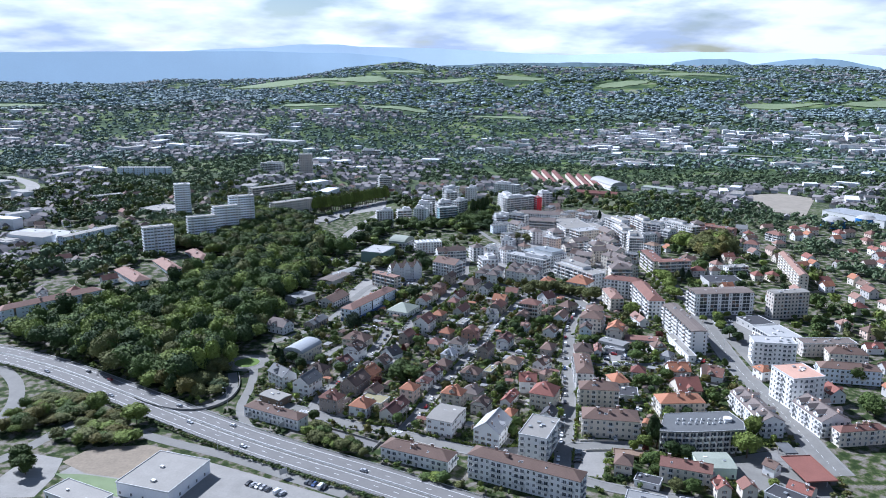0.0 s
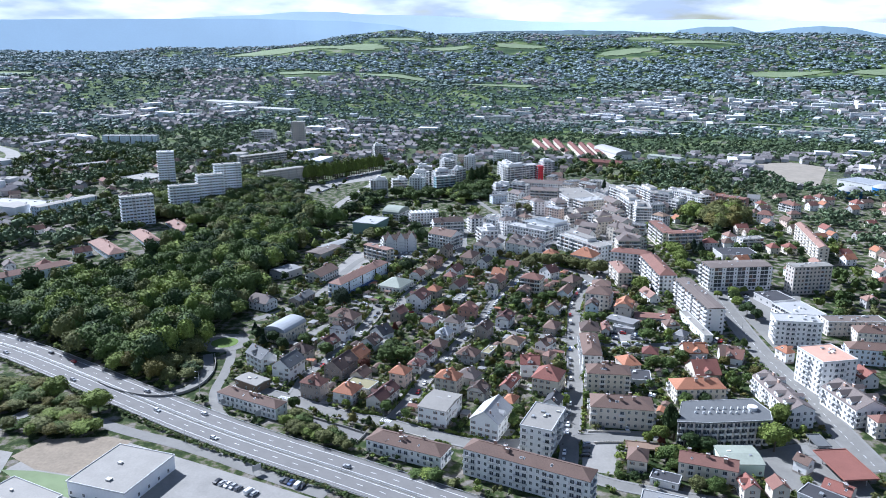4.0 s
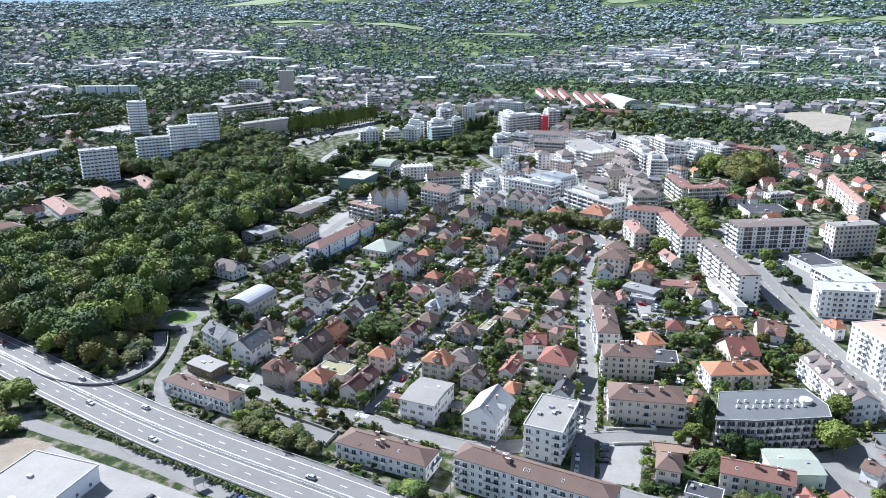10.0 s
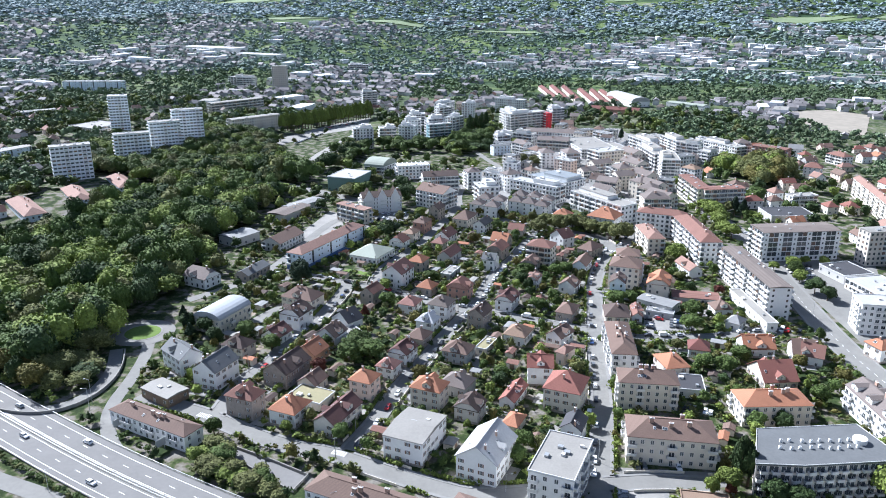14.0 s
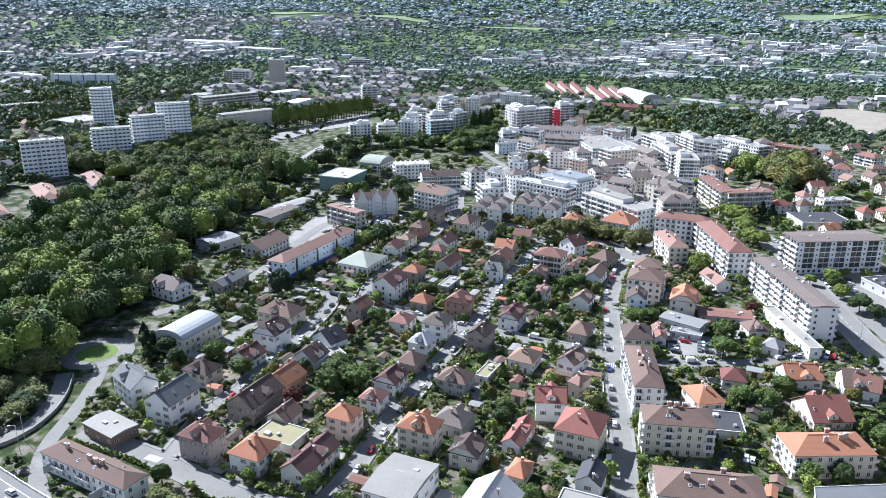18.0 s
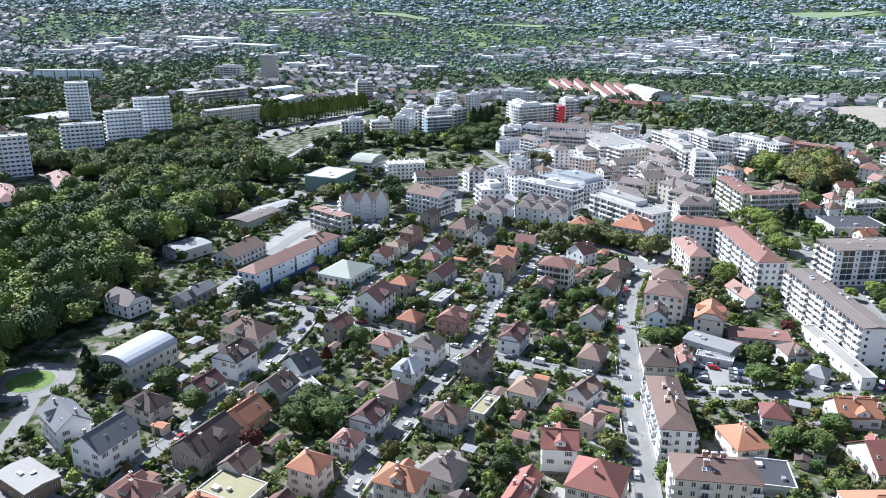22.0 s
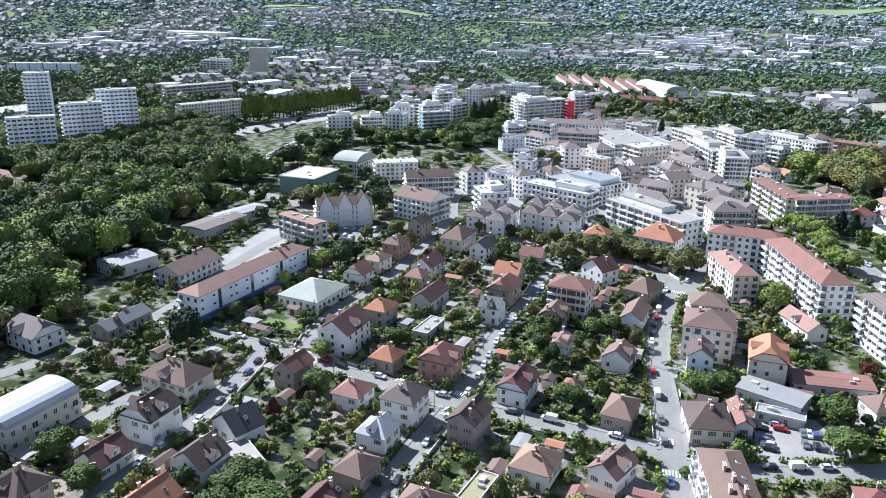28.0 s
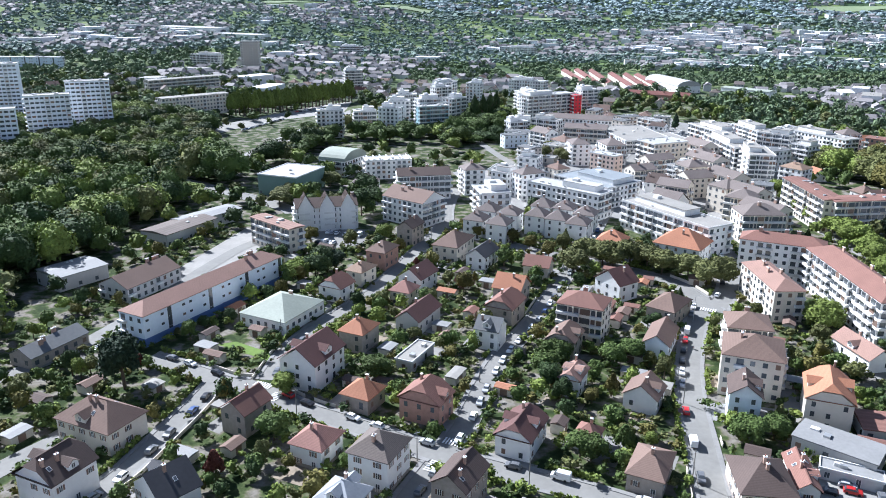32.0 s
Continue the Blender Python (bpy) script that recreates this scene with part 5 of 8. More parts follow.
building("house", "white house with a grey-brown tiled half-hipped roof", -160.3, 576.3, -26.3, 17.6, 13.4, 6, "jerk", "mauve", "white", "house")
building("apartment_building", "grey stone row of garages with a dark slate gabled roof", -135.4, 591.8, 70.1, 22.3, 10.3, 4, "gable", "slate", "stone", "apartment")
building("hall", "grey rendered hall with a grey low-pitched roof", -163.3, 656.5, 57.9, 21.4, 17.4, 6, "low", "grey", "grey", "hall")
building("apartment_building", "grey rendered apartment block with a brown tiled gabled roof", -131.6, 649.6, 69.3, 28.1, 15.3, 6, "gable", "brown", "grey", "apartment")
building("hall", "grey rendered hall with a weathered brown low-pitched roof", -144.2, 719.3, 66.6, 33.2, 17.3, 6, "low", "umber", "grey", "hall")
building("hall", "grey rendered hall with a grey low-pitched roof", -138.1, 738.8, 58.4, 34.8, 12.8, 6, "low", "grey", "grey", "hall")
building("house", "white house with a tan tiled hipped roof", 19.0, 508.2, -23.0, 11.5, 12.8, 5, "hip", "tan", "white", "house")
building("house", "white house with a brown tiled gabled roof", 38.9, 507.4, 53.2, 12.3, 9.4, 5, "gable", "brown", "white", "house")
building("house", "pinkish house with a salmon-pink tiled hipped roof", 39.6, 487.2, -36.3, 5.5, 10.5, 6, "hip", "salmon", "pinkish", "house")
building("house", "white house with a red tiled gabled roof", 26.6, 467.6, -2.6, 11.6, 11.0, 9, "gable", "red", "white", "house")
building("house", "cream house with a red tiled hipped roof", 35.8, 448.1, -20.4, 15.7, 16.3, 10, "hip", "red", "cream", "house")
building("hall", "cream hall with a moss-grown flat roof", 3.6, 497.0, 65.7, 13.5, 5.7, 3.5, "flat", "moss", "cream", "hall")
building("house", "white house with a black gabled roof", 36.2, 422.4, 69.8, 11.3, 8.6, 7, "gable", "black", "white", "house")
building("apartment_building", "white apartment block with a brown tiled hipped roof", 64.0, 488.3, 86.8, 35.3, 11.4, 12, "hip", "brown", "white", "apartment")
building("apartment_building", "white apartment block with a grey gravelled flat roof", 11.0, 819.1, -33.5, 11.8, 11.0, 13, "flat", "gravel", "white", "apartment")
building("apartment_building", "white apartment block with a grey gravelled flat roof", 164.5, 911.5, 6.9, 14.0, 53.6, 17, "flat", "gravel", "white", "apartment")
building("apartment_building", "white apartment block with a grey gravelled flat roof", 210.4, 952.3, -38.8, 23.6, 14.0, 16, "flat", "gravel", "white", "apartment")
building("apartment_building", "white apartment block with a grey gravelled flat roof", 221.0, 924.2, -56.1, 14.3, 12.0, 13, "flat", "gravel", "white", "apartment")
building("apartment_building", "white apartment block with a blue-grey metal low-pitched roof", 188.5, 896.9, 24.6, 23.5, 13.0, 14, "low", "slate", "white", "apartment")
building("apartment_building", "white apartment block with a tan tiled hipped roof", 183.5, 837.1, -50.0, 15.0, 12.0, 15, "hip", "tan", "white", "apartment")
building("apartment_building", "white apartment block with a grey gravelled flat roof", 119.7, 848.5, -49.4, 13.8, 11.0, 12, "flat", "gravel", "white", "apartment")
building("house", "white house with a dark brown tiled gabled roof", 99.4, 814.4, -28.2, 12.4, 13.0, 10, "gable", "dark", "white", "house")
building("house", "white house with a grey-brown tiled gabled roof", 99.5, 783.9, -44.8, 16.8, 15.0, 7, "gable", "mauve", "white", "house")
building("apartment_building", "white apartment block with a grey gravelled flat roof", 140.2, 966.0, -72.0, 53.4, 20.0, 8, "flat", "gravel", "white", "apartment")
building("house", "pale blue-grey house with a blue-grey metal low-pitched roof", 19.1, 963.5, 20.6, 19.3, 10.0, 10, "low", "slate", "bluegrey", "house")
building("apartment_building", "white apartment block with a white flat roof", 21.2, 1001.3, 26.5, 16.3, 11.0, 14, "flat", "white", "white", "apartment")
building("apartment_building", "white apartment block with a dark brown tiled gabled roof", 136.7, 1009.4, -34.2, 13.0, 10.0, 11, "gable", "dark", "white", "apartment")
blue_block = building("apartment_building", "long white and blue apartment block with a salmon tiled roof", -97.9, 632.9, 65.9, 70.4, 12.0, 11, "hip", "salmon", "bluegrey", "apartment")
band = Build()
band.box((0, 0, 1.4), (70.0, 11.6, 3.0), "blue_panel")
part("base_band", band, blue_block, "deep blue ground-floor cladding")
building("apartment_building", "white panelled slab block with a flat roof above trees", -342.4, 783.0, 34, 31, 12, 29.0, "flat", "gravel", "slab", "apartment")
building("apartment_building", "white panelled slab block with a flat roof above trees", -320.5, 850.0, 30, 31, 11, 27.5, "flat", "gravel", "slab", "apartment")
building("apartment_building", "white panelled slab block with a flat roof above trees", -308.0, 896.0, 32, 29, 12, 31.5, "flat", "gravel", "slab", "apartment")
building("apartment_building", "white panelled slab block with a flat roof above trees", -303.0, 943.0, 28, 31, 12, 36.5, "flat", "gravel", "slab", "apartment")
building("apartment_building", "white panelled tower block with a flat roof above trees", -393, 984, 24, 20, 16, 42.0, "flat", "white", "slab", "apartment")
building("house", "white terrace house with a grey-brown pyramid roof", 3.5, 747.9, -21, 11, 11, 9.5, "hip", "mauve", "white")
building("house", "white terrace house with a grey-brown pyramid roof", 14.1, 742.0, -21, 11, 11, 9.5, "hip", "mauve", "white")
building("house", "white terrace house with a grey-brown pyramid roof", 30.9, 758.1, -21, 11, 11, 9.5, "hip", "mauve", "white")
building("house", "white terrace house with a grey-brown pyramid roof", 41.8, 754.5, -21, 11, 11, 9.5, "hip", "mauve", "white")
building("house", "white terrace house with a grey-brown pyramid roof", 51.2, 744.5, -21, 11, 11, 9.5, "hip", "mauve", "white")
building("house", "white terrace house with a grey-brown pyramid roof", -2.2, 730.6, -21, 11, 11, 9.5, "hip", "mauve", "white")
building("house", "white terrace house with a grey-brown pyramid roof", 8.8, 724.5, -21, 11, 11, 9.5, "hip", "mauve", "white")
building("house", "white terrace house with a grey-brown pyramid roof", 46.0, 727.8, -21, 11, 11, 9.5, "hip", "mauve", "white")
building("house", "white terrace house with a grey-brown pyramid roof", 27.3, 740.2, -21, 11, 11, 9.5, "hip", "mauve", "white")
building("house", "white terrace house with a grey-brown pyramid roof", 36.8, 734.9, -21, 11, 11, 9.5, "hip", "mauve", "white")
building("hall", "long white industrial hall with a flat roof", -613.7, 1927.2, -27.1, 172.6, 50.0, 8, "flat", "white", "white", "hall", False)
building("hall", "long white industrial hall with a flat roof", -480.2, 1834.5, -28.3, 120.0, 40.0, 7, "flat", "white", "white", "hall", False)
building("hall", "white metal-clad works hall with a flat roof", 513.0, 1061.1, -60.8, 92.6, 40.0, 10, "flat", "zinc", "white", "hall", False)
building("apartment_building", "beige apartment block with a flat roof", -327.3, 1414.7, 2.8, 23.8, 14.0, 38, "flat", "gravel", "beige", "apartment", False)
building("apartment_building", "white apartment block with a flat roof", -394.2, 1430.6, -20.0, 46.7, 14.0, 16, "flat", "gravel", "white", "apartment", False)
building("apartment_building", "white office tower with balconies beside the wood", -165.0, 1286.4, 21.9, 21.4, 14.0, 26, "flat", "gravel", "white", "apartment", False)
building("apartment_building", "white apartment block with a flat roof", 40.4, 1917.4, -21.4, 69.5, 14.0, 14, "flat", "white", "white", "apartment", False)
building("apartment_building", "pale apartment block with a flat roof", -608.0, 1359.4, 2.8, 94.1, 14.0, 14, "flat", "white", "bluegrey", "apartment", False)
building("apartment_building", "white apartment block with a flat roof", -255.6, 1763.9, 2.8, 41.2, 14.0, 14, "flat", "white", "white", "apartment", False)
building("hall", "white hall with a pale curved roof", 220.9, 1366.4, -73.9, 86.5, 30.0, 8, "barrel", "white", "white", "hall", False)
building("hall", "low workshop with a pale green roof", 299.2, 1315.7, -45.4, 60.3, 20.0, 7, "low", "mint", "white", "hall", False)
building("hall", "cream factory hall with a dark red tiled gabled roof", 107.7, 1460.9, -85.2, 152.2, 11.0, 6, "gable", "darkred", "cream", "hall", False)
building("hall", "cream factory hall with a dark red tiled gabled roof", 125.0, 1458.8, -87.4, 175.4, 11.0, 6, "gable", "darkred", "cream", "hall", False)
building("hall", "cream factory hall with a dark red tiled gabled roof", 143.4, 1451.7, -88.1, 173.5, 11.0, 6, "gable", "darkred", "cream", "hall", False)
building("hall", "cream factory hall with a dark red tiled gabled roof", 166.0, 1414.0, -88.6, 164.6, 11.0, 6, "gable", "darkred", "cream", "hall", False)
building("hall", "cream factory hall with a dark red tiled gabled roof", 183.2, 1404.0, -89.7, 169.6, 11.0, 6, "gable", "darkred", "cream", "hall", False)
building("hall", "cream factory hall with a dark red tiled gabled roof", 199.0, 1407.3, -89.1, 148.1, 11.0, 6, "gable", "darkred", "cream", "hall", False)
building("hall", "brick factory hall with a dark red tiled gabled roof", 185.5, 1260.6, -22.7, 68.8, 14.0, 6, "gable", "darkred", "brick", "hall", False)

for px_, py_, pa, pl, pw, ph in ((145.8, 913.0, -68, 24, 14, 14), (139.2, 866.0, -62, 26, 14, 14), (122.5, 822.0, 20, 19, 14, 12), (139.0, 818.0, -66, 24, 13, 14), (139.0, 781.0, -60, 22, 13, 14), (138.5, 750.0, -55, 22, 14, 13),
                                 (106.5, 803.0, -30, 18, 13, 11), (76.6, 992.4, -14, 34, 13, 11), (95.0, 848.0, 24, 16, 12, 10), (108.0, 866.0, 26, 20, 12, 13)):
    building("apartment_building", "cream block with a weathered grey-brown pitched roof in the town centre", px_, py_, pa, pl, pw, ph, "gable", "mauve", "cream", "apartment", False)


def centre_infill():
    """Smaller blocks and low wings that close the gaps of the town centre."""
    rng = random.Random(12)
    area = [(-10, 850), (30, 905), (62, 1085), (160, 1105), (240, 985), (178, 840), (125, 770), (66, 780)]
    made = 0
    for _ in range(1500):
        x, y = rng.uniform(0, 240), rng.uniform(770, 1100)
        l, w, h = rng.uniform(12, 22), rng.uniform(10, 14), rng.choice((4, 7, 9.5, 12))
        if not inside(x, y, area) or built(x, y, 6.5) or on_road(x, y, 8):
            continue
        roof, tile = rng.choice((("flat", "gravel"), ("gable", "mauve"), ("flat", "grey"), ("hip", "brown"), ("low", "slate")))
        wall = rng.choice(("white", "white", "cream", "beige"))
        building("apartment_building" if h > 6 else "hall", {"white": "white", "cream": "cream", "beige": "beige"}[wall] + " town-centre " + ("block" if h > 6 else "low wing") + " with a " + {"gravel": "gravelled flat", "mauve": "grey-brown tiled", "grey": "grey flat", "brown": "brown tiled", "slate": "slate-grey"}[tile] + " roof",
                 x, y, rng.choice((-22, 68, 24, -50)) + rng.uniform(-5, 5), l, w, h, roof, tile, wall, "apartment" if h > 6 else "hall", False)
        made += 1
        if made >= 26:
            break


building("hall", "low grey shop hall with a black flat roof", 216.0, 606.0, -74.0, 22.0, 20.0, 5, "flat", "black", "grey", "hall")
building("apartment_building", "long white two-storey row with a faded brown tiled hipped roof", -122.6, 419.0, -26.3, 41.0, 9.6, 6.6, "hip", "brown", "white", "apartment")
building("hall", "white garage row with a dark flat roof", 79.3, 356.6, -24.0, 12.7, 8.0, 3.4, "flat", "black", "white", "hall")
building("canopy", "garden pergola with a tan boarded roof on posts", 74.8, 384.0, -8.0, 15.5, 6.5, 3.0, "canopy", "tan", "steel", "canopy")
building("hall", "low cream workshop with a grey flat roof", 74.5, 338.5, -19.0, 18.5, 8.0, 4.0, "flat", "grey", "cream", "hall")
building("hall", "low white workshop with a gravelled flat roof", 96.0, 332.0, -14.0, 15.0, 9.0, 5.0, "flat", "gravel", "white", "hall")
building("hall", "white workshop with a dark flat roof", 140.5, 343.5, -45.0, 16.0, 11.0, 4.5, "flat", "black", "white", "hall")
building("hall", "small cream kiosk with a red tiled roof", 150.5, 350.0, -40.0, 12.0, 10.0, 4.5, "gable", "red", "cream", "hall")


def balcony_block():
    """A four-storey block on a bent plan, its garden side a chequer of pale balcony trays before dark glazing."""
    plan = [(91.9, 390.0), (107.5, 389.7), (137.1, 393.7), (139.4, 402.6), (135.6, 415.9), (99.3, 411.3)]
    cx, cy, h = 116.0, 402.0, 12.6
    root = thing("apartment_building", "grey concrete block with staggered white balconies and a slate-grey flat roof", "apartment building", pose(cx, cy, gz(cx, cy)))
    P = [(x - cx, y - cy) for x, y in plan]
    n = len(P)
    faces = [(i, (i + 1) % n, n + (i + 1) % n, n + i) for i in range(n)]
    b = Build()
    b.solid([(*p, -1.0) for p in P] + [(*p, h) for p in P], faces, "wall_beige")
    part("wall", b, root)
    b = Build()
    Q = [(x * 1.015, y * 1.03) for x, y in P]
    b.solid([(*p, h - 0.25) for p in Q] + [(*p, h + 0.28) for p in Q], faces + [tuple(range(n, 2 * n)), tuple(range(n - 1, -1, -1))], "sheet_slate")
    part("roof", b, root)
    b = Build()
    R = [(x * 0.992, y * 0.985) for x, y in Q]
    ring = [(*p, h + 0.20) for p in Q] + [(*p, h + 0.50) for p in Q] + [(*p, h + 0.50) for p in R] + [(*p, h + 0.20) for p in R]
    rf = []
    for i in range(n):
        j = (i + 1) % n
        for k in range(4):
            m = (k + 1) % 4
            rf.append((k * n + i, k * n + j, m * n + j, m * n + i))
    b.solid(ring, rf, "parapet")
    part("parapet", b, root, "pale metal roof edge")
    rng = random.Random(3)
    for i in range(18):
        v = Build()
        v.box((0, 0, 0.55), (0.9, 0.8, 1.1), "frame")
        v.tube((0, 0, 1.1), (0, 0, 1.35), 0.3, 0.22, "rail", 8)
        part("roof_vent", v, root, "white ventilation cowl", m=pose(-13 + 1.65 * i + rng.uniform(-.5, .5), (2.0 if i % 2 else -2.0) + 0.10 * (i - 9) + rng.uniform(-.6, .6), h + 0.25))
    v = Build()
    v.tube((0, 0, 0), (0, 0, 1.7), 2.4, 2.4, "balcony", 20)
    part("stair_drum", v, root, "round white stair head", m=pose(15.5, 2.5, h + 0.25))
    floors, fh = 4, h / 4
    for (x0, y0), (x1, y1) in ((P[0], P[1]), (P[1], P[2]), (P[2], P[3])):
        d = math.hypot(x1 - x0, y1 - y0)
        ang = math.degrees(math.atan2(y1 - y0, x1 - x0))
        k = max(1, int(d / 3.7))
        for f in range(floors):
            for i in range(k):
                t = (i + 0.5) / k
                base = pose(x0 + (x1 - x0) * t, y0 + (y1 - y0) * t, 0, 0, 0, ang)
                part("window", window_mesh(d / k * 0.8, 2.1, "plain"), root, m=base @ pose(0, 0, f * fh + 1.5))
                part("balcony", balcony_mesh(d / k * 0.62, 1.6), root, m=base @ pose((0.5 if f % 2 else -0.5), 0, f * fh + 0.25))
    for (x0, y0), (x1, y1) in ((P[3], P[4]), (P[5], P[0])):
        d = math.hypot(x1 - x0, y1 - y0)
        ang = math.degrees(math.atan2(y1 - y0, x1 - x0))
        for f in range(floors):
            for i in range(3):
                t = (i + 0.5) / 3
                part("window", window_mesh(1.35, 1.4, "plain"), root, m=pose(x0 + (x1 - x0) * t, y0 + (y1 - y0) * t, f * fh + 1.6, 0, 0, ang))


balcony_block()
centre_infill()
yard("sunken asphalt ramp between low concrete walls", RAMP, "asphalt_main", z=0.02)


def ramp_walls():
    root = thing("retaining_wall", "pale concrete retaining wall round the garage ramp", "wall", pose(0, 0, 0))
    for (x0, y0), (x1, y1) in zip(RAMP, RAMP[1:] + RAMP[:1]):
        b = Build()
        b.box(((x0 + x1) / 2, (y0 + y1) / 2, 0.5), (math.hypot(x1 - x0, y1 - y0), 0.35, 1.3), "concrete", math.atan2(y1 - y0, x1 - x0))
        part("wall_section", b, root)


ramp_walls()


def loop_wall():
    root = thing("retaining_wall", "grey concrete retaining wall beside the sunken loop road", "wall", pose(0, 0, 0))
    for line, w, _ in ROADS:
        if abs(line[0].x + 226.0) < 0.1:
            s_ = sides(line)
            for (p, n), (q, m) in zip(s_[3:-2], s_[4:-1]):
                a, c = p + n * 4.0, q + m * 4.0
                b = Build()
                b.box(((a.x + c.x) / 2, (a.y + c.y) / 2, 0.7), ((c - a).length + 0.1, 0.4, 1.6), "concrete", math.atan2(c.y - a.y, c.x - a.x))
                part("wall_section", b, root)


loop_wall()

# ---- woodland outlines ----
WOOD = [(-369.5, 547.7), (-292.1, 510.0), (-206.0, 450.7), (-173.8, 484.6), (-175.3, 527.0), (-167.2, 557.5), (-168.2, 613.0), (-174.7, 679.5), (-170.1, 785.2), (-148.9, 837.5), (-197.6, 887.1), (-235.7, 827.9), (-263.4, 757.2), (-280.2, 693.3), (-286.2, 630.8), (-332.8, 605.0), (-377.4, 560.3)]
WOOD2 = [(-336.3, 777.1), (-271.0, 780.3), (-197.6, 887.1), (-220.4, 995.1), (-298.3, 1030.9), (-365.4, 917.0), (-400.8, 853.3)]
WOOD3 = [(-198.9, 893.2), (-140.6, 866.0), (-121.3, 981.3), (-169.9, 1058.1), (-220.4, 995.1)]
VERGE = [(-290.5, 421.9), (-252.2, 448.5), (-201.1, 414.8), (-184.2, 391.0), (-218.4, 382.7), (-272.6, 393.4)]
CLUMP = [(-211.4, 459.3), (-206.0, 498.2), (-178.7, 499.5), (-160.8, 461.7), (-181.6, 443.4)]
PARK = [(213.3, 884.2), (247.3, 947.2), (283.7, 950.0), (290.2, 899.5), (272.7, 845.3), (233.8, 811.4), (226.2, 867.2)]
GROVE = [(-112.8, 1042.7), (-77.7, 1003.5), (-28.8, 970.4), (6.5, 962.2), (16.9, 1181.4), (-16.8, 1137.8), (-48.6, 1049.3)]
FAR_ROAD = [(-843.6, 1322.9), (-789.8, 1279.2), (-747.4, 1237.8), (-720.3, 1198.5), (-703.2, 1155.0), (-693.2, 1102.8), (-689.2, 1031.9)]
FAR_LINE = [(204.9, 1933.8), (347.6, 1954.4), (482.1, 1934.0), (641.2, 1877.4), (772.1, 1812.1), (885.5, 1740.5)]
SAND = [(424.8, 1283.1), (494.7, 1304.5), (531.0, 1253.7), (449.4, 1088.3), (411.0, 1144.9)]
TANKS = [(457.7, 1020.7), (508.1, 1038.4)]
SCRUB = [(-106.8, 403.9), (-104.1, 414.3), (-87.7, 405.8), (-68.2, 389.7), (-60.6, 384.0), (-55.0, 376.6), (-65.3, 375.3), (-82.7, 386.1), (-97.5, 395.7)]
SCRUB_B = [(-59.7, 377.6), (-39.7, 368.8), (-28.5, 363.8), (-12.4, 357.5), (-13.0, 347.5), (-30.9, 356.7), (-54.0, 370.1)]
CAR_PARK = [(-217.6, 957.3), (-180.0, 885.0), (-166.0, 850.0), (-152.0, 880.0), (-138.0, 1000.0), (-124.0, 1092.0), (-143.7, 1220.1), (-182.9, 1178.7), (-237.9, 1071.4), (-245.0, 1031.6)]


# ---- the motorway ----
def motorway():
    line = resample(MOTORWAY, 6.0)
    fine = resample(MOTORWAY, 1.5)
    ROADS.append((line, 34.0, False))
    root = thing("motorway", "grey dual carriageway with white lane lines and steel guard rails", "motorway", kind="structure")
    b = Build()
    ribbon(b, line, -17, 8, 0.32, "asphalt_main")
    part("carriageway", b, root)
    k = Build()
    for o, gap in ((-13.9, None), (-9.9, (3, 9)), (-6.2, None), (-2.8, None), (0.9, (3, 9)), (4.9, None)):
        ribbon(k, fine, o - 0.12, o + 0.12, 0.345, "paint", gap=gap)
    part("lane_marking", k, root, "white painted lane lines")
    for o in (-5.0, -4.0, -16.8, 7.8):
        g = Build()
        ribbon(g, line, o - 0.1, o + 0.1, 1.05, "rail")
        s = sides(line)
        for (p, n), (q, m) in zip(s, s[1:]):
            a, c = p + n * o, q + m * o
            g.face([tup(a, 0.7), tup(c, 0.7), tup(c, 1.06), tup(a, 1.06)], "rail")
            g.box((a.x, a.y, 0.55), (0.1, 0.1, 0.9), "rail")
        part("guard_rail", g, root, "galvanised steel guard rail")
    v = Build()
    ribbon(v, line, -6.0, -3.0, 0.335, "asphalt")
    part("central_reserve", v, root)


motorway()


def roundabout():
    x, y = ISLAND
    root = thing("roundabout", "roundabout with a mown grass island", "roundabout", pose(x, y, 0), kind="structure")
    n = 40
    for name, r0, r1, z, mat in (("ring_road", 9.5, 15.5, 0.20, "asphalt"), ("kerb", 8.6, 9.5, 0.30, "paving"), ("grass_island", 0.0, 8.6, 0.36, "lawn")):
        b = Build()
        for i in range(n):
            a, c = 2 * math.pi * i / n, 2 * math.pi * (i + 1) / n
            b.face([(r1 * math.cos(a), r1 * math.sin(a), z), (r1 * math.cos(c), r1 * math.sin(c), z), (r0 * math.cos(c), r0 * math.sin(c), z), (r0 * math.cos(a), r0 * math.sin(a), z)], mat)
        part(name, b, root)


roundabout()
pavements()


# ---- plants ----
def crown_clumps(seed, n):
    """Centres and radii of the leafy clumps that make up a crown of radius 1."""
    rng = np.random.default_rng(seed)
    k = 34 if n > 300 else 14 if n > 60 else 8
    c = rng.normal(size=(k, 3)); c /= np.linalg.norm(c, axis=1)[:, None]
    c[:, 2] = np.where(c[:, 2] < -0.5, -c[:, 2], c[:, 2])
    c *= rng.uniform(0.45, 0.74, k)[:, None]
    c[0] = 0, 0, 0.45
    return c, rng.uniform(0.20, 0.40, k), rng


def crown_shape(p, shape):
    if shape == "poplar":
        p[:, :2] *= (0.9 - 0.45 * np.abs(p[:, 2:3]))
    if shape == "cone":
        p[:, :2] *= np.clip(0.62 - 0.5 * p[:, 2:3], 0.08, 1.1)
    return p


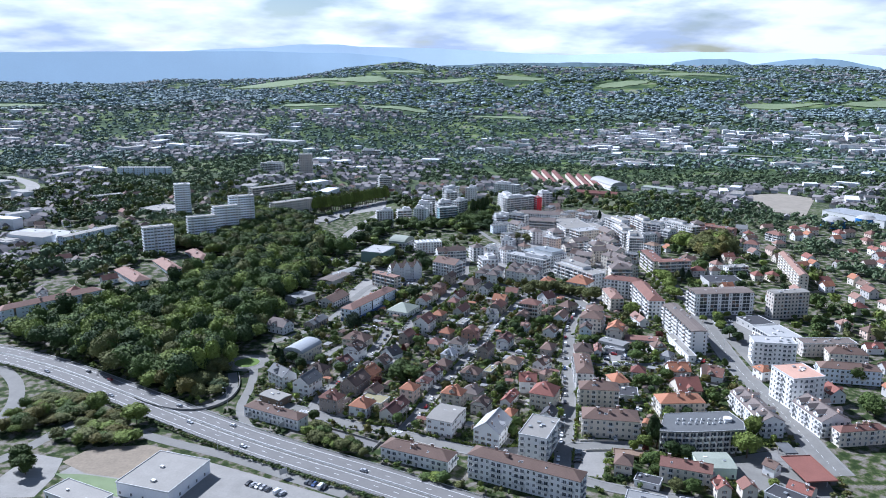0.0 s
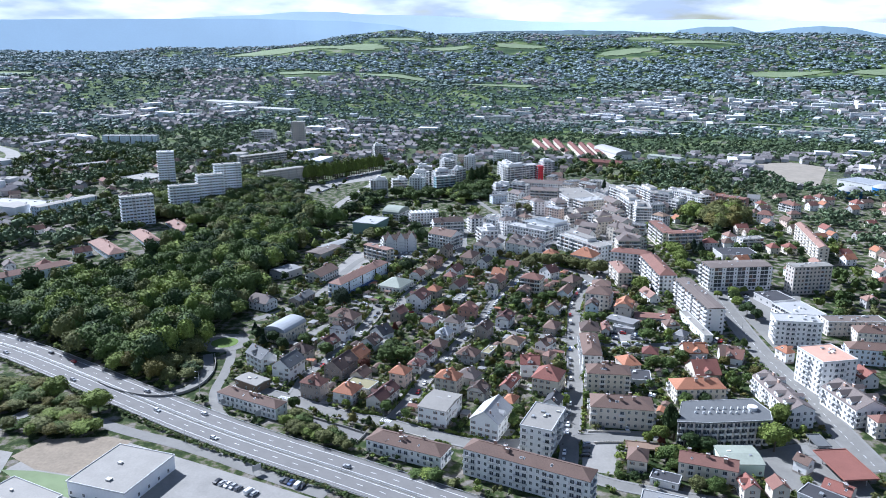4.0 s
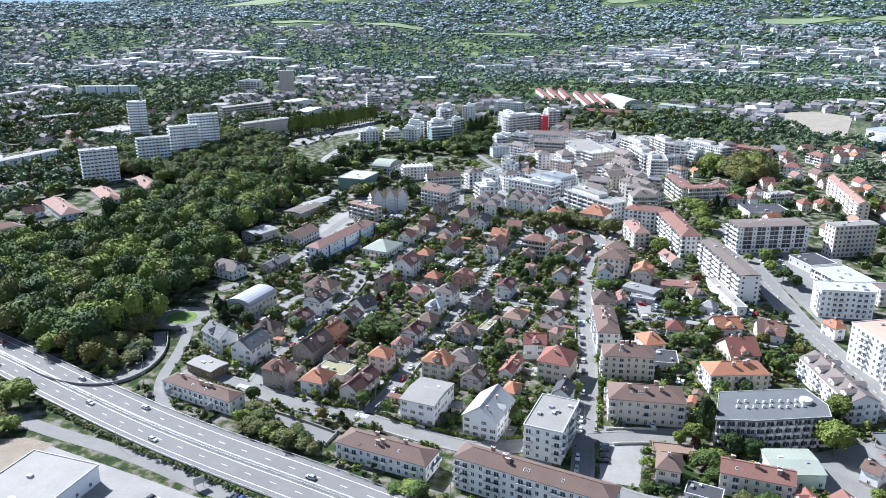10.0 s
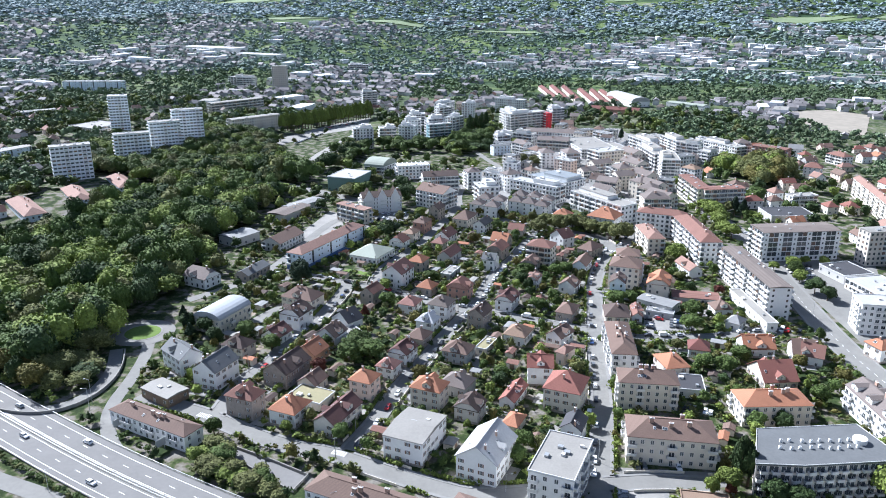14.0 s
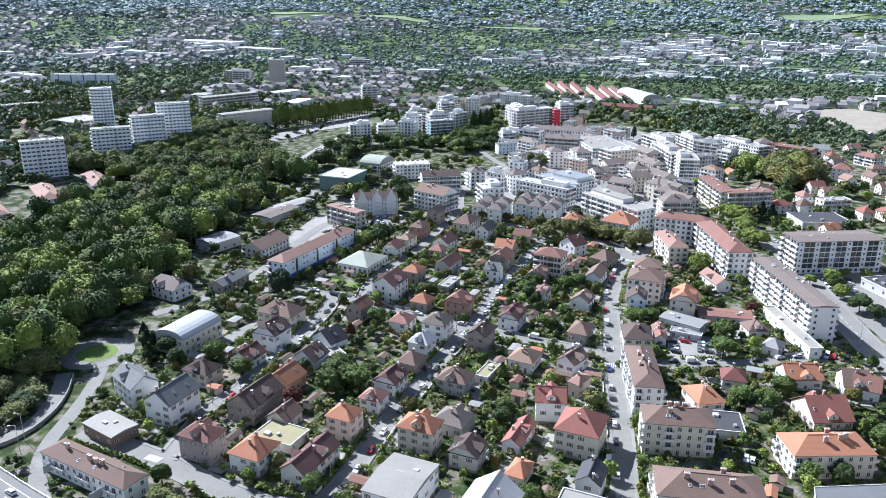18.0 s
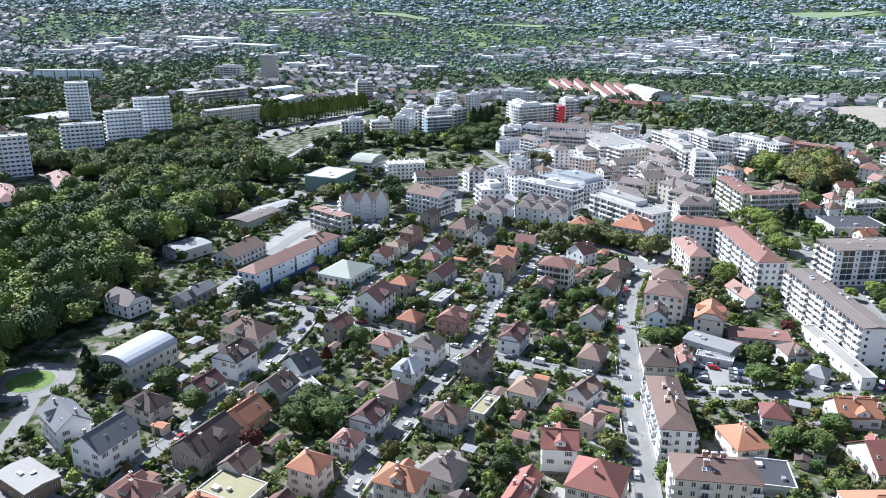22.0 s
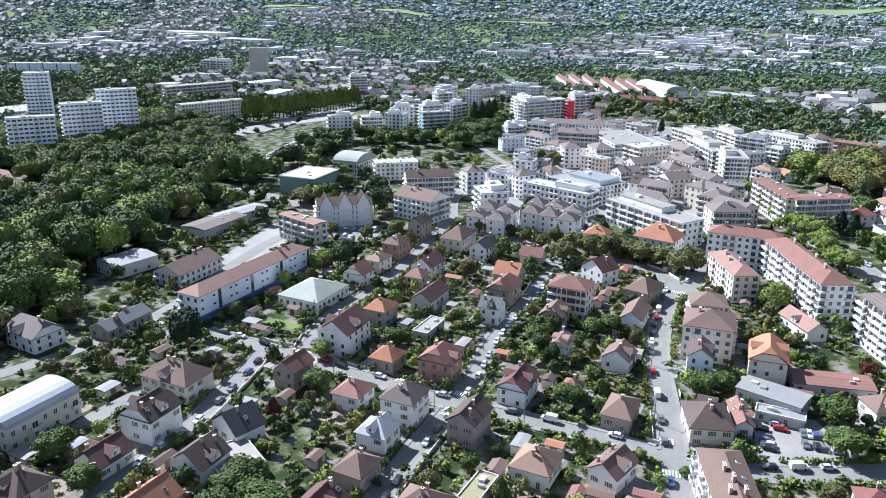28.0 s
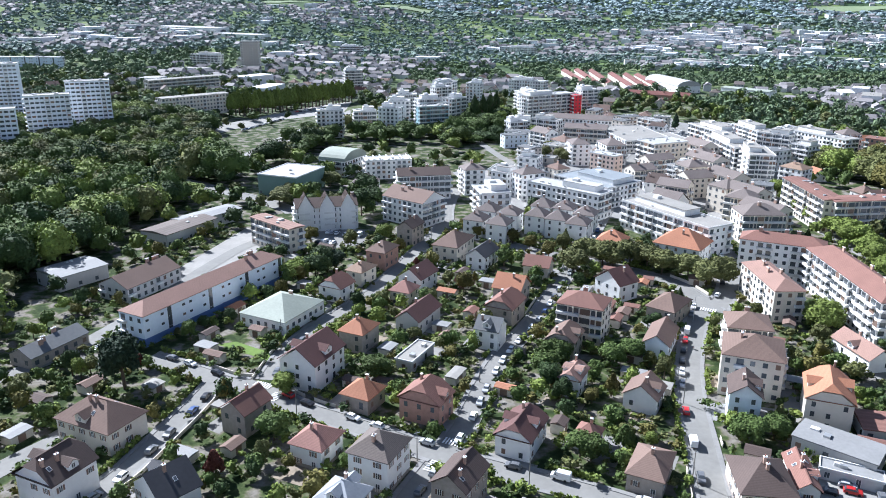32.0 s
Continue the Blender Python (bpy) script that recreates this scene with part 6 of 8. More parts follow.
def crown_arrays(seed, n, shape, leaf):
    """Leaf sprays over the clumps of a crown of radius 1 and height 2 about the origin: corners and quads."""
    c, rad, rng = crown_clumps(seed, n)
    k = len(c)
    got_p, got_d, have = [], [], 0
    while have < n:
        i = rng.choice(k, 2 * n, p=rad ** 2 / (rad ** 2).sum())
        d = rng.normal(size=(2 * n, 3)); d /= np.linalg.norm(d, axis=1)[:, None]
        p = c[i] + d * (rad[i] * rng.uniform(0.92, 1.20, 2 * n))[:, None]
        deep = (np.linalg.norm(p[:, None, :] - c[None], axis=2) < rad[None] * 0.88).any(1) | (d[:, 2] < -0.6)
        got_p.append(p[~deep]); got_d.append(d[~deep]); have += int((~deep).sum())
    p, d = np.concatenate(got_p)[:n], np.concatenate(got_d)[:n]
    p = crown_shape(p, shape)
    nrm = d + rng.normal(size=(n, 3)) * 0.42 + np.array([0, 0, 0.1])
    nrm /= np.linalg.norm(nrm, axis=1)[:, None]
    a = np.cross(nrm, rng.normal(size=(n, 3))); a /= np.linalg.norm(a, axis=1)[:, None]
    b = np.cross(nrm, a)
    s = leaf * rng.uniform(0.5, 1.3, n)[:, None]
    quads = np.stack([p - a * s - b * s * 0.7, p + a * s * 0.8 - b * s, p + a * s + b * s * 0.75, p - a * s * 0.7 + b * s], 1)
    quads[:, 0] -= nrm * s * 0.25
    return quads.reshape(-1, 3), np.arange(4 * n).reshape(n, 4)


def core_arrays(seed, n, shape, sub):
    """The lumpy leafy body of a crown under its outer sprays, swelling with the same clumps."""
    c, rad, rng = crown_clumps(seed, n)
    bm = bmesh.new()
    bmesh.ops.create_icosphere(bm, subdivisions=sub, radius=1.0)
    V = np.array([v.co for v in bm.verts])
    F = np.array([[v.index for v in f.verts] for f in bm.faces])
    bm.free()
    V /= np.linalg.norm(V, axis=1)[:, None]
    along = V @ c.T
    under = rad[None] ** 2 - (c ** 2).sum(1)[None] + along ** 2
    reach = np.where(under > 0, along + np.sqrt(np.maximum(under, 0)), 0.42).max(1)
    V = V * (reach * rng.uniform(0.86, 0.98, len(V)))[:, None]
    return crown_shape(V, shape), F


CROWNS = {}


def crown_mesh(kind, color, i):
    key = (kind, color, i)
    if key in CROWNS:
        return CROWNS[key]
    seed = hash_of(kind) * 10 + i
    n = {"round": 1300, "poplar": 900, "cone": 700, "bush": 320}[kind]
    V, F = crown_arrays(seed, n, kind, {"round": 0.058, "poplar": 0.06, "cone": 0.065, "bush": 0.10}[kind])
    C, G = core_arrays(seed, n, kind, 3)
    me = bpy.data.meshes.new("crown")
    me.from_pydata([tuple(v) for v in V] + [tuple(c) for c in C], [], [tuple(f) for f in F] + [tuple(int(k) + len(V) for k in g) for g in G])
    me.polygons.foreach_set("use_smooth", [False] * len(F) + [True] * len(G))
    me.materials.append(MATS["leaf_" + color])
    CROWNS[key] = me
    return me


def hash_of(s):
    return sum(ord(c) * (i + 1) for i, c in enumerate(s)) % 97


def trunk_mesh(kind):
    if ("trunk", kind) not in SHARED:
        b = Build()
        b.tube((0, 0, -0.3), (0.1, 0.05, 1.0), 0.10, 0.07, "bark", 8)
        for i in range(5):
            a = i * 1.26
            b.tube((0.08, 0.04, 0.75 + 0.05 * i), (0.5 * math.cos(a), 0.5 * math.sin(a), 1.5), 0.045, 0.015, "bark", 5)
        SHARED[("trunk", kind)] = b.mesh("trunk")
    return SHARED[("trunk", kind)]


LEAFNAME = dict(green="green", deep="dark green", light="bright green", olive="olive-green", cedar="blackish green", autumn="yellowing", red="dark red")
KINDNAME = dict(round="broad-leaved tree with a rounded crown", poplar="columnar poplar with a narrow crown", cone="conifer with a pointed crown", bush="rounded garden shrub by the street")


def tree(x, y, height, radius, kind="round", color="green", group=""):
    rng = random.Random(int(x * 31 + y * 17))
    root = thing("tree" if kind != "bush" else "shrub", LEAFNAME[color] + " " + KINDNAME[kind], "tree" if kind != "bush" else "shrub", pose(x, y, gz(x, y), 0, 0, rng.uniform(0, 360)), group)
    clear = {"round": 0.18, "poplar": 0.06, "cone": 0.05, "bush": 0.0}[kind] * height
    ch = (height - clear) / 2
    if kind != "bush":
        part("trunk", trunk_mesh(kind), root, m=Matrix.Diagonal((height * 0.35, height * 0.35, height * 0.45, 1)))
    zc = clear + ch * (1.0 if kind != "bush" else 0.6)
    part("crown", crown_mesh(kind, color, rng.randrange(4)), root, m=Matrix.LocRotScale((0, 0, zc), None, (radius * 1.15, radius * 1.15, ch * 1.12)))
    return root


def grove(name, label, spots, colors, n=760, leaf=0.058, core=True, mats=None):
    """Many trees as one mesh: spots are rows of x, y, height, radius, colour index."""
    variants = [crown_arrays(200 + i, n, "round", leaf) for i in range(5)]
    cores = [core_arrays(200 + i, n, "round", 2 if n > 100 else 1) for i in range(5)]
    rng = np.random.default_rng(5)
    Vs, Fs, Ms, base = [], [], [], 0
    for x, y, h, r, c in spots:
        i = rng.integers(5)
        t = rng.uniform(0, 6.28)
        R = np.array([[math.cos(t), -math.sin(t), 0], [math.sin(t), math.cos(t), 0], [0, 0, 1]])
        V, F = variants[i]
        P = (V @ R.T) * np.array([r * 1.15, r * 1.15, h * 0.5]) + np.array([x, y, gz(x, y) + h * 0.55])
        Vs.append(P); Fs.append(F + base); Ms.append(np.full(len(F), c)); base += len(V)
        if core:
            C, G = cores[i]
            P = (C @ R.T) * np.array([r * 1.15, r * 1.15, h * 0.5]) + np.array([x, y, gz(x, y) + h * 0.55])
            Q = np.stack([G[:, 0], G[:, 1], G[:, 2], G[:, 2]], 1)
            Vs.append(P); Ms.append(np.full(len(G), c)); Fs.append(Q + base); base += len(C)
    F = np.concatenate(Fs)
    me_v = np.concatenate(Vs)
    tri = F[:, 2] == F[:, 3]
    me = bpy.data.meshes.new(name)
    counts = np.where(tri, 3, 4)
    loops = F[:, :].ravel()[np.stack([np.ones(len(F), bool), np.ones(len(F), bool), np.ones(len(F), bool), ~tri], 1).ravel()]
    me.vertices.add(len(me_v)); me.vertices.foreach_set("co", me_v.astype(np.float32).ravel())
    me.loops.add(len(loops)); me.loops.foreach_set("vertex_index", loops.astype(np.int32))
    me.polygons.add(len(F)); me.polygons.foreach_set("loop_start", np.concatenate([[0], np.cumsum(counts)[:-1]]).astype(np.int32))
    for c in colors:
        me.materials.append(MATS[c])
    me.polygons.foreach_set("material_index", np.concatenate(Ms).astype(np.int32))
    me.polygons.foreach_set("use_smooth", tri)
    me.update(calc_edges=True)
    return tagged(new(name, me), label, "woodland", "", "stuff")


def fill(poly, step, seed, jitter=0.5):
    rng = random.Random(seed)
    xs, ys = [p[0] for p in poly], [p[1] for p in poly]
    out = []
    y = min(ys)
    while y < max(ys):
        x = min(xs)
        while x < max(xs):
            px_, py_ = x + rng.uniform(-jitter, jitter) * step, y + rng.uniform(-jitter, jitter) * step
            if inside(px_, py_, poly) and not built(px_, py_, 6.0):
                out.append((px_, py_, rng))
            x += step
        y += step
    return out


def wood(label, poly, step, lo, hi, seed, mix=(0, 0, 1, 1, 2, 3)):
    spots = []
    for x, y, rng in fill(poly, step, seed):
        if on_road(x, y, 2.0) or inside(x, y, CAR_PARK):
            continue
        h = rng.uniform(lo, hi)
        if on_road(x, y + 16, 9.0):
            h = min(h, 6.0)
        if built(x + 3, y + 16, 9):
            h = min(h, 10.5)
        spots.append((x, y, h, step * rng.uniform(0.5, 0.98), rng.choice(mix)))
    return grove("woodland", label, spots, ["leaf_green", "leaf_deep", "leaf_light", "leaf_olive", "leaf_autumn"])


wood("dense green broad-leaved wood on the slope beside the motorway", WOOD, 10.5, 10, 22, 1, (0, 0, 1, 2, 3, 0, 2, 1))
wood("green wood below the tower blocks", WOOD2, 9.5, 9, 15, 2, (0, 0, 1, 2, 3))
wood("green wood beside the sports hall", WOOD3, 10.0, 9, 16, 3)
wood("roadside trees and scrub by the slip road", VERGE, 7.0, 4, 10, 4, (0, 2, 3, 3, 4))
wood("clump of trees inside the loop road", CLUMP, 7.5, 8, 13, 5, (0, 3, 3, 4, 1))
wood("olive-green park trees behind apartment blocks", PARK, 11.0, 12, 18, 6, (4, 3, 3, 3, 2))
wood("trees between the white apartment cubes", GROVE, 10.0, 7, 13, 7)

# ---- the far town and hills ----
def far_town(label, spots):
    """Small far houses and blocks as one mesh: rows of x, y, turn, length, width, height, flat."""
    b = Build()
    for x, y, a, l, w, h, flat in spots:
        z = gz(x, y)
        ca, sa = math.cos(a), math.sin(a)
        pts = [(x + ca * u - sa * v, y + sa * u + ca * v) for u, v in ((-l / 2, -w / 2), (l / 2, -w / 2), (l / 2, w / 2), (-l / 2, w / 2))]
        lo, hi = [(*p, z - 2) for p in pts], [(*p, z + h) for p in pts]
        b.solid(lo + hi, ((0, 1, 5, 4), (1, 2, 6, 5), (2, 3, 7, 6), (3, 0, 4, 7)), "far_wall" if not flat else "far_white")
        if flat:
            b.face([(p[0], p[1], z + h + 0.1) for p in pts], "far_white" if flat == 1 else "sheet_gravel")
        else:
            r = [(x + ca * u, y + sa * u, z + h + w * 0.32) for u in (-l / 2, l / 2)]
            k = 1.12
            e = [(x + (p[0] - x) * k, y + (p[1] - y) * k, z + h - 0.1) for p in pts]
            b.solid(e + r, ((0, 1, 5, 4), (2, 3, 4, 5), (3, 0, 4), (1, 2, 5)), "far_roof")
    ob = tagged(new("far_houses", b.mesh("far_houses")), label, "town", "", "stuff")


def scatter_far():
    rng = random.Random(11)
    houses, trees = [], []
    for _ in range(30000):
        y = 700 + 3500 * rng.random() ** 1.25
        x = (rng.random() - 0.5) * 2 * (y * 0.62 + 60)
        d = math.hypot(x, y)
        if d > 4500:
            continue
        # the built-up middle and the near wood are set by hand
        if y < 1230 and -240 < x < 210 or y < 960 and 120 < x < 330 or y < 900 and x < -150 and x > -330 or built(x, y, 14) or on_road(x, y, 10):
            continue
        if inside(x, y, WOOD) or inside(x, y, WOOD2) or inside(x, y, WOOD3) or inside(x, y, PARK):
            continue
        if -260 < x < 220 and y < 700:
            continue
        if inside(x, y, SAND) or inside(x, y + 55, SAND):
            continue
        if x > FAR_LINE[0][0] and -60 < y - np.interp(x, [p[0] for p in FAR_LINE], [p[1] for p in FAR_LINE]) < 14:
            continue
        n1 = noise.noise(Vector((x / 260, y / 320, 0.3)))
        n2 = noise.noise(Vector((x / 900, y / 900, 4.3)))
        river = 1480 + 0.05 * x
        woody = n1 + 0.25 * n2 + (0.5 if abs(y - river) < 130 and x > -120 else 0) + (0.16 if d > 2600 else 0)
        if any(((x - fx) / (fw * 1.05)) ** 2 + ((y - fy + 65) / (fd + 85)) ** 2 < 1.0 for fx, fy, fw, fd in FIELDS):
            continue
        if rng.random() < (0.85 if woody > 0.0 else 0.42 if x < 150 else 0.30) + (0.10 if d > 2900 else 0) + (0.12 if y < 1500 else 0):
            h = rng.uniform(6, 13)
            # last value: band by distance, setting how much haze the leaf colour holds
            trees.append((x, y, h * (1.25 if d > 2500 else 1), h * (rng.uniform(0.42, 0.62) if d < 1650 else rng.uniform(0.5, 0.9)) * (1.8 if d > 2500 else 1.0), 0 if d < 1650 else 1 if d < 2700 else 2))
        elif d > 2500 and (woody > 0.02 or rng.random() < 0.45):
            continue
        elif woody < 0.30 and len(houses) < 8200:
            a = rng.choice((-0.37, 1.2)) + rng.uniform(-0.3, 0.3)
            if y > 1500 and x > 250 and d < 2900 and rng.random() < 0.20 or rng.random() < 0.05:
                houses.append((x, y, a, rng.uniform(18, 55), rng.uniform(12, 22), rng.uniform(6, 13), rng.choice((1, 1, 2))))
            else:
                s = 1.0 if d < 2500 else 1.25
                houses.append((x, y, a, rng.uniform(10, 16) * s, rng.uniform(8, 11) * s, rng.uniform(4, 8), 0))
    far_town("small houses and blocks of the far town among trees", houses)
    grove("plain_trees", "green trees between the houses of the plain, slight haze painted in", [t for t in trees if t[4] == 0], ["far_leaf"], n=30, leaf=0.19)
    grove("far_trees", "trees through the far town and hills, haze painted into the green", [t for t in trees if t[4]], ["far_leaf", "plain_leaf", "hill_leaf"], n=8, leaf=0.31, core=True)


def fields():
    for fx, fy, fw, fd in FIELDS:
        b = Build()
        n = 26
        rng = random.Random(int(fx))
        ring = []
        for i in range(n):
            a = 2 * math.pi * i / n
            k = rng.uniform(0.8, 1.1)
            ring.append((fx + fw * k * math.cos(a), fy + fd * k * math.sin(a)))
        for s0, s1 in ((0, 0.35), (0.35, 0.7), (0.7, 1.0)):
            for (x0, y0), (x1, y1) in zip(ring, ring[1:] + ring[:1]):
                q = [(fx + (x - fx) * s, fy + (y - fy) * s) for x, y, s in ((x0, y0, s1), (x1, y1, s1), (x1, y1, s0), (x0, y0, s0))]
                b.face([(x, y, gz(x, y) + 2.0) for x, y in q], "meadow")
        tagged(new("field", b.mesh("field")), "bright green meadow on the hillside", "field", "hill meadows", "structure")


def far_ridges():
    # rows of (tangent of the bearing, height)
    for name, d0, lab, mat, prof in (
            ("backdrop_crest", 4480, "wooded hill crest on the horizon with haze painted in", "ridge_wood_haze", [(-0.66, 100), (-0.30, 112), (-0.25, 128), (-0.17, 172), (-0.10, 212), (-0.06, 226), (0.0, 242), (0.07, 246), (0.16, 246), (0.24, 226), (0.34, 220), (0.41, 203), (0.5, 188), (0.68, 180)]),
            ("backdrop_hills", 4640, "dark wooded hill on the horizon in painted, glowing haze", "ridge_haze_dark", [(0.20, 150), (0.225, 214), (0.24, 250), (0.27, 266), (0.305, 266), (0.325, 246), (0.335, 234), (0.38, 260), (0.41, 266), (0.44, 258), (0.47, 234), (0.49, 220), (0.52, 150)]),
            ("backdrop_ridge", 4760, "blue mountain ridge on the horizon in painted, glowing haze", "ridge_haze_blue", [(-0.68, 290), (-0.58, 300), (-0.53, 304), (-0.40, 310), (-0.28, 314), (-0.26, 310), (-0.165, 303), (-0.106, 279), (-0.084, 258), (-0.076, 222), (-0.04, 150)]),
            ("backdrop_mountains", 4860, "pale blue distant mountains on the horizon in painted, glowing haze", "ridge_haze_pale", [(-0.42, 150), (-0.40, 306), (-0.36, 322), (-0.28, 338), (-0.23, 358), (-0.18, 358), (-0.157, 345), (-0.06, 337), (0.0, 322), (0.063, 303), (0.107, 296), (0.196, 305), (0.262, 311), (0.343, 302), (0.453, 290), (0.527, 272), (0.6, 252), (0.68, 246)])):
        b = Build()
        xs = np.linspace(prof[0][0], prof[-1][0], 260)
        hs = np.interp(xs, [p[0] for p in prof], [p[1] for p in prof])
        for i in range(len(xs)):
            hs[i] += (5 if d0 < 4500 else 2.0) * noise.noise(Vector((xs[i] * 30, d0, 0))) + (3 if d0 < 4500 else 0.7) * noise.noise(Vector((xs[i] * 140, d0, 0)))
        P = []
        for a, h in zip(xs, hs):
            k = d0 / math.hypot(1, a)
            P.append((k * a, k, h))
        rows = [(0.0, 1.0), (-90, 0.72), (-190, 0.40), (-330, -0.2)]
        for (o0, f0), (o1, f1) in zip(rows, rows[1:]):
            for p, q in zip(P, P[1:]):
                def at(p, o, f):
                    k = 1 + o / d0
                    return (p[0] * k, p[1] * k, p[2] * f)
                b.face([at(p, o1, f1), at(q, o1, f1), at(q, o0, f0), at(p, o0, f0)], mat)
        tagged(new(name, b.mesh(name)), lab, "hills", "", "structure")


FIELDS = [(-560, 2640, 130, 70), (-330, 2760, 150, 60), (60, 2700, 130, 45), (-900, 3600, 260, 110), (-560, 3560, 150, 90), (-160, 3700, 120, 60), (170, 3720, 120, 60),
          (620, 3500, 130, 60), (980, 3720, 190, 60), (1080, 2920, 150, 60), (1500, 2860, 260, 70), (-1500, 2560, 180, 60), (820, 3900, 150, 50), (-420, 3900, 150, 50)]
fields()
far_ridges()

wood("scrubby green verge trees beside the motorway", SCRUB, 5.0, 3, 7, 21, (0, 2, 3, 3))
wood("scrubby green verge trees below the street", SCRUB_B, 5.0, 2, 6, 22, (0, 2, 3, 0))

# ---- far landmarks ----
road("pale curving dual carriageway in the far town", FAR_ROAD, 20, "concrete", walks=False, z=0.6)
road("pale raised road across the far plain", FAR_LINE, 14, "concrete", walks=False, z=3.0)
yard("sandy building ground beside the river woods", SAND, "sand", z=0.4)


def tank(x, y, r, h):
    root = thing("storage_tank", "round blue storage tank with a white domed lid", "tank", pose(x, y, gz(x, y)), "storage tanks")
    n = 24
    b, c = Build(), Build()
    ring = [(math.cos(2 * math.pi * i / n), math.sin(2 * math.pi * i / n)) for i in range(n)]
    for (a0, b0), (a1, b1) in zip(ring, ring[1:] + ring[:1]):
        b.face([(a0 * r, b0 * r, 0), (a1 * r, b1 * r, 0), (a1 * r, b1 * r, h), (a0 * r, b0 * r, h)], "tank_blue")
        c.face([(a0 * r, b0 * r, h), (a1 * r, b1 * r, h), (a1 * r * 0.5, b1 * r * 0.5, h + r * 0.28), (a0 * r * 0.5, b0 * r * 0.5, h + r * 0.28)], "sheet_white")
        c.face([(a0 * r * 0.5, b0 * r * 0.5, h + r * 0.28), (a1 * r * 0.5, b1 * r * 0.5, h + r * 0.28), (0, 0, h + r * 0.36)], "sheet_white")
    part("shell", b, root)
    part("lid", c, root, "white domed lid")


for (tx, ty), tr in zip(TANKS, (15, 13)):
    tank(tx, ty, tr, 9)


# ---- more houses of the quarters at the edges ----
def quarter(label_area, x0, x1, y0, y1, n, seed, turn, tiles, limit=600):
    rng = random.Random(seed)
    made = tries = 0
    words = dict(orange="orange", red="red", redbrown="red-brown", brown="brown", salmon="salmon", mauve="grey-brown", umber="weathered brown", dark="dark brown")
    while made < n and tries < limit * 8:
        tries += 1
        x, y = rng.uniform(x0, x1), rng.uniform(y0, y1)
        l, w = rng.uniform(10, 15), rng.uniform(8.5, 11)
        if built(x, y, 9) or on_road(x, y, 8) or any(inside(x, y, p) for p in (WOOD, WOOD2, WOOD3, PARK, CLUMP)):
            continue
        tile, wall, kind = rng.choice(tiles), rng.choice(("white", "cream", "cream", "white", "pinkish", "grey")), rng.choice(("hip", "gable", "gable", "jerk"))
        building("house", {"white": "white", "cream": "cream", "pinkish": "pinkish", "grey": "grey rendered"}[wall] + " house with a " + words[tile] + " tiled roof " + label_area,
                 x, y, turn + rng.choice((0, 90)) + rng.uniform(-6, 6), l, w, rng.choice((4.5, 6, 6.5)), kind, tile, wall, "house", False)
        made += 1


quarter("by the avenue", 200, 440, 380, 720, 48, 31, 6, ("orange", "red", "redbrown", "brown", "salmon"))
quarter("by the side street", 196, 330, 300, 420, 14, 35, 8, ("orange", "red", "redbrown", "brown"))
quarter("in gardens", 205, 520, 700, 1000, 66, 32, 12, ("orange", "red", "redbrown", "brown", "salmon"))
quarter("on the slope", -640, -330, 640, 1150, 42, 33, 40, ("brown", "mauve", "umber", "dark", "redbrown"))
quarter("behind the blocks", -300, 330, 1180, 1420, 36, 34, -20, ("brown", "redbrown", "mauve", "umber"))

# ---- trees set by hand ----
tree(-101.0, 571.5, 17.5, 6.2, "round", "cedar", "")
tree(90.2, 397.1, 18, 4.2, "poplar", "deep", "")
tree(92.0, 395.5, 16, 3.8, "poplar", "deep", "")
tree(149.4, 411.9, 12, 5.2, "round", "light", "")
tree(136.9, 386.7, 14, 6.6, "round", "light", "")
tree(40.2, 682.8, 11, 6.2, "round", "olive", "chestnut row")
tree(46.9, 697.1, 11, 6.2, "round", "olive", "chestnut row")
tree(53.6, 692.9, 11, 6.2, "round", "olive", "chestnut row")
tree(57.8, 691.6, 11, 6.2, "round", "olive", "chestnut row")
tree(64.8, 693.9, 11, 6.2, "round", "olive", "chestnut row")
tree(71.6, 689.6, 11, 6.2, "round", "olive", "chestnut row")
tree(76.5, 683.4, 11, 6.2, "round", "olive", "chestnut row")
tree(86.5, 678.6, 11, 6.0, "round", "olive", "chestnut row")
tree(92.2, 672.0, 11, 6.0, "round", "olive", "chestnut row")
tree(98.6, 674.6, 11, 6.0, "round", "olive", "chestnut row")
tree(-8.2, 736.7, 7, 3.0, "round", "autumn", "street trees")
tree(-1.2, 725.9, 7, 3.0, "round", "autumn", "street trees")
tree(7.2, 726.7, 7, 3.0, "round", "autumn", "street trees")
tree(15.1, 720.8, 7, 3.0, "round", "autumn", "street trees")
tree(23.0, 711.9, 7, 3.0, "round", "autumn", "street trees")
tree(31.0, 703.0, 7, 3.0, "round", "autumn", "street trees")
for i in range(34):
    u = i / 33
    tree(-240.0 + 88.0 * u, 1074.0 + 132.0 * u, 20 + (i * 7 % 5), 5.2, "poplar", "light", "poplar row")
tree(-14.4, 1068.4, 25, 4.5, "poplar", "deep", "dark poplars")
tree(-7.5, 1078.1, 25, 4.5, "poplar", "deep", "dark poplars")
tree(-1.5, 1086.7, 25, 4.5, "poplar", "deep", "dark poplars")
tree(4.2, 1096.7, 25, 4.5, "poplar", "deep", "dark poplars")
tree(-0.6, 1027.9, 15, 8, "round", "green", "")
tree(8.1, 1006.9, 15, 8, "round", "green", "")
tree(-6.7, 1005.4, 15, 8, "round", "green", "")
tree(-19.3, 1037.4, 15, 8, "round", "green", "")
tree(-29.0, 1003.1, 15, 8, "round", "green", "")
tree(-21.4, 964.1, 15, 8, "round", "green", "")
tree(-67.6, 799.4, 14, 7, "round", "deep", "")
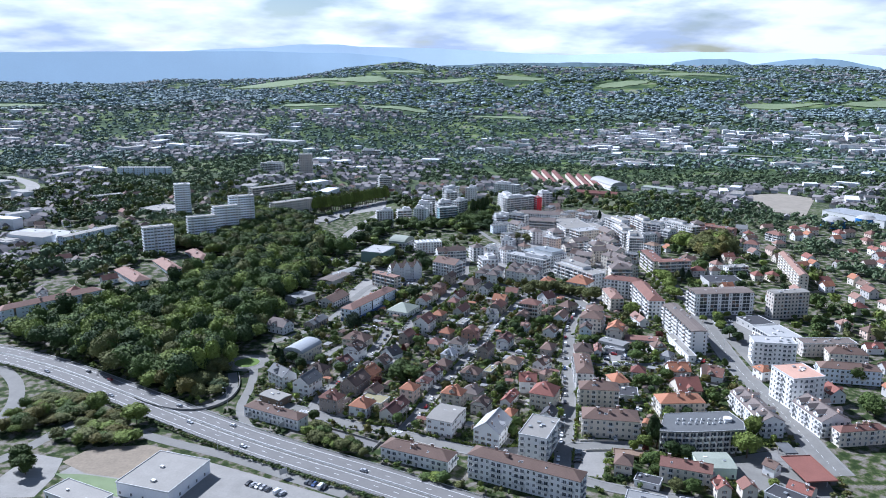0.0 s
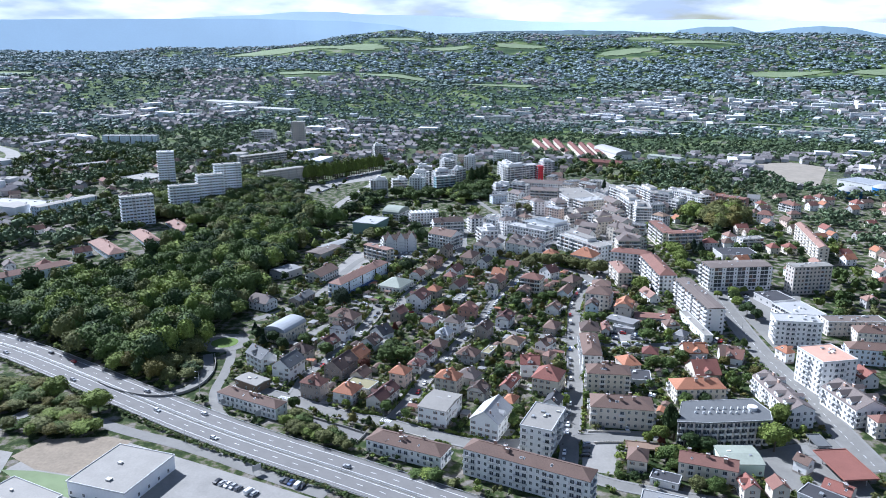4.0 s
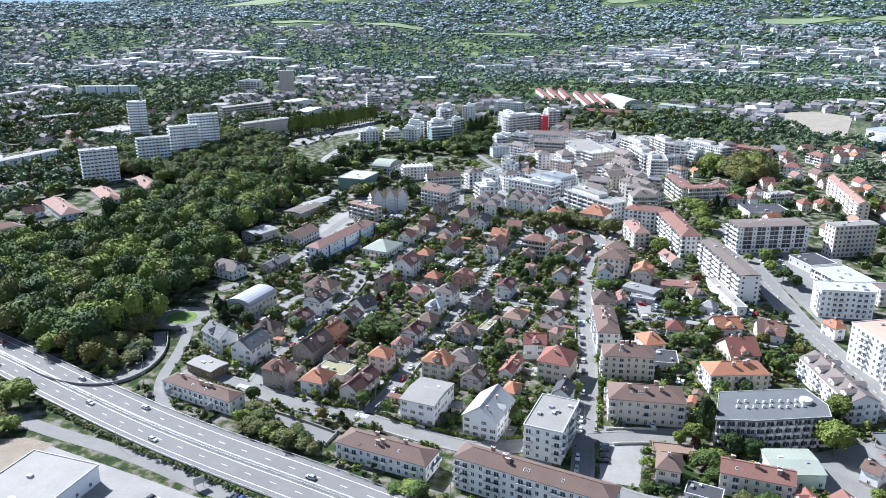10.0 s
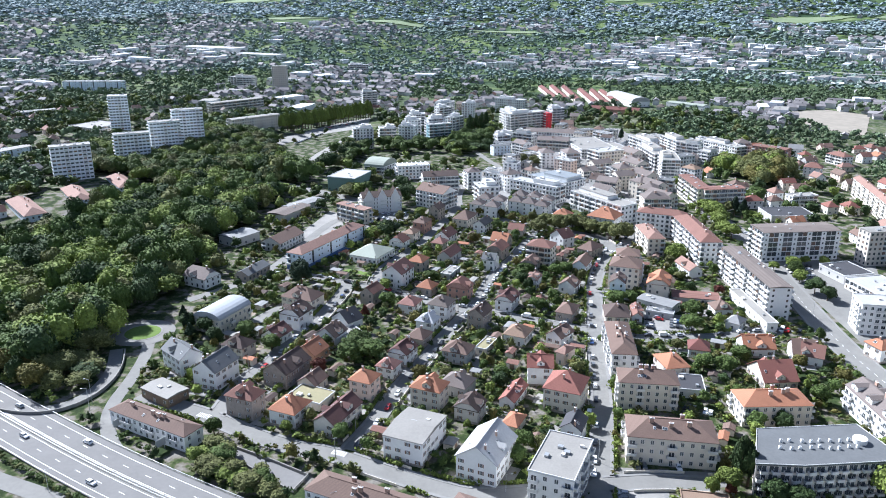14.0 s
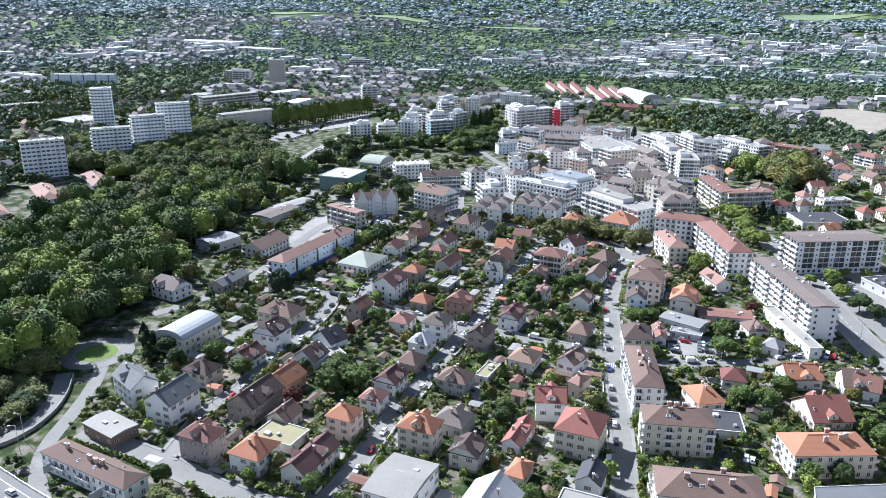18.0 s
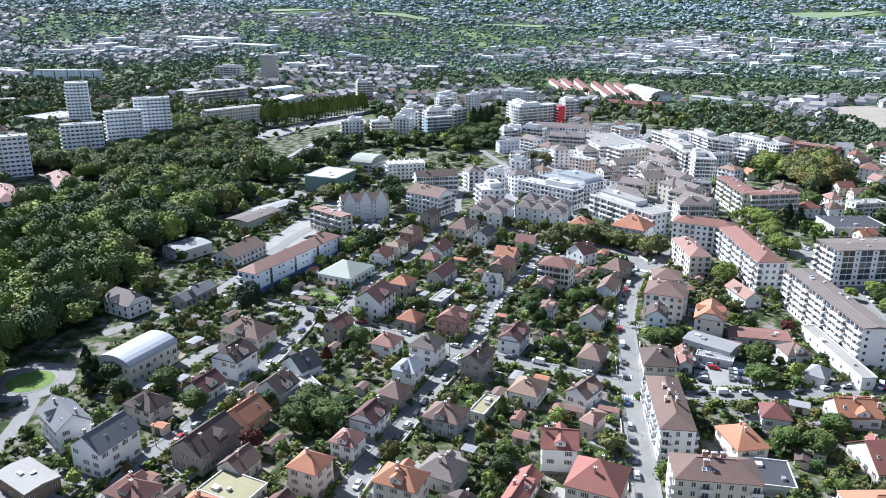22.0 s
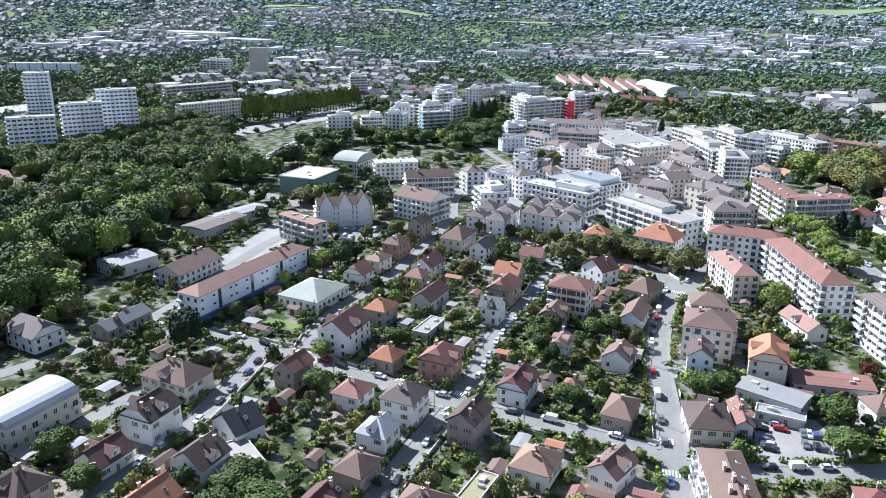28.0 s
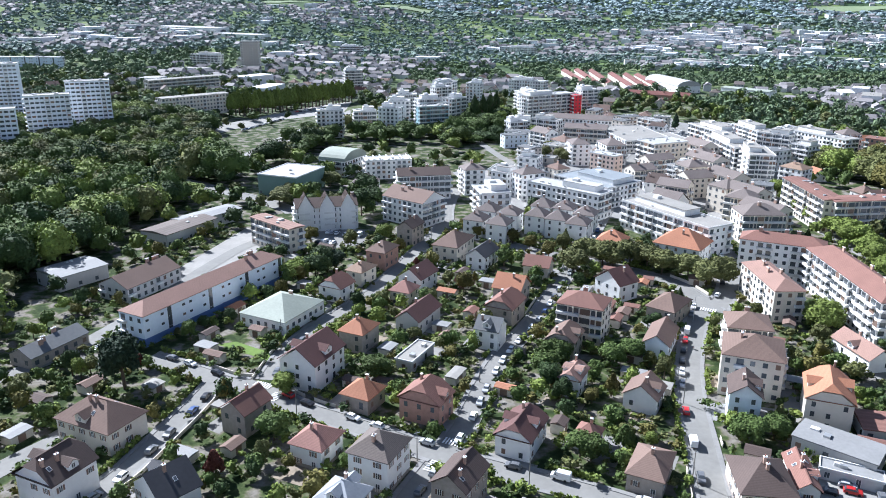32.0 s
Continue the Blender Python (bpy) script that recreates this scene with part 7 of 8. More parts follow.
tree(-59.0, 770.6, 14, 7, "round", "deep", "")
tree(-63.5, 761.2, 14, 7, "round", "deep", "")
tree(-108.8, 795.6, 9, 6, "round", "olive", "")
tree(-111.9, 785.0, 9, 6, "round", "olive", "")
tree(-93.7, 824.8, 9, 6, "round", "olive", "")
tree(-111.2, 775.3, 9, 6, "round", "olive", "")
tree(-101.5, 989.3, 13, 8, "round", "green", "")
tree(-89.1, 970.2, 13, 8, "round", "green", "")
tree(-78.3, 971.3, 13, 8, "round", "green", "")
tree(-68.2, 992.7, 13, 8, "round", "green", "")
tree(-53.2, 973.8, 13, 8, "round", "green", "")
tree(-107.1, 988.8, 13, 8, "round", "green", "")
tree(-123.4, 976.8, 13, 8, "round", "green", "")
tree(-144.0, 985.0, 13, 8, "round", "green", "")
tree(-152.8, 954.1, 13, 8, "round", "green", "")
tree(-138.3, 946.2, 13, 8, "round", "green", "")
tree(-74.6, 662.6, 9, 5, "round", "light", "")
tree(-71.6, 667.7, 9, 5, "round", "light", "")
tree(-67.0, 670.5, 9, 5, "round", "light", "")
tree(-65.6, 668.2, 10, 5.5, "round", "deep", "")
tree(-65.2, 678.3, 10, 5.5, "round", "deep", "")
tree(-44.6, 717.8, 9, 4.5, "round", "light", "")
tree(-60.0, 678.8, 8, 4.2, "round", "cedar", "")
tree(-278.9, 511.2, 17, 9, "round", "light", "")
tree(-231.0, 545.4, 20, 4.5, "poplar", "green", "")
tree(-149.0, 517.6, 11, 3.5, "cone", "cedar", "")
tree(-144.4, 510.4, 11, 3.5, "cone", "cedar", "")
tree(-232.9, 424.8, 12, 7, "round", "light", "")
tree(-202.0, 410.8, 12, 7, "round", "light", "")
tree(-239.3, 360.0, 11, 6, "round", "green", "")
tree(168.9, 821.7, 10, 5.5, "round", "light", "avenue trees")
tree(168.6, 802.9, 10, 5.5, "round", "light", "avenue trees")
tree(168.4, 781.8, 10, 5.5, "round", "light", "avenue trees")
tree(169.9, 765.4, 10, 5.5, "round", "light", "avenue trees")
tree(170.5, 746.8, 10, 5.5, "round", "light", "avenue trees")
tree(171.0, 729.3, 10, 5.5, "round", "light", "avenue trees")
tree(170.5, 702.4, 10, 5.5, "round", "light", "avenue trees")
tree(168.7, 687.4, 10, 5.5, "round", "light", "avenue trees")
tree(171.5, 678.2, 10, 5.5, "round", "light", "avenue trees")
tree(170.7, 712.9, 10, 5.5, "round", "light", "avenue trees")
tree(190.8, 736.4, 15, 6, "cone", "cedar", "")
tree(194.4, 728.2, 15, 6, "cone", "cedar", "")
tree(219.1, 775.5, 13, 8, "round", "green", "")
tree(156.7, 1039.1, 16, 5, "cone", "cedar", "")
tree(121.7, 632.4, 9, 6, "round", "light", "")
tree(124.4, 637.0, 9, 6, "round", "light", "")
tree(174.3, 713.1, 11, 6, "round", "light", "")
tree(175.0, 727.5, 11, 6, "round", "light", "")
tree(174.0, 739.0, 11, 6, "round", "light", "")
tree(66.9, 497.8, 3, 1.8, "bush", "green", "")
tree(59.2, 511.4, 3, 1.8, "bush", "green", "")
tree(199.5, 624.4, 6, 3, "round", "light", "")
tree(211.3, 625.0, 6, 3, "round", "light", "")
tree(177.2, 614.0, 6, 3, "round", "light", "")
tree(266.3, 618.4, 6, 3, "round", "light", "")
tree(259.0, 633.6, 6, 3, "round", "light", "")
tree(280.6, 625.2, 6, 3, "round", "light", "")
tree(228.5, 448.1, 11, 6, "round", "green", "")
tree(229.5, 441.6, 11, 6, "round", "green", "")
tree(241.9, 492.1, 11, 6, "round", "green", "")
tree(-145.0, 512.1, 9, 4.2, "round", "deep", "")
tree(-134.6, 508.3, 9, 4.2, "round", "deep", "")
tree(-126.0, 496.2, 9, 4.2, "round", "deep", "")
tree(-114.6, 505.4, 8, 4.5, "round", "green", "")
tree(-97.5, 491.2, 8, 4.5, "round", "green", "")
tree(-58.2, 490.1, 9, 5.5, "round", "green", "")
tree(-52.4, 487.1, 9, 5.5, "round", "green", "")
tree(-58.9, 481.6, 9, 5.5, "round", "green", "")
tree(-48.8, 485.6, 9, 5.5, "round", "green", "")
tree(-56.6, 495.5, 9, 5.5, "round", "green", "")
tree(27.3, 598.8, 8, 4.5, "round", "green", "")
tree(24.0, 589.7, 8, 4.5, "round", "green", "")
tree(44.2, 597.1, 8, 4.5, "round", "green", "")
tree(50.8, 600.7, 8, 4.5, "round", "green", "")
tree(32.4, 545.0, 7, 4, "round", "green", "")
tree(29.8, 546.3, 7, 4, "round", "green", "")
tree(-28.0, 582.6, 8, 4.6, "round", "green", "")
tree(-49.4, 547.4, 8, 4.6, "round", "green", "")
tree(-53.4, 572.5, 6, 3.6, "round", "light", "")
tree(81.7, 558.9, 7, 4, "round", "green", "")
tree(75.8, 556.3, 7, 4, "round", "green", "")
tree(73.5, 558.3, 7, 4, "round", "green", "")
tree(105.3, 522.3, 9, 5, "round", "green", "")
tree(110.7, 541.1, 9, 5, "round", "green", "")
tree(109.0, 479.0, 8, 4.5, "round", "green", "")
tree(118.9, 489.9, 8, 4.5, "round", "green", "")
tree(100.0, 480.0, 8, 4.5, "round", "green", "")
tree(-28.1, 371.2, 8, 4, "round", "olive", "")
for px_, py_ in ((51.0, 915.6), (47.6, 927.7), (54.2, 904.1), (60.3, 928.9), (36.1, 906.3), (44.0, 940.0), (40.5, 918.0)):
    tree(px_, py_, 9, 4.5, "round", "olive", "plaza trees")
tree(-233.2, 351.9, 10, 5.5, "round", "green", "")
tree(190.0, 618.0, 8, 4.2, "round", "light", "")
tree(187.5, 608.0, 8, 4.4, "round", "green", "")
tree(186.0, 596.0, 7, 4.0, "round", "light", "")
tree(187.0, 577.0, 9, 5.2, "round", "deep", "")
tree(189.5, 567.0, 8, 4.6, "round", "deep", "")
tree(84.0, 372.6, 9, 5, "round", "green", "")
tree(88.5, 375.0, 8, 4.5, "round", "light", "")
tree(86.5, 367.0, 7, 4.0, "round", "green", "")
tree(92.0, 351.5, 7, 3.6, "round", "olive", "")
tree(98.5, 349.5, 8, 4.0, "round", "green", "")
tree(98.0, 385.5, 9, 4.5, "round", "deep", "")
tree(104.5, 384.5, 8, 4.2, "round", "deep", "")
tree(84.5, 392.0, 9, 4.5, "round", "light", "")
tree(141.5, 360.0, 4, 2.6, "bush", "light", "")
tree(60.5, 361.5, 3.5, 2.4, "bush", "green", "")
tree(67.0, 360.5, 3.5, 2.4, "bush", "deep", "")
tree(-140.0, 502.0, 9, 4.0, "cone", "cedar", "")
tree(-137.0, 424.5, 6, 3.4, "round", "olive", "")
tree(14.0, 406.0, 7, 3.5, "round", "green", "")


# ---- gardens ----
def gardens():
    """Garden trees as things; shrubs, hedges and their like as one mass."""
    rng = random.Random(77)
    spots, n, mid = [], 0, []
    for _ in range(19000):
        x, y = rng.uniform(-150, 175), rng.uniform(348, 735)
        if y < 395 and x < 50 or x < -100 and y < 440 or x < -60 and y < 400 or x > 120 and y > 560 and rng.random() < 0.6:
            continue
        if built(x, y, 0.9) or on_road(x, y, 1.6):
            continue
        if any(inside(x, y, p) for p in YARDS):
            continue
        if (x - ISLAND[0]) ** 2 + (y - ISLAND[1]) ** 2 < 400:
            continue
        if n < 150 and rng.random() < 0.05 and not built(x, y, 2.2) and not on_road(x, y, 3.0):
            h = rng.uniform(4.0, 8.5)
            tree(x, y, h, h * rng.uniform(0.30, 0.48), rng.choice(("round", "round", "round", "round", "cone")), rng.choice(("green", "green", "light", "olive", "deep", "autumn", "green", "light", "deep", "olive", "red")), "garden trees")
            n += 1
        elif rng.random() < 0.05 and len(mid) < 400 and not built(x, y, 2.0) and not on_road(x, y, 2.6):
            h = rng.uniform(3.2, 7.5)
            mid.append((x, y, h, h * rng.uniform(0.34, 0.5), rng.choice((0, 0, 1, 2, 2, 3, 4))))
        elif len(spots) < 4500 and noise.noise(Vector((x / 9, y / 9, 2))) > -0.28:
            h = rng.uniform(1.0, 3.6)
            spots.append((x, y, h, h * rng.uniform(0.45, 0.75), rng.choice((0, 0, 1, 2, 2, 2, 3, 3, 4))))
    grove("garden_shrubs", "green shrubs and small bushes filling the house gardens", spots, ["leaf_green", "leaf_deep", "leaf_light", "leaf_olive", "leaf_autumn"], n=44, leaf=0.17)
    grove("garden_trees", "small green garden trees between the houses", mid, ["leaf_green", "leaf_deep", "leaf_light", "leaf_olive", "leaf_autumn"], n=240, leaf=0.085)
    # the same in the centre and behind
    spots = []
    for _ in range(5000):
        x, y = rng.uniform(-260, 330), rng.uniform(560, 1260)
        if y < 735 and -150 < x < 170 or inside(x, y, CAR_PARK) or built(x, y, 3.0) or on_road(x, y, 3.5) or any(inside(x, y, p) for p in YARDS):
            continue
        if noise.noise(Vector((x / 40, y / 40, 7))) < (0.0 if -70 < x < 190 and y < 1000 else -0.25):
            continue
        h = rng.uniform(4, 13)
        spots.append((x, y, h, h * rng.uniform(0.36, 0.55), rng.choice((0, 0, 1, 2, 3))))
        if len(spots) > 1050:
            break
    grove("town_trees", "green trees between the apartment blocks", spots, ["leaf_green", "leaf_deep", "leaf_light", "leaf_olive"], n=110, leaf=0.12)


def slope_trees():
    rng = random.Random(78)
    spots = []
    for _ in range(6000):
        x, y = rng.uniform(-680, -180), rng.uniform(560, 1250)
        if built(x, y, 6.5) or built(x + 6, y + 14, 3) or on_road(x, y, 4) or any(inside(x, y, p) for p in (WOOD, WOOD2, WOOD3)):
            continue
        if inside(x, y, CAR_PARK) and rng.random() < 0.72:
            continue
        if noise.noise(Vector((x / 60, y / 60, 3))) < -0.12:
            continue
        h = rng.uniform(6, 12.5)
        spots.append((x, y, h, h * rng.uniform(0.38, 0.56), rng.choice((0, 0, 1, 2, 3))))
        if len(spots) > 1500:
            break
    grove("slope_trees", "green trees round the houses and blocks on the slope", spots, ["leaf_green", "leaf_deep", "leaf_light", "leaf_olive"], n=110, leaf=0.12)


def hedges():
    """Clipped hedges and low walls along the streets, broken at the gates."""
    rng = random.Random(5)
    V, F = [], []
    walls = Build()
    base = 0
    for line, w, walks in ROADS:
        if not walks:
            continue
        s = sides(line)
        for side in (-1, 1):
            mode = rng.choice("hhwn")
            for k, ((p, n), (q, m)) in enumerate(zip(s, s[1:])):
                if rng.random() < 0.22:
                    mode = rng.choice("hhhwwn")
                if mode == "n" or rng.random() < 0.10:
                    continue
                o = side * (w / 2 + 1.9)
                a, c = p + n * o, q + m * o
                mid = (a + c) / 2
                if not (380 < mid.y < 735 and -150 < mid.x < 160) or built(mid.x, mid.y, 0.6) or on_road(mid.x, mid.y, 1.5, line):
                    continue
                if mode == "w":
                    d = c - a
                    walls.box((mid.x, mid.y, 0.55), (d.length, 0.22, 1.1), "wall_cream", math.atan2(d.y, d.x))
                else:
                    count = 46
                    r = np.random.default_rng(k + int(abs(o) * 10))
                    t = r.random(count)[:, None]
                    P = np.array(a)[None, :] * (1 - t) + np.array(c)[None, :] * t + np.stack([r.normal(0, 0.32, count), r.normal(0, 0.32, count), r.uniform(0.2, 1.7, count)], 1)
                    N = r.normal(size=(count, 3)) + np.array([0, 0, 0.4]); N /= np.linalg.norm(N, axis=1)[:, None]
                    A = np.cross(N, r.normal(size=(count, 3))); A /= np.linalg.norm(A, axis=1)[:, None]
                    B = np.cross(N, A)
                    z = 0.34
                    V.append(np.stack([P - A * z - B * z, P + A * z - B * z, P + A * z + B * z, P - A * z + B * z], 1).reshape(-1, 3))
                    F.append(np.arange(4 * count).reshape(count, 4) + base)
                    base += 4 * count
    sheet("hedges", np.concatenate(V), np.concatenate(F), ["leaf_light"], None, "clipped green hedges along the street fronts", "hedge", "stuff")
    tagged(new("garden_wall", walls.mesh("garden_wall")), "low cream rendered garden walls along the streets", "wall", "", "structure")


def shed(x, y, ang, l, w, h, tile, label):
    """A garden shed or garage: walls, a shallow gabled roof, a door."""
    root = thing("shed", label, "shed", pose(x, y, gz(x, y), 0, 0, ang), "garden sheds")
    FOOT.append((x, y, ang, l, w))
    b, mat = Build(), ("tile_" if tile in TILE else "sheet_") + tile
    b.box((0, 0, h / 2 - 0.1), (l - 0.5, w - 0.5, h), "wall_cream")
    part("wall", b, root)
    rb, _ = roof_build("gable" if tile in TILE else "low", l, w, h, mat, 0.4)
    part("roof", rb, root)
    d = Build()
    d.box((0, -w / 2 + 0.24, h * 0.42), (min(2.2, l * 0.5), 0.08, h * 0.8), "shutter")
    part("door", d, root)


def sheds():
    rng = random.Random(404)
    n = 0
    names = dict(redbrown="red-brown tiled", brown="brown tiled", orange="orange tiled", grey="grey sheet", gravel="pale flat", dark="dark brown tiled")
    for _ in range(2500):
        x, y = rng.uniform(-125, 120), rng.uniform(410, 720)
        l, w = rng.uniform(4.5, 8.0), rng.uniform(3.5, 5.0)
        if built(x, y, 3.2) or on_road(x, y, 4.0) or any(inside(x, y, p) for p in YARDS):
            continue
        tile = rng.choice(tuple(names))
        shed(x, y, -21.5 + rng.choice((0, 90)), l, w, rng.uniform(2.4, 3.0), tile, "small cream garden shed with a " + names[tile] + " roof")
        n += 1
        if n >= 85:
            break


def plots():
    """Drives, terraces and gravelled plots beside the houses."""
    rng = random.Random(61)
    b = Build()
    z = 0.02
    for x, y, a, l, w in list(FOOT):
        if not (-150 < x < 175 and 380 < y < 725) or max(l, w) > 26:
            continue
        for _ in range(rng.choice((1, 2, 2))):
            side = rng.choice((-1, 1))
            ra = radians(a + rng.choice((0, 90)))
            dl, dw = rng.uniform(7, 14), rng.uniform(3.2, 7)
            o = (l if abs(math.cos(ra - radians(a))) > 0.5 else w) / 2 + dw / 2 - 0.6
            cx, cy = x + math.cos(ra) * o * side, y + math.sin(ra) * o * side
            if on_road(cx, cy, 1.0) or built(cx, cy, -1.5):
                continue
            ca, sa = math.cos(ra), math.sin(ra)
            b.face([(cx + ca * u - sa * v, cy + sa * u + ca * v, z) for u, v in ((-dw / 2, -dl / 2), (dw / 2, -dl / 2), (dw / 2, dl / 2), (-dw / 2, dl / 2))], rng.choice(("paving", "concrete", "asphalt", "paving", "soil")))
            z += 0.0004
    tagged(new("garden_paving", b.mesh("garden_paving")), "grey paved drives and gravel plots beside the houses", "paving", "", "structure")


def motorway_scrub():
    """Clipped hedge along the near edge of the motorway, loose bushes along the far edge."""
    rng = random.Random(19)
    spots = []
    for p, n in sides(resample(MOTORWAY, 2.2)):
        c = p + n * (11.0 + rng.uniform(-0.8, 0.8))
        if abs(c.x) < 420 and not built(c.x, c.y, 1.0):
            spots.append((c.x, c.y, rng.uniform(1.5, 2.8), rng.uniform(1.2, 1.8), rng.choice((0, 0, 1, 3))))
        c = p - n * (20.0 + rng.uniform(-1.5, 3.5))
        if rng.random() < 0.7 and not built(c.x, c.y, 1.5) and not on_road(c.x, c.y, 1.0) and noise.noise(Vector((c.x / 20, c.y / 20, 5))) > -0.2:
            spots.append((c.x, c.y, rng.uniform(1.5, 5.5), rng.uniform(1.3, 2.6), rng.choice((0, 1, 2, 3))))
    grove("motorway_scrub", "green hedge and bushes along the motorway edges", spots, ["leaf_green", "leaf_deep", "leaf_light", "leaf_olive"], n=60, leaf=0.14)


motorway_scrub()
plots()
sheds()
gardens()
slope_trees()
hedges()


# ---- vehicles ----
def car_model(color, label, van=False):
    root = thing("car" if not van else "van", label, "car" if not van else "van", None, "parked and passing vehicles")
    b = Build()
    if van:
        prof = [(-2.5, .35), (-2.5, 2.1), (-2.3, 2.25), (0.9, 2.25), (1.8, 1.25), (2.45, 1.05), (2.5, .35)]
    else:
        prof = [(-2.1, .32), (-2.12, .72), (-2.0, .98), (-1.55, 1.40), (-0.9, 1.50), (0.3, 1.47), (1.05, 1.0), (1.95, .82), (2.12, .62), (2.12, .32)]
    n = len(prof)

    def half(z):
        return 0.88 if z < 1.02 else 0.88 - 0.28 * (z - 1.02) / 0.5 if not van else 0.98 - 0.05 * z
    pts = [(x, -half(z), z) for x, z in prof] + [(x, half(z), z) for x, z in prof]
    b.solid(pts, [(i + 1, i, n + i, n + i + 1) for i in range(n - 1)] + [(0, n - 1, 2 * n - 1, n)] + [tuple(range(n)), tuple(range(2 * n - 1, n - 1, -1))], "car_" + color)
    part("body", b, root)
    g = Build()
    if van:
        c = [(0.95, 2.15), (1.72, 1.32)]
    else:
        c = [(-1.93, 1.06), (-1.50, 1.43), (0.34, 1.40), (0.98, 1.06)]
    for sy in (-1, 1):
        if van:
            g.face([(0.2, sy * 0.9, 1.35), (1.5, sy * 0.92, 1.35), (1.0, sy * 0.88, 2.0), (0.2, sy * 0.88, 2.0)], "pane")
        else:
            g.face([(x, sy * (half(z) + 0.012), z) for x, z in c], "pane")
    if not van:
        for (x0, z0), (x1, z1), e in ((c[0], c[1], -1), (c[3], c[2], 1)):
            g.face([(x0 + e * .02, -half(z0) * .9, z0 + .03), (x0 + e * .02, half(z0) * .9, z0 + .03), (x1 + e * .04, half(z1) * .9, z1 + .02), (x1 + e * .04, -half(z1) * .9, z1 + .02)], "pane")
    else:
        g.face([(1.0, -0.85, 2.16), (1.0, 0.85, 2.16), (1.76, 0.88, 1.34), (1.76, -0.88, 1.34)], "pane")
    part("glazing", g, root, "dark tinted glazing")
    if "wheel" not in SHARED:
        w = Build()
        w.tube((0, -0.11, 0), (0, 0.11, 0), 0.33, 0.33, "tyre", 10)
        SHARED["wheel"] = w.mesh("wheel")
    for sx in (-1.32, 1.32):
        for sy in (-0.80, 0.80):
            part("wheel", SHARED["wheel"], root, m=pose(sx, sy, 0.33))
    return root


MODELS = []


def cars():
    rng = random.Random(9)
    for color, label in (("white", "white hatchback car"), ("silver", "silver-grey hatchback car"), ("grey", "dark grey hatchback car"), ("black", "black hatchback car"), ("red", "bright red hatchback car"), ("blue", "dark blue hatchback car")):
        MODELS.append(car_model(color, label + " on the asphalt"))
    MODELS.append(car_model("white", "white delivery van on the asphalt", True))
    used = set()
    picks = (0, 0, 0, 0, 1, 1, 1, 2, 2, 2, 3, 3, 3, 3, 4, 5, 0, 6, 1, 2)

    def put(x, y, z, ang):
        k = rng.choice(picks)
        if k not in used:
            used.add(k)
            MODELS[k].matrix_basis = pose(x, y, z, 0, 0, ang)
        else:
            copy_thing(MODELS[k], pose(x, y, z, 0, 0, ang))

    # along the kerbs
    total = 0
    for line, w, walks in ROADS:
        if not walks:
            continue
        s = sides(line)
        for side in (-1, 1):
            if w < 8 and (side < 0) == (w < 6):
                continue
            run = 0
            for (p, n), (q, m) in zip(s, s[1:]):
                run += 4.0
                if run < 6.5 or rng.random() < 0.42:
                    continue
                c = p + n * side * (w / 2 - 1.05)
                if on_road(c.x, c.y, 2.5, line) or built(c.x, c.y, 0.5) or not (370 < c.y < 760) or total > 105:
                    continue
                d = q - p
                put(c.x, c.y, 0.32 - 0.05, math.degrees(math.atan2(d.y, d.x)) + rng.choice((0, 180)))
                total += 1
                run = 0
    # on the motorway
    line = resample(MOTORWAY, 6.0)
    s = sides(line)
    for k in range(12, len(s) - 20, 4):
        p, n = s[k]
        d = s[k + 1][0] - p
        o = rng.choice((-11.9, -8.0, -1.0, 2.9))
        if rng.random() < 0.62:
            c = p + n * o
            put(c.x, c.y, 0.33, math.degrees(math.atan2(d.y, d.x)) + (180 if o < -4 else 0))
    # car parks
    for x0, y0, x1, y1, count, face in ROWS:
        for i in range(count):
            if rng.random() < 0.7:
                t = (i + 0.5) / count
                put(x0 + (x1 - x0) * t, y0 + (y1 - y0) * t, 0.05, face + rng.choice((0, 180)))


ROWS = [(87.0, 537.0, 85.6, 522.1, 7, -20), (97.6, 534.2, 108.3, 532.6, 7, 80), (96.1, 528.4, 106.3, 525.7, 7, 80), (91.9, 542.2, 92.7, 535.1, 3, -20), (49.4, 390.1, 46.6, 374.3, 6, 0), (-78.3, 714.8, -67.9, 712.5, 6, 60), (-75.7, 730.0, -57.3, 724.9, 8, 80), (-89.6, 351.1, -78.3, 345.3, 6, 70), (-118.8, 348.7, -97.1, 339.1, 8, 60), (188.7, 623.9, 186.4, 596.7, 5, 0)] + [(201.4, 624.5, 194.8, 597.1, 8, 0), (197.0, 560.0, 194.0, 538.0, 6, 10), (177.1, 432.7, 178.2, 423.5, 0, 0), (43.2, 448.3, 44.4, 437.6, 4, 80), (82.6, 447.7, 94.0, 442.8, 6, 70), (55.8, 405.2, 72.6, 404.8, 7, 90), (-209.6, 1011.4, -191.7, 1076.2, 14, 40), (-192.2, 1119.9, -154.9, 1173.0, 16, 40), (146.8, 525.2, 159.8, 525.0, 9, 60), (173.6, 702.7, 186.7, 688.7, 10, 50)]
cars()


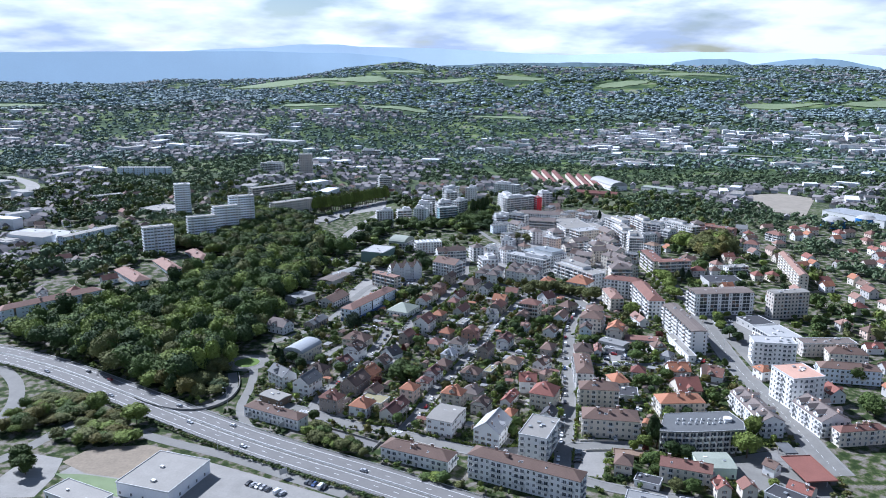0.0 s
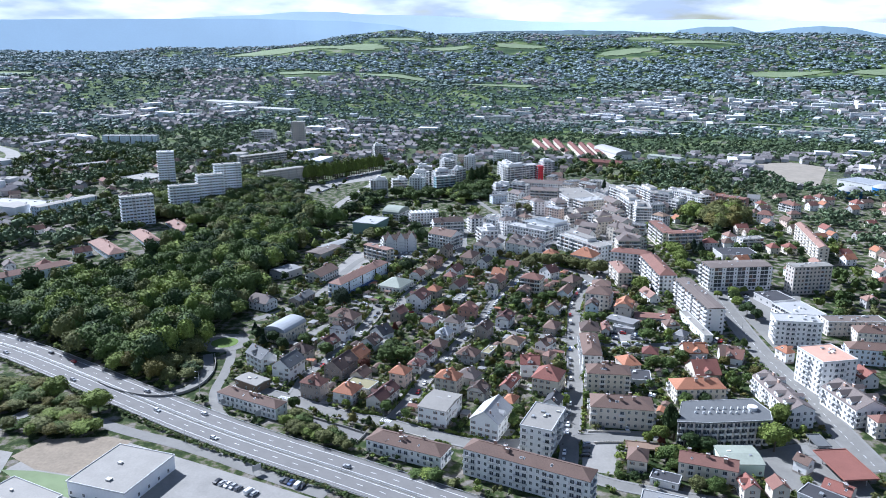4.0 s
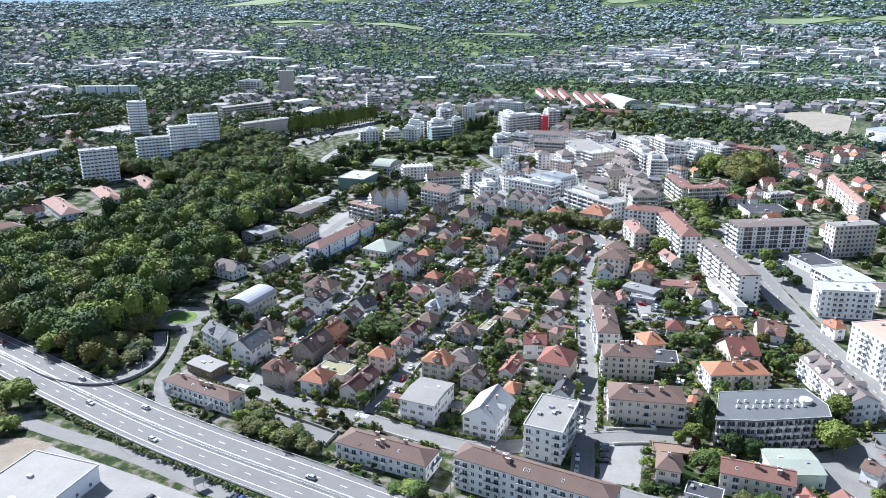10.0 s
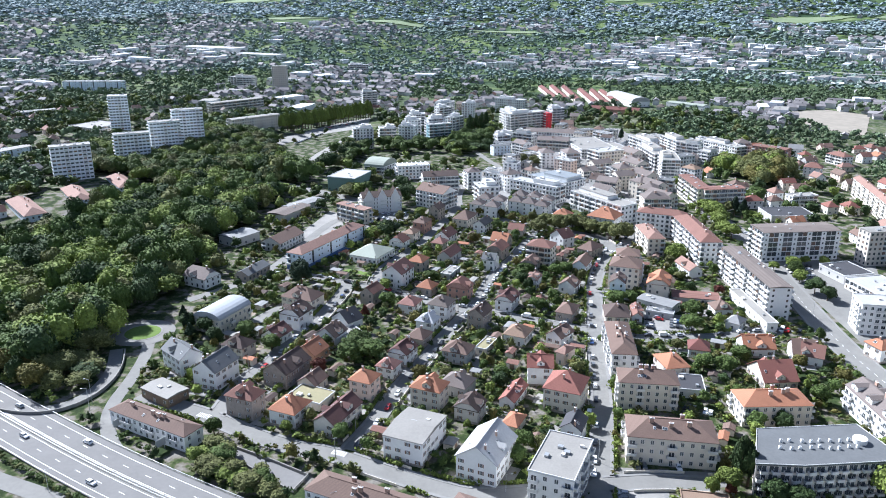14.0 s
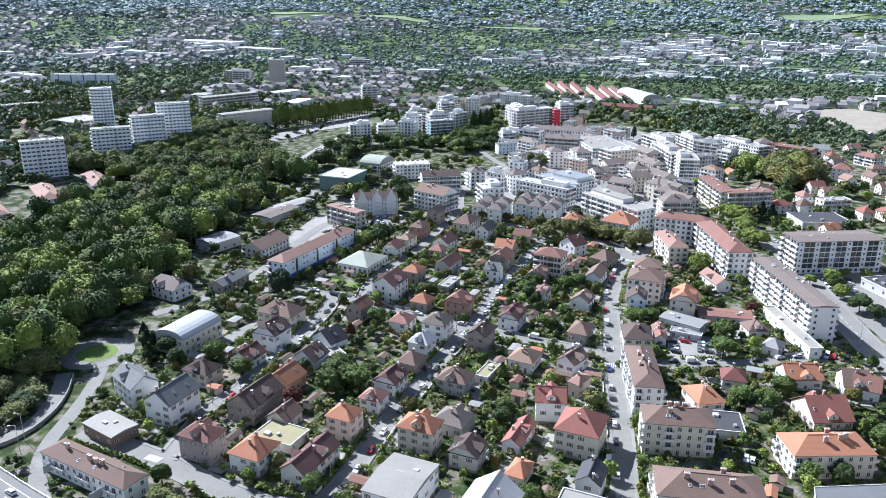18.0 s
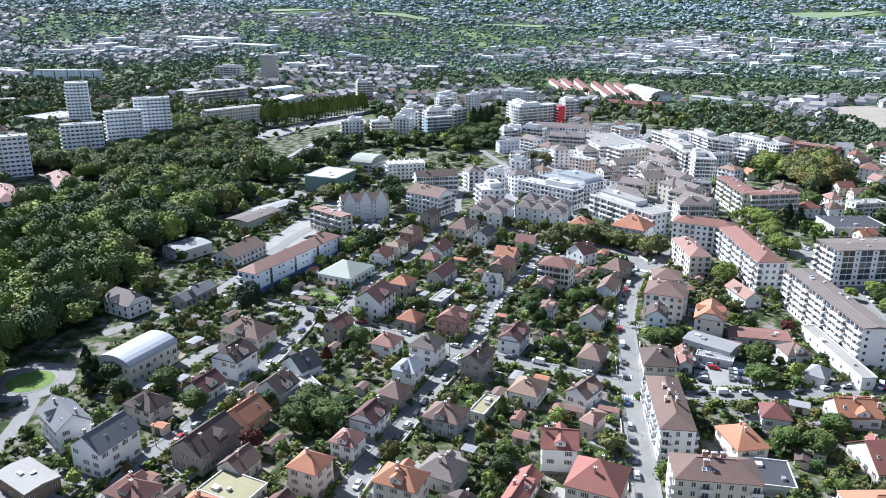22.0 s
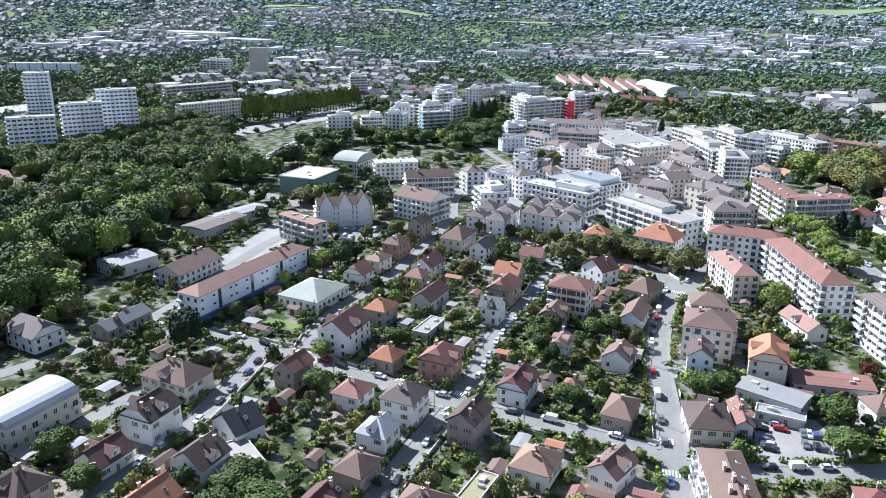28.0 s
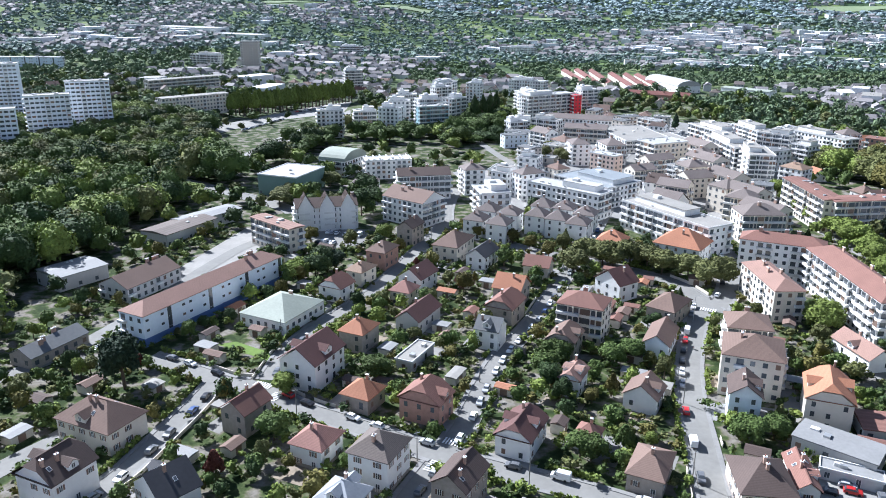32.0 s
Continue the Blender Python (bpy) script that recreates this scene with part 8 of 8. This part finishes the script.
# ---- street furniture ----
def street_lamp(x, y, ang, h=9.0):
    if "lamp" not in SHARED:
        p, a, l = Build(), Build(), Build()
        p.tube((0, 0, 0), (0, 0, 1), 0.012, 0.007, "rail", 8)
        SHARED["lamp"] = p.mesh("pole")
        a.tube((0, 0, 0), (1.6, 0, 0.25), 0.05, 0.04, "rail", 6)
        SHARED["lamp_arm"] = a.mesh("arm")
        l.box((1.9, 0, 0.24), (0.8, 0.28, 0.14), "rail")
        SHARED["lamp_head"] = l.mesh("lantern")
    root = thing("street_lamp", "grey steel street lamp with a bent arm", "street lamp", pose(x, y, gz(x, y), 0, 0, ang), "street lamps")
    part("pole", SHARED["lamp"], root, m=Matrix.Diagonal((h, h, h, 1)))
    part("arm", SHARED["lamp_arm"], root, m=pose(0, 0, h - 0.1))
    part("lantern", SHARED["lamp_head"], root, m=pose(0, 0, h - 0.1))


def utility_pole(x, y, h=8.5):
    root = thing("utility_pole", "grey concrete utility pole with a crossarm", "pole", pose(x, y, 0, 0, 0, 30), "utility poles")
    b = Build()
    b.tube((0, 0, 0), (0, 0, h), 0.16, 0.10, "concrete", 8)
    part("shaft", b, root)
    c = Build()
    c.box((0, 0, h - 0.5), (1.6, 0.1, 0.1), "rail")
    part("crossarm", c, root)


def billboard(x, y, ang):
    root = thing("billboard", "roadside billboard on steel posts seen from behind", "billboard", pose(x, y, 0, 0, 0, ang), "billboards")
    for sx in (-1.5, 1.5):
        p = Build()
        p.tube((sx, 0, 0), (sx, 0, 4.2), 0.09, 0.09, "rail", 8)
        part("post", p, root)
    b = Build()
    b.box((0, 0.1, 3.4), (4.2, 0.14, 3.0), "wall_grey")
    part("board", b, root)


for p in [(-155.4, 432.0, 200, 11), (-144.0, 380.6, 20, 9), (-46.4, 374.2, 20, 8), (-10.4, 354.2, 20, 8), (43.6, 407.3, 90, 8), (10.0, 388.5, 0, 7), (172.3, 542.9, 90, 10), (102.0, 524.3, 0, 9), (112.8, 452.6, 0, 9), (-158.1, 439.3, 180, 11), (42.1, 701.3, 0, 8), (78.5, 635.3, 0, 10), (257.2, 816.8, 0, 9)]:
    street_lamp(*p)
for p in [(16.5, 532.1), (-11.1, 541.5), (-46.6, 560.2), (62.1, 576.0), (3.4, 583.8), (-63.5, 606.3), (-22.8, 716.5), (-101.6, 469.1), (-95.2, 493.3), (-46.4, 422.4), (48.9, 492.2), (-51.1, 405.7), (55.9, 538.3)]:
    utility_pole(*p)
for p in [(-137.9, 420.1, 60), (-115.9, 406.9, 60), (-101.9, 355.4, 40)]:
    billboard(*p)
for p in [(-61.0, 576.4, -20, 6, 7), (-55.5, 569.7, 70, 5, 6), (-2.4, 550.1, -20, 6, 7), (55.0, 511.3, -8, 6, 7), (56.5, 527.3, -8, 6, 7), (-7.0, 539.1, 65, 5, 6), (86.6, 646.5, -25, 6, 7), (-108.8, 431.6, -20, 6, 7), (-50.2, 408.1, -20, 6, 6), (-123.7, 595.9, 60, 6, 7)]:
    crossing(*p)
scatter_far()
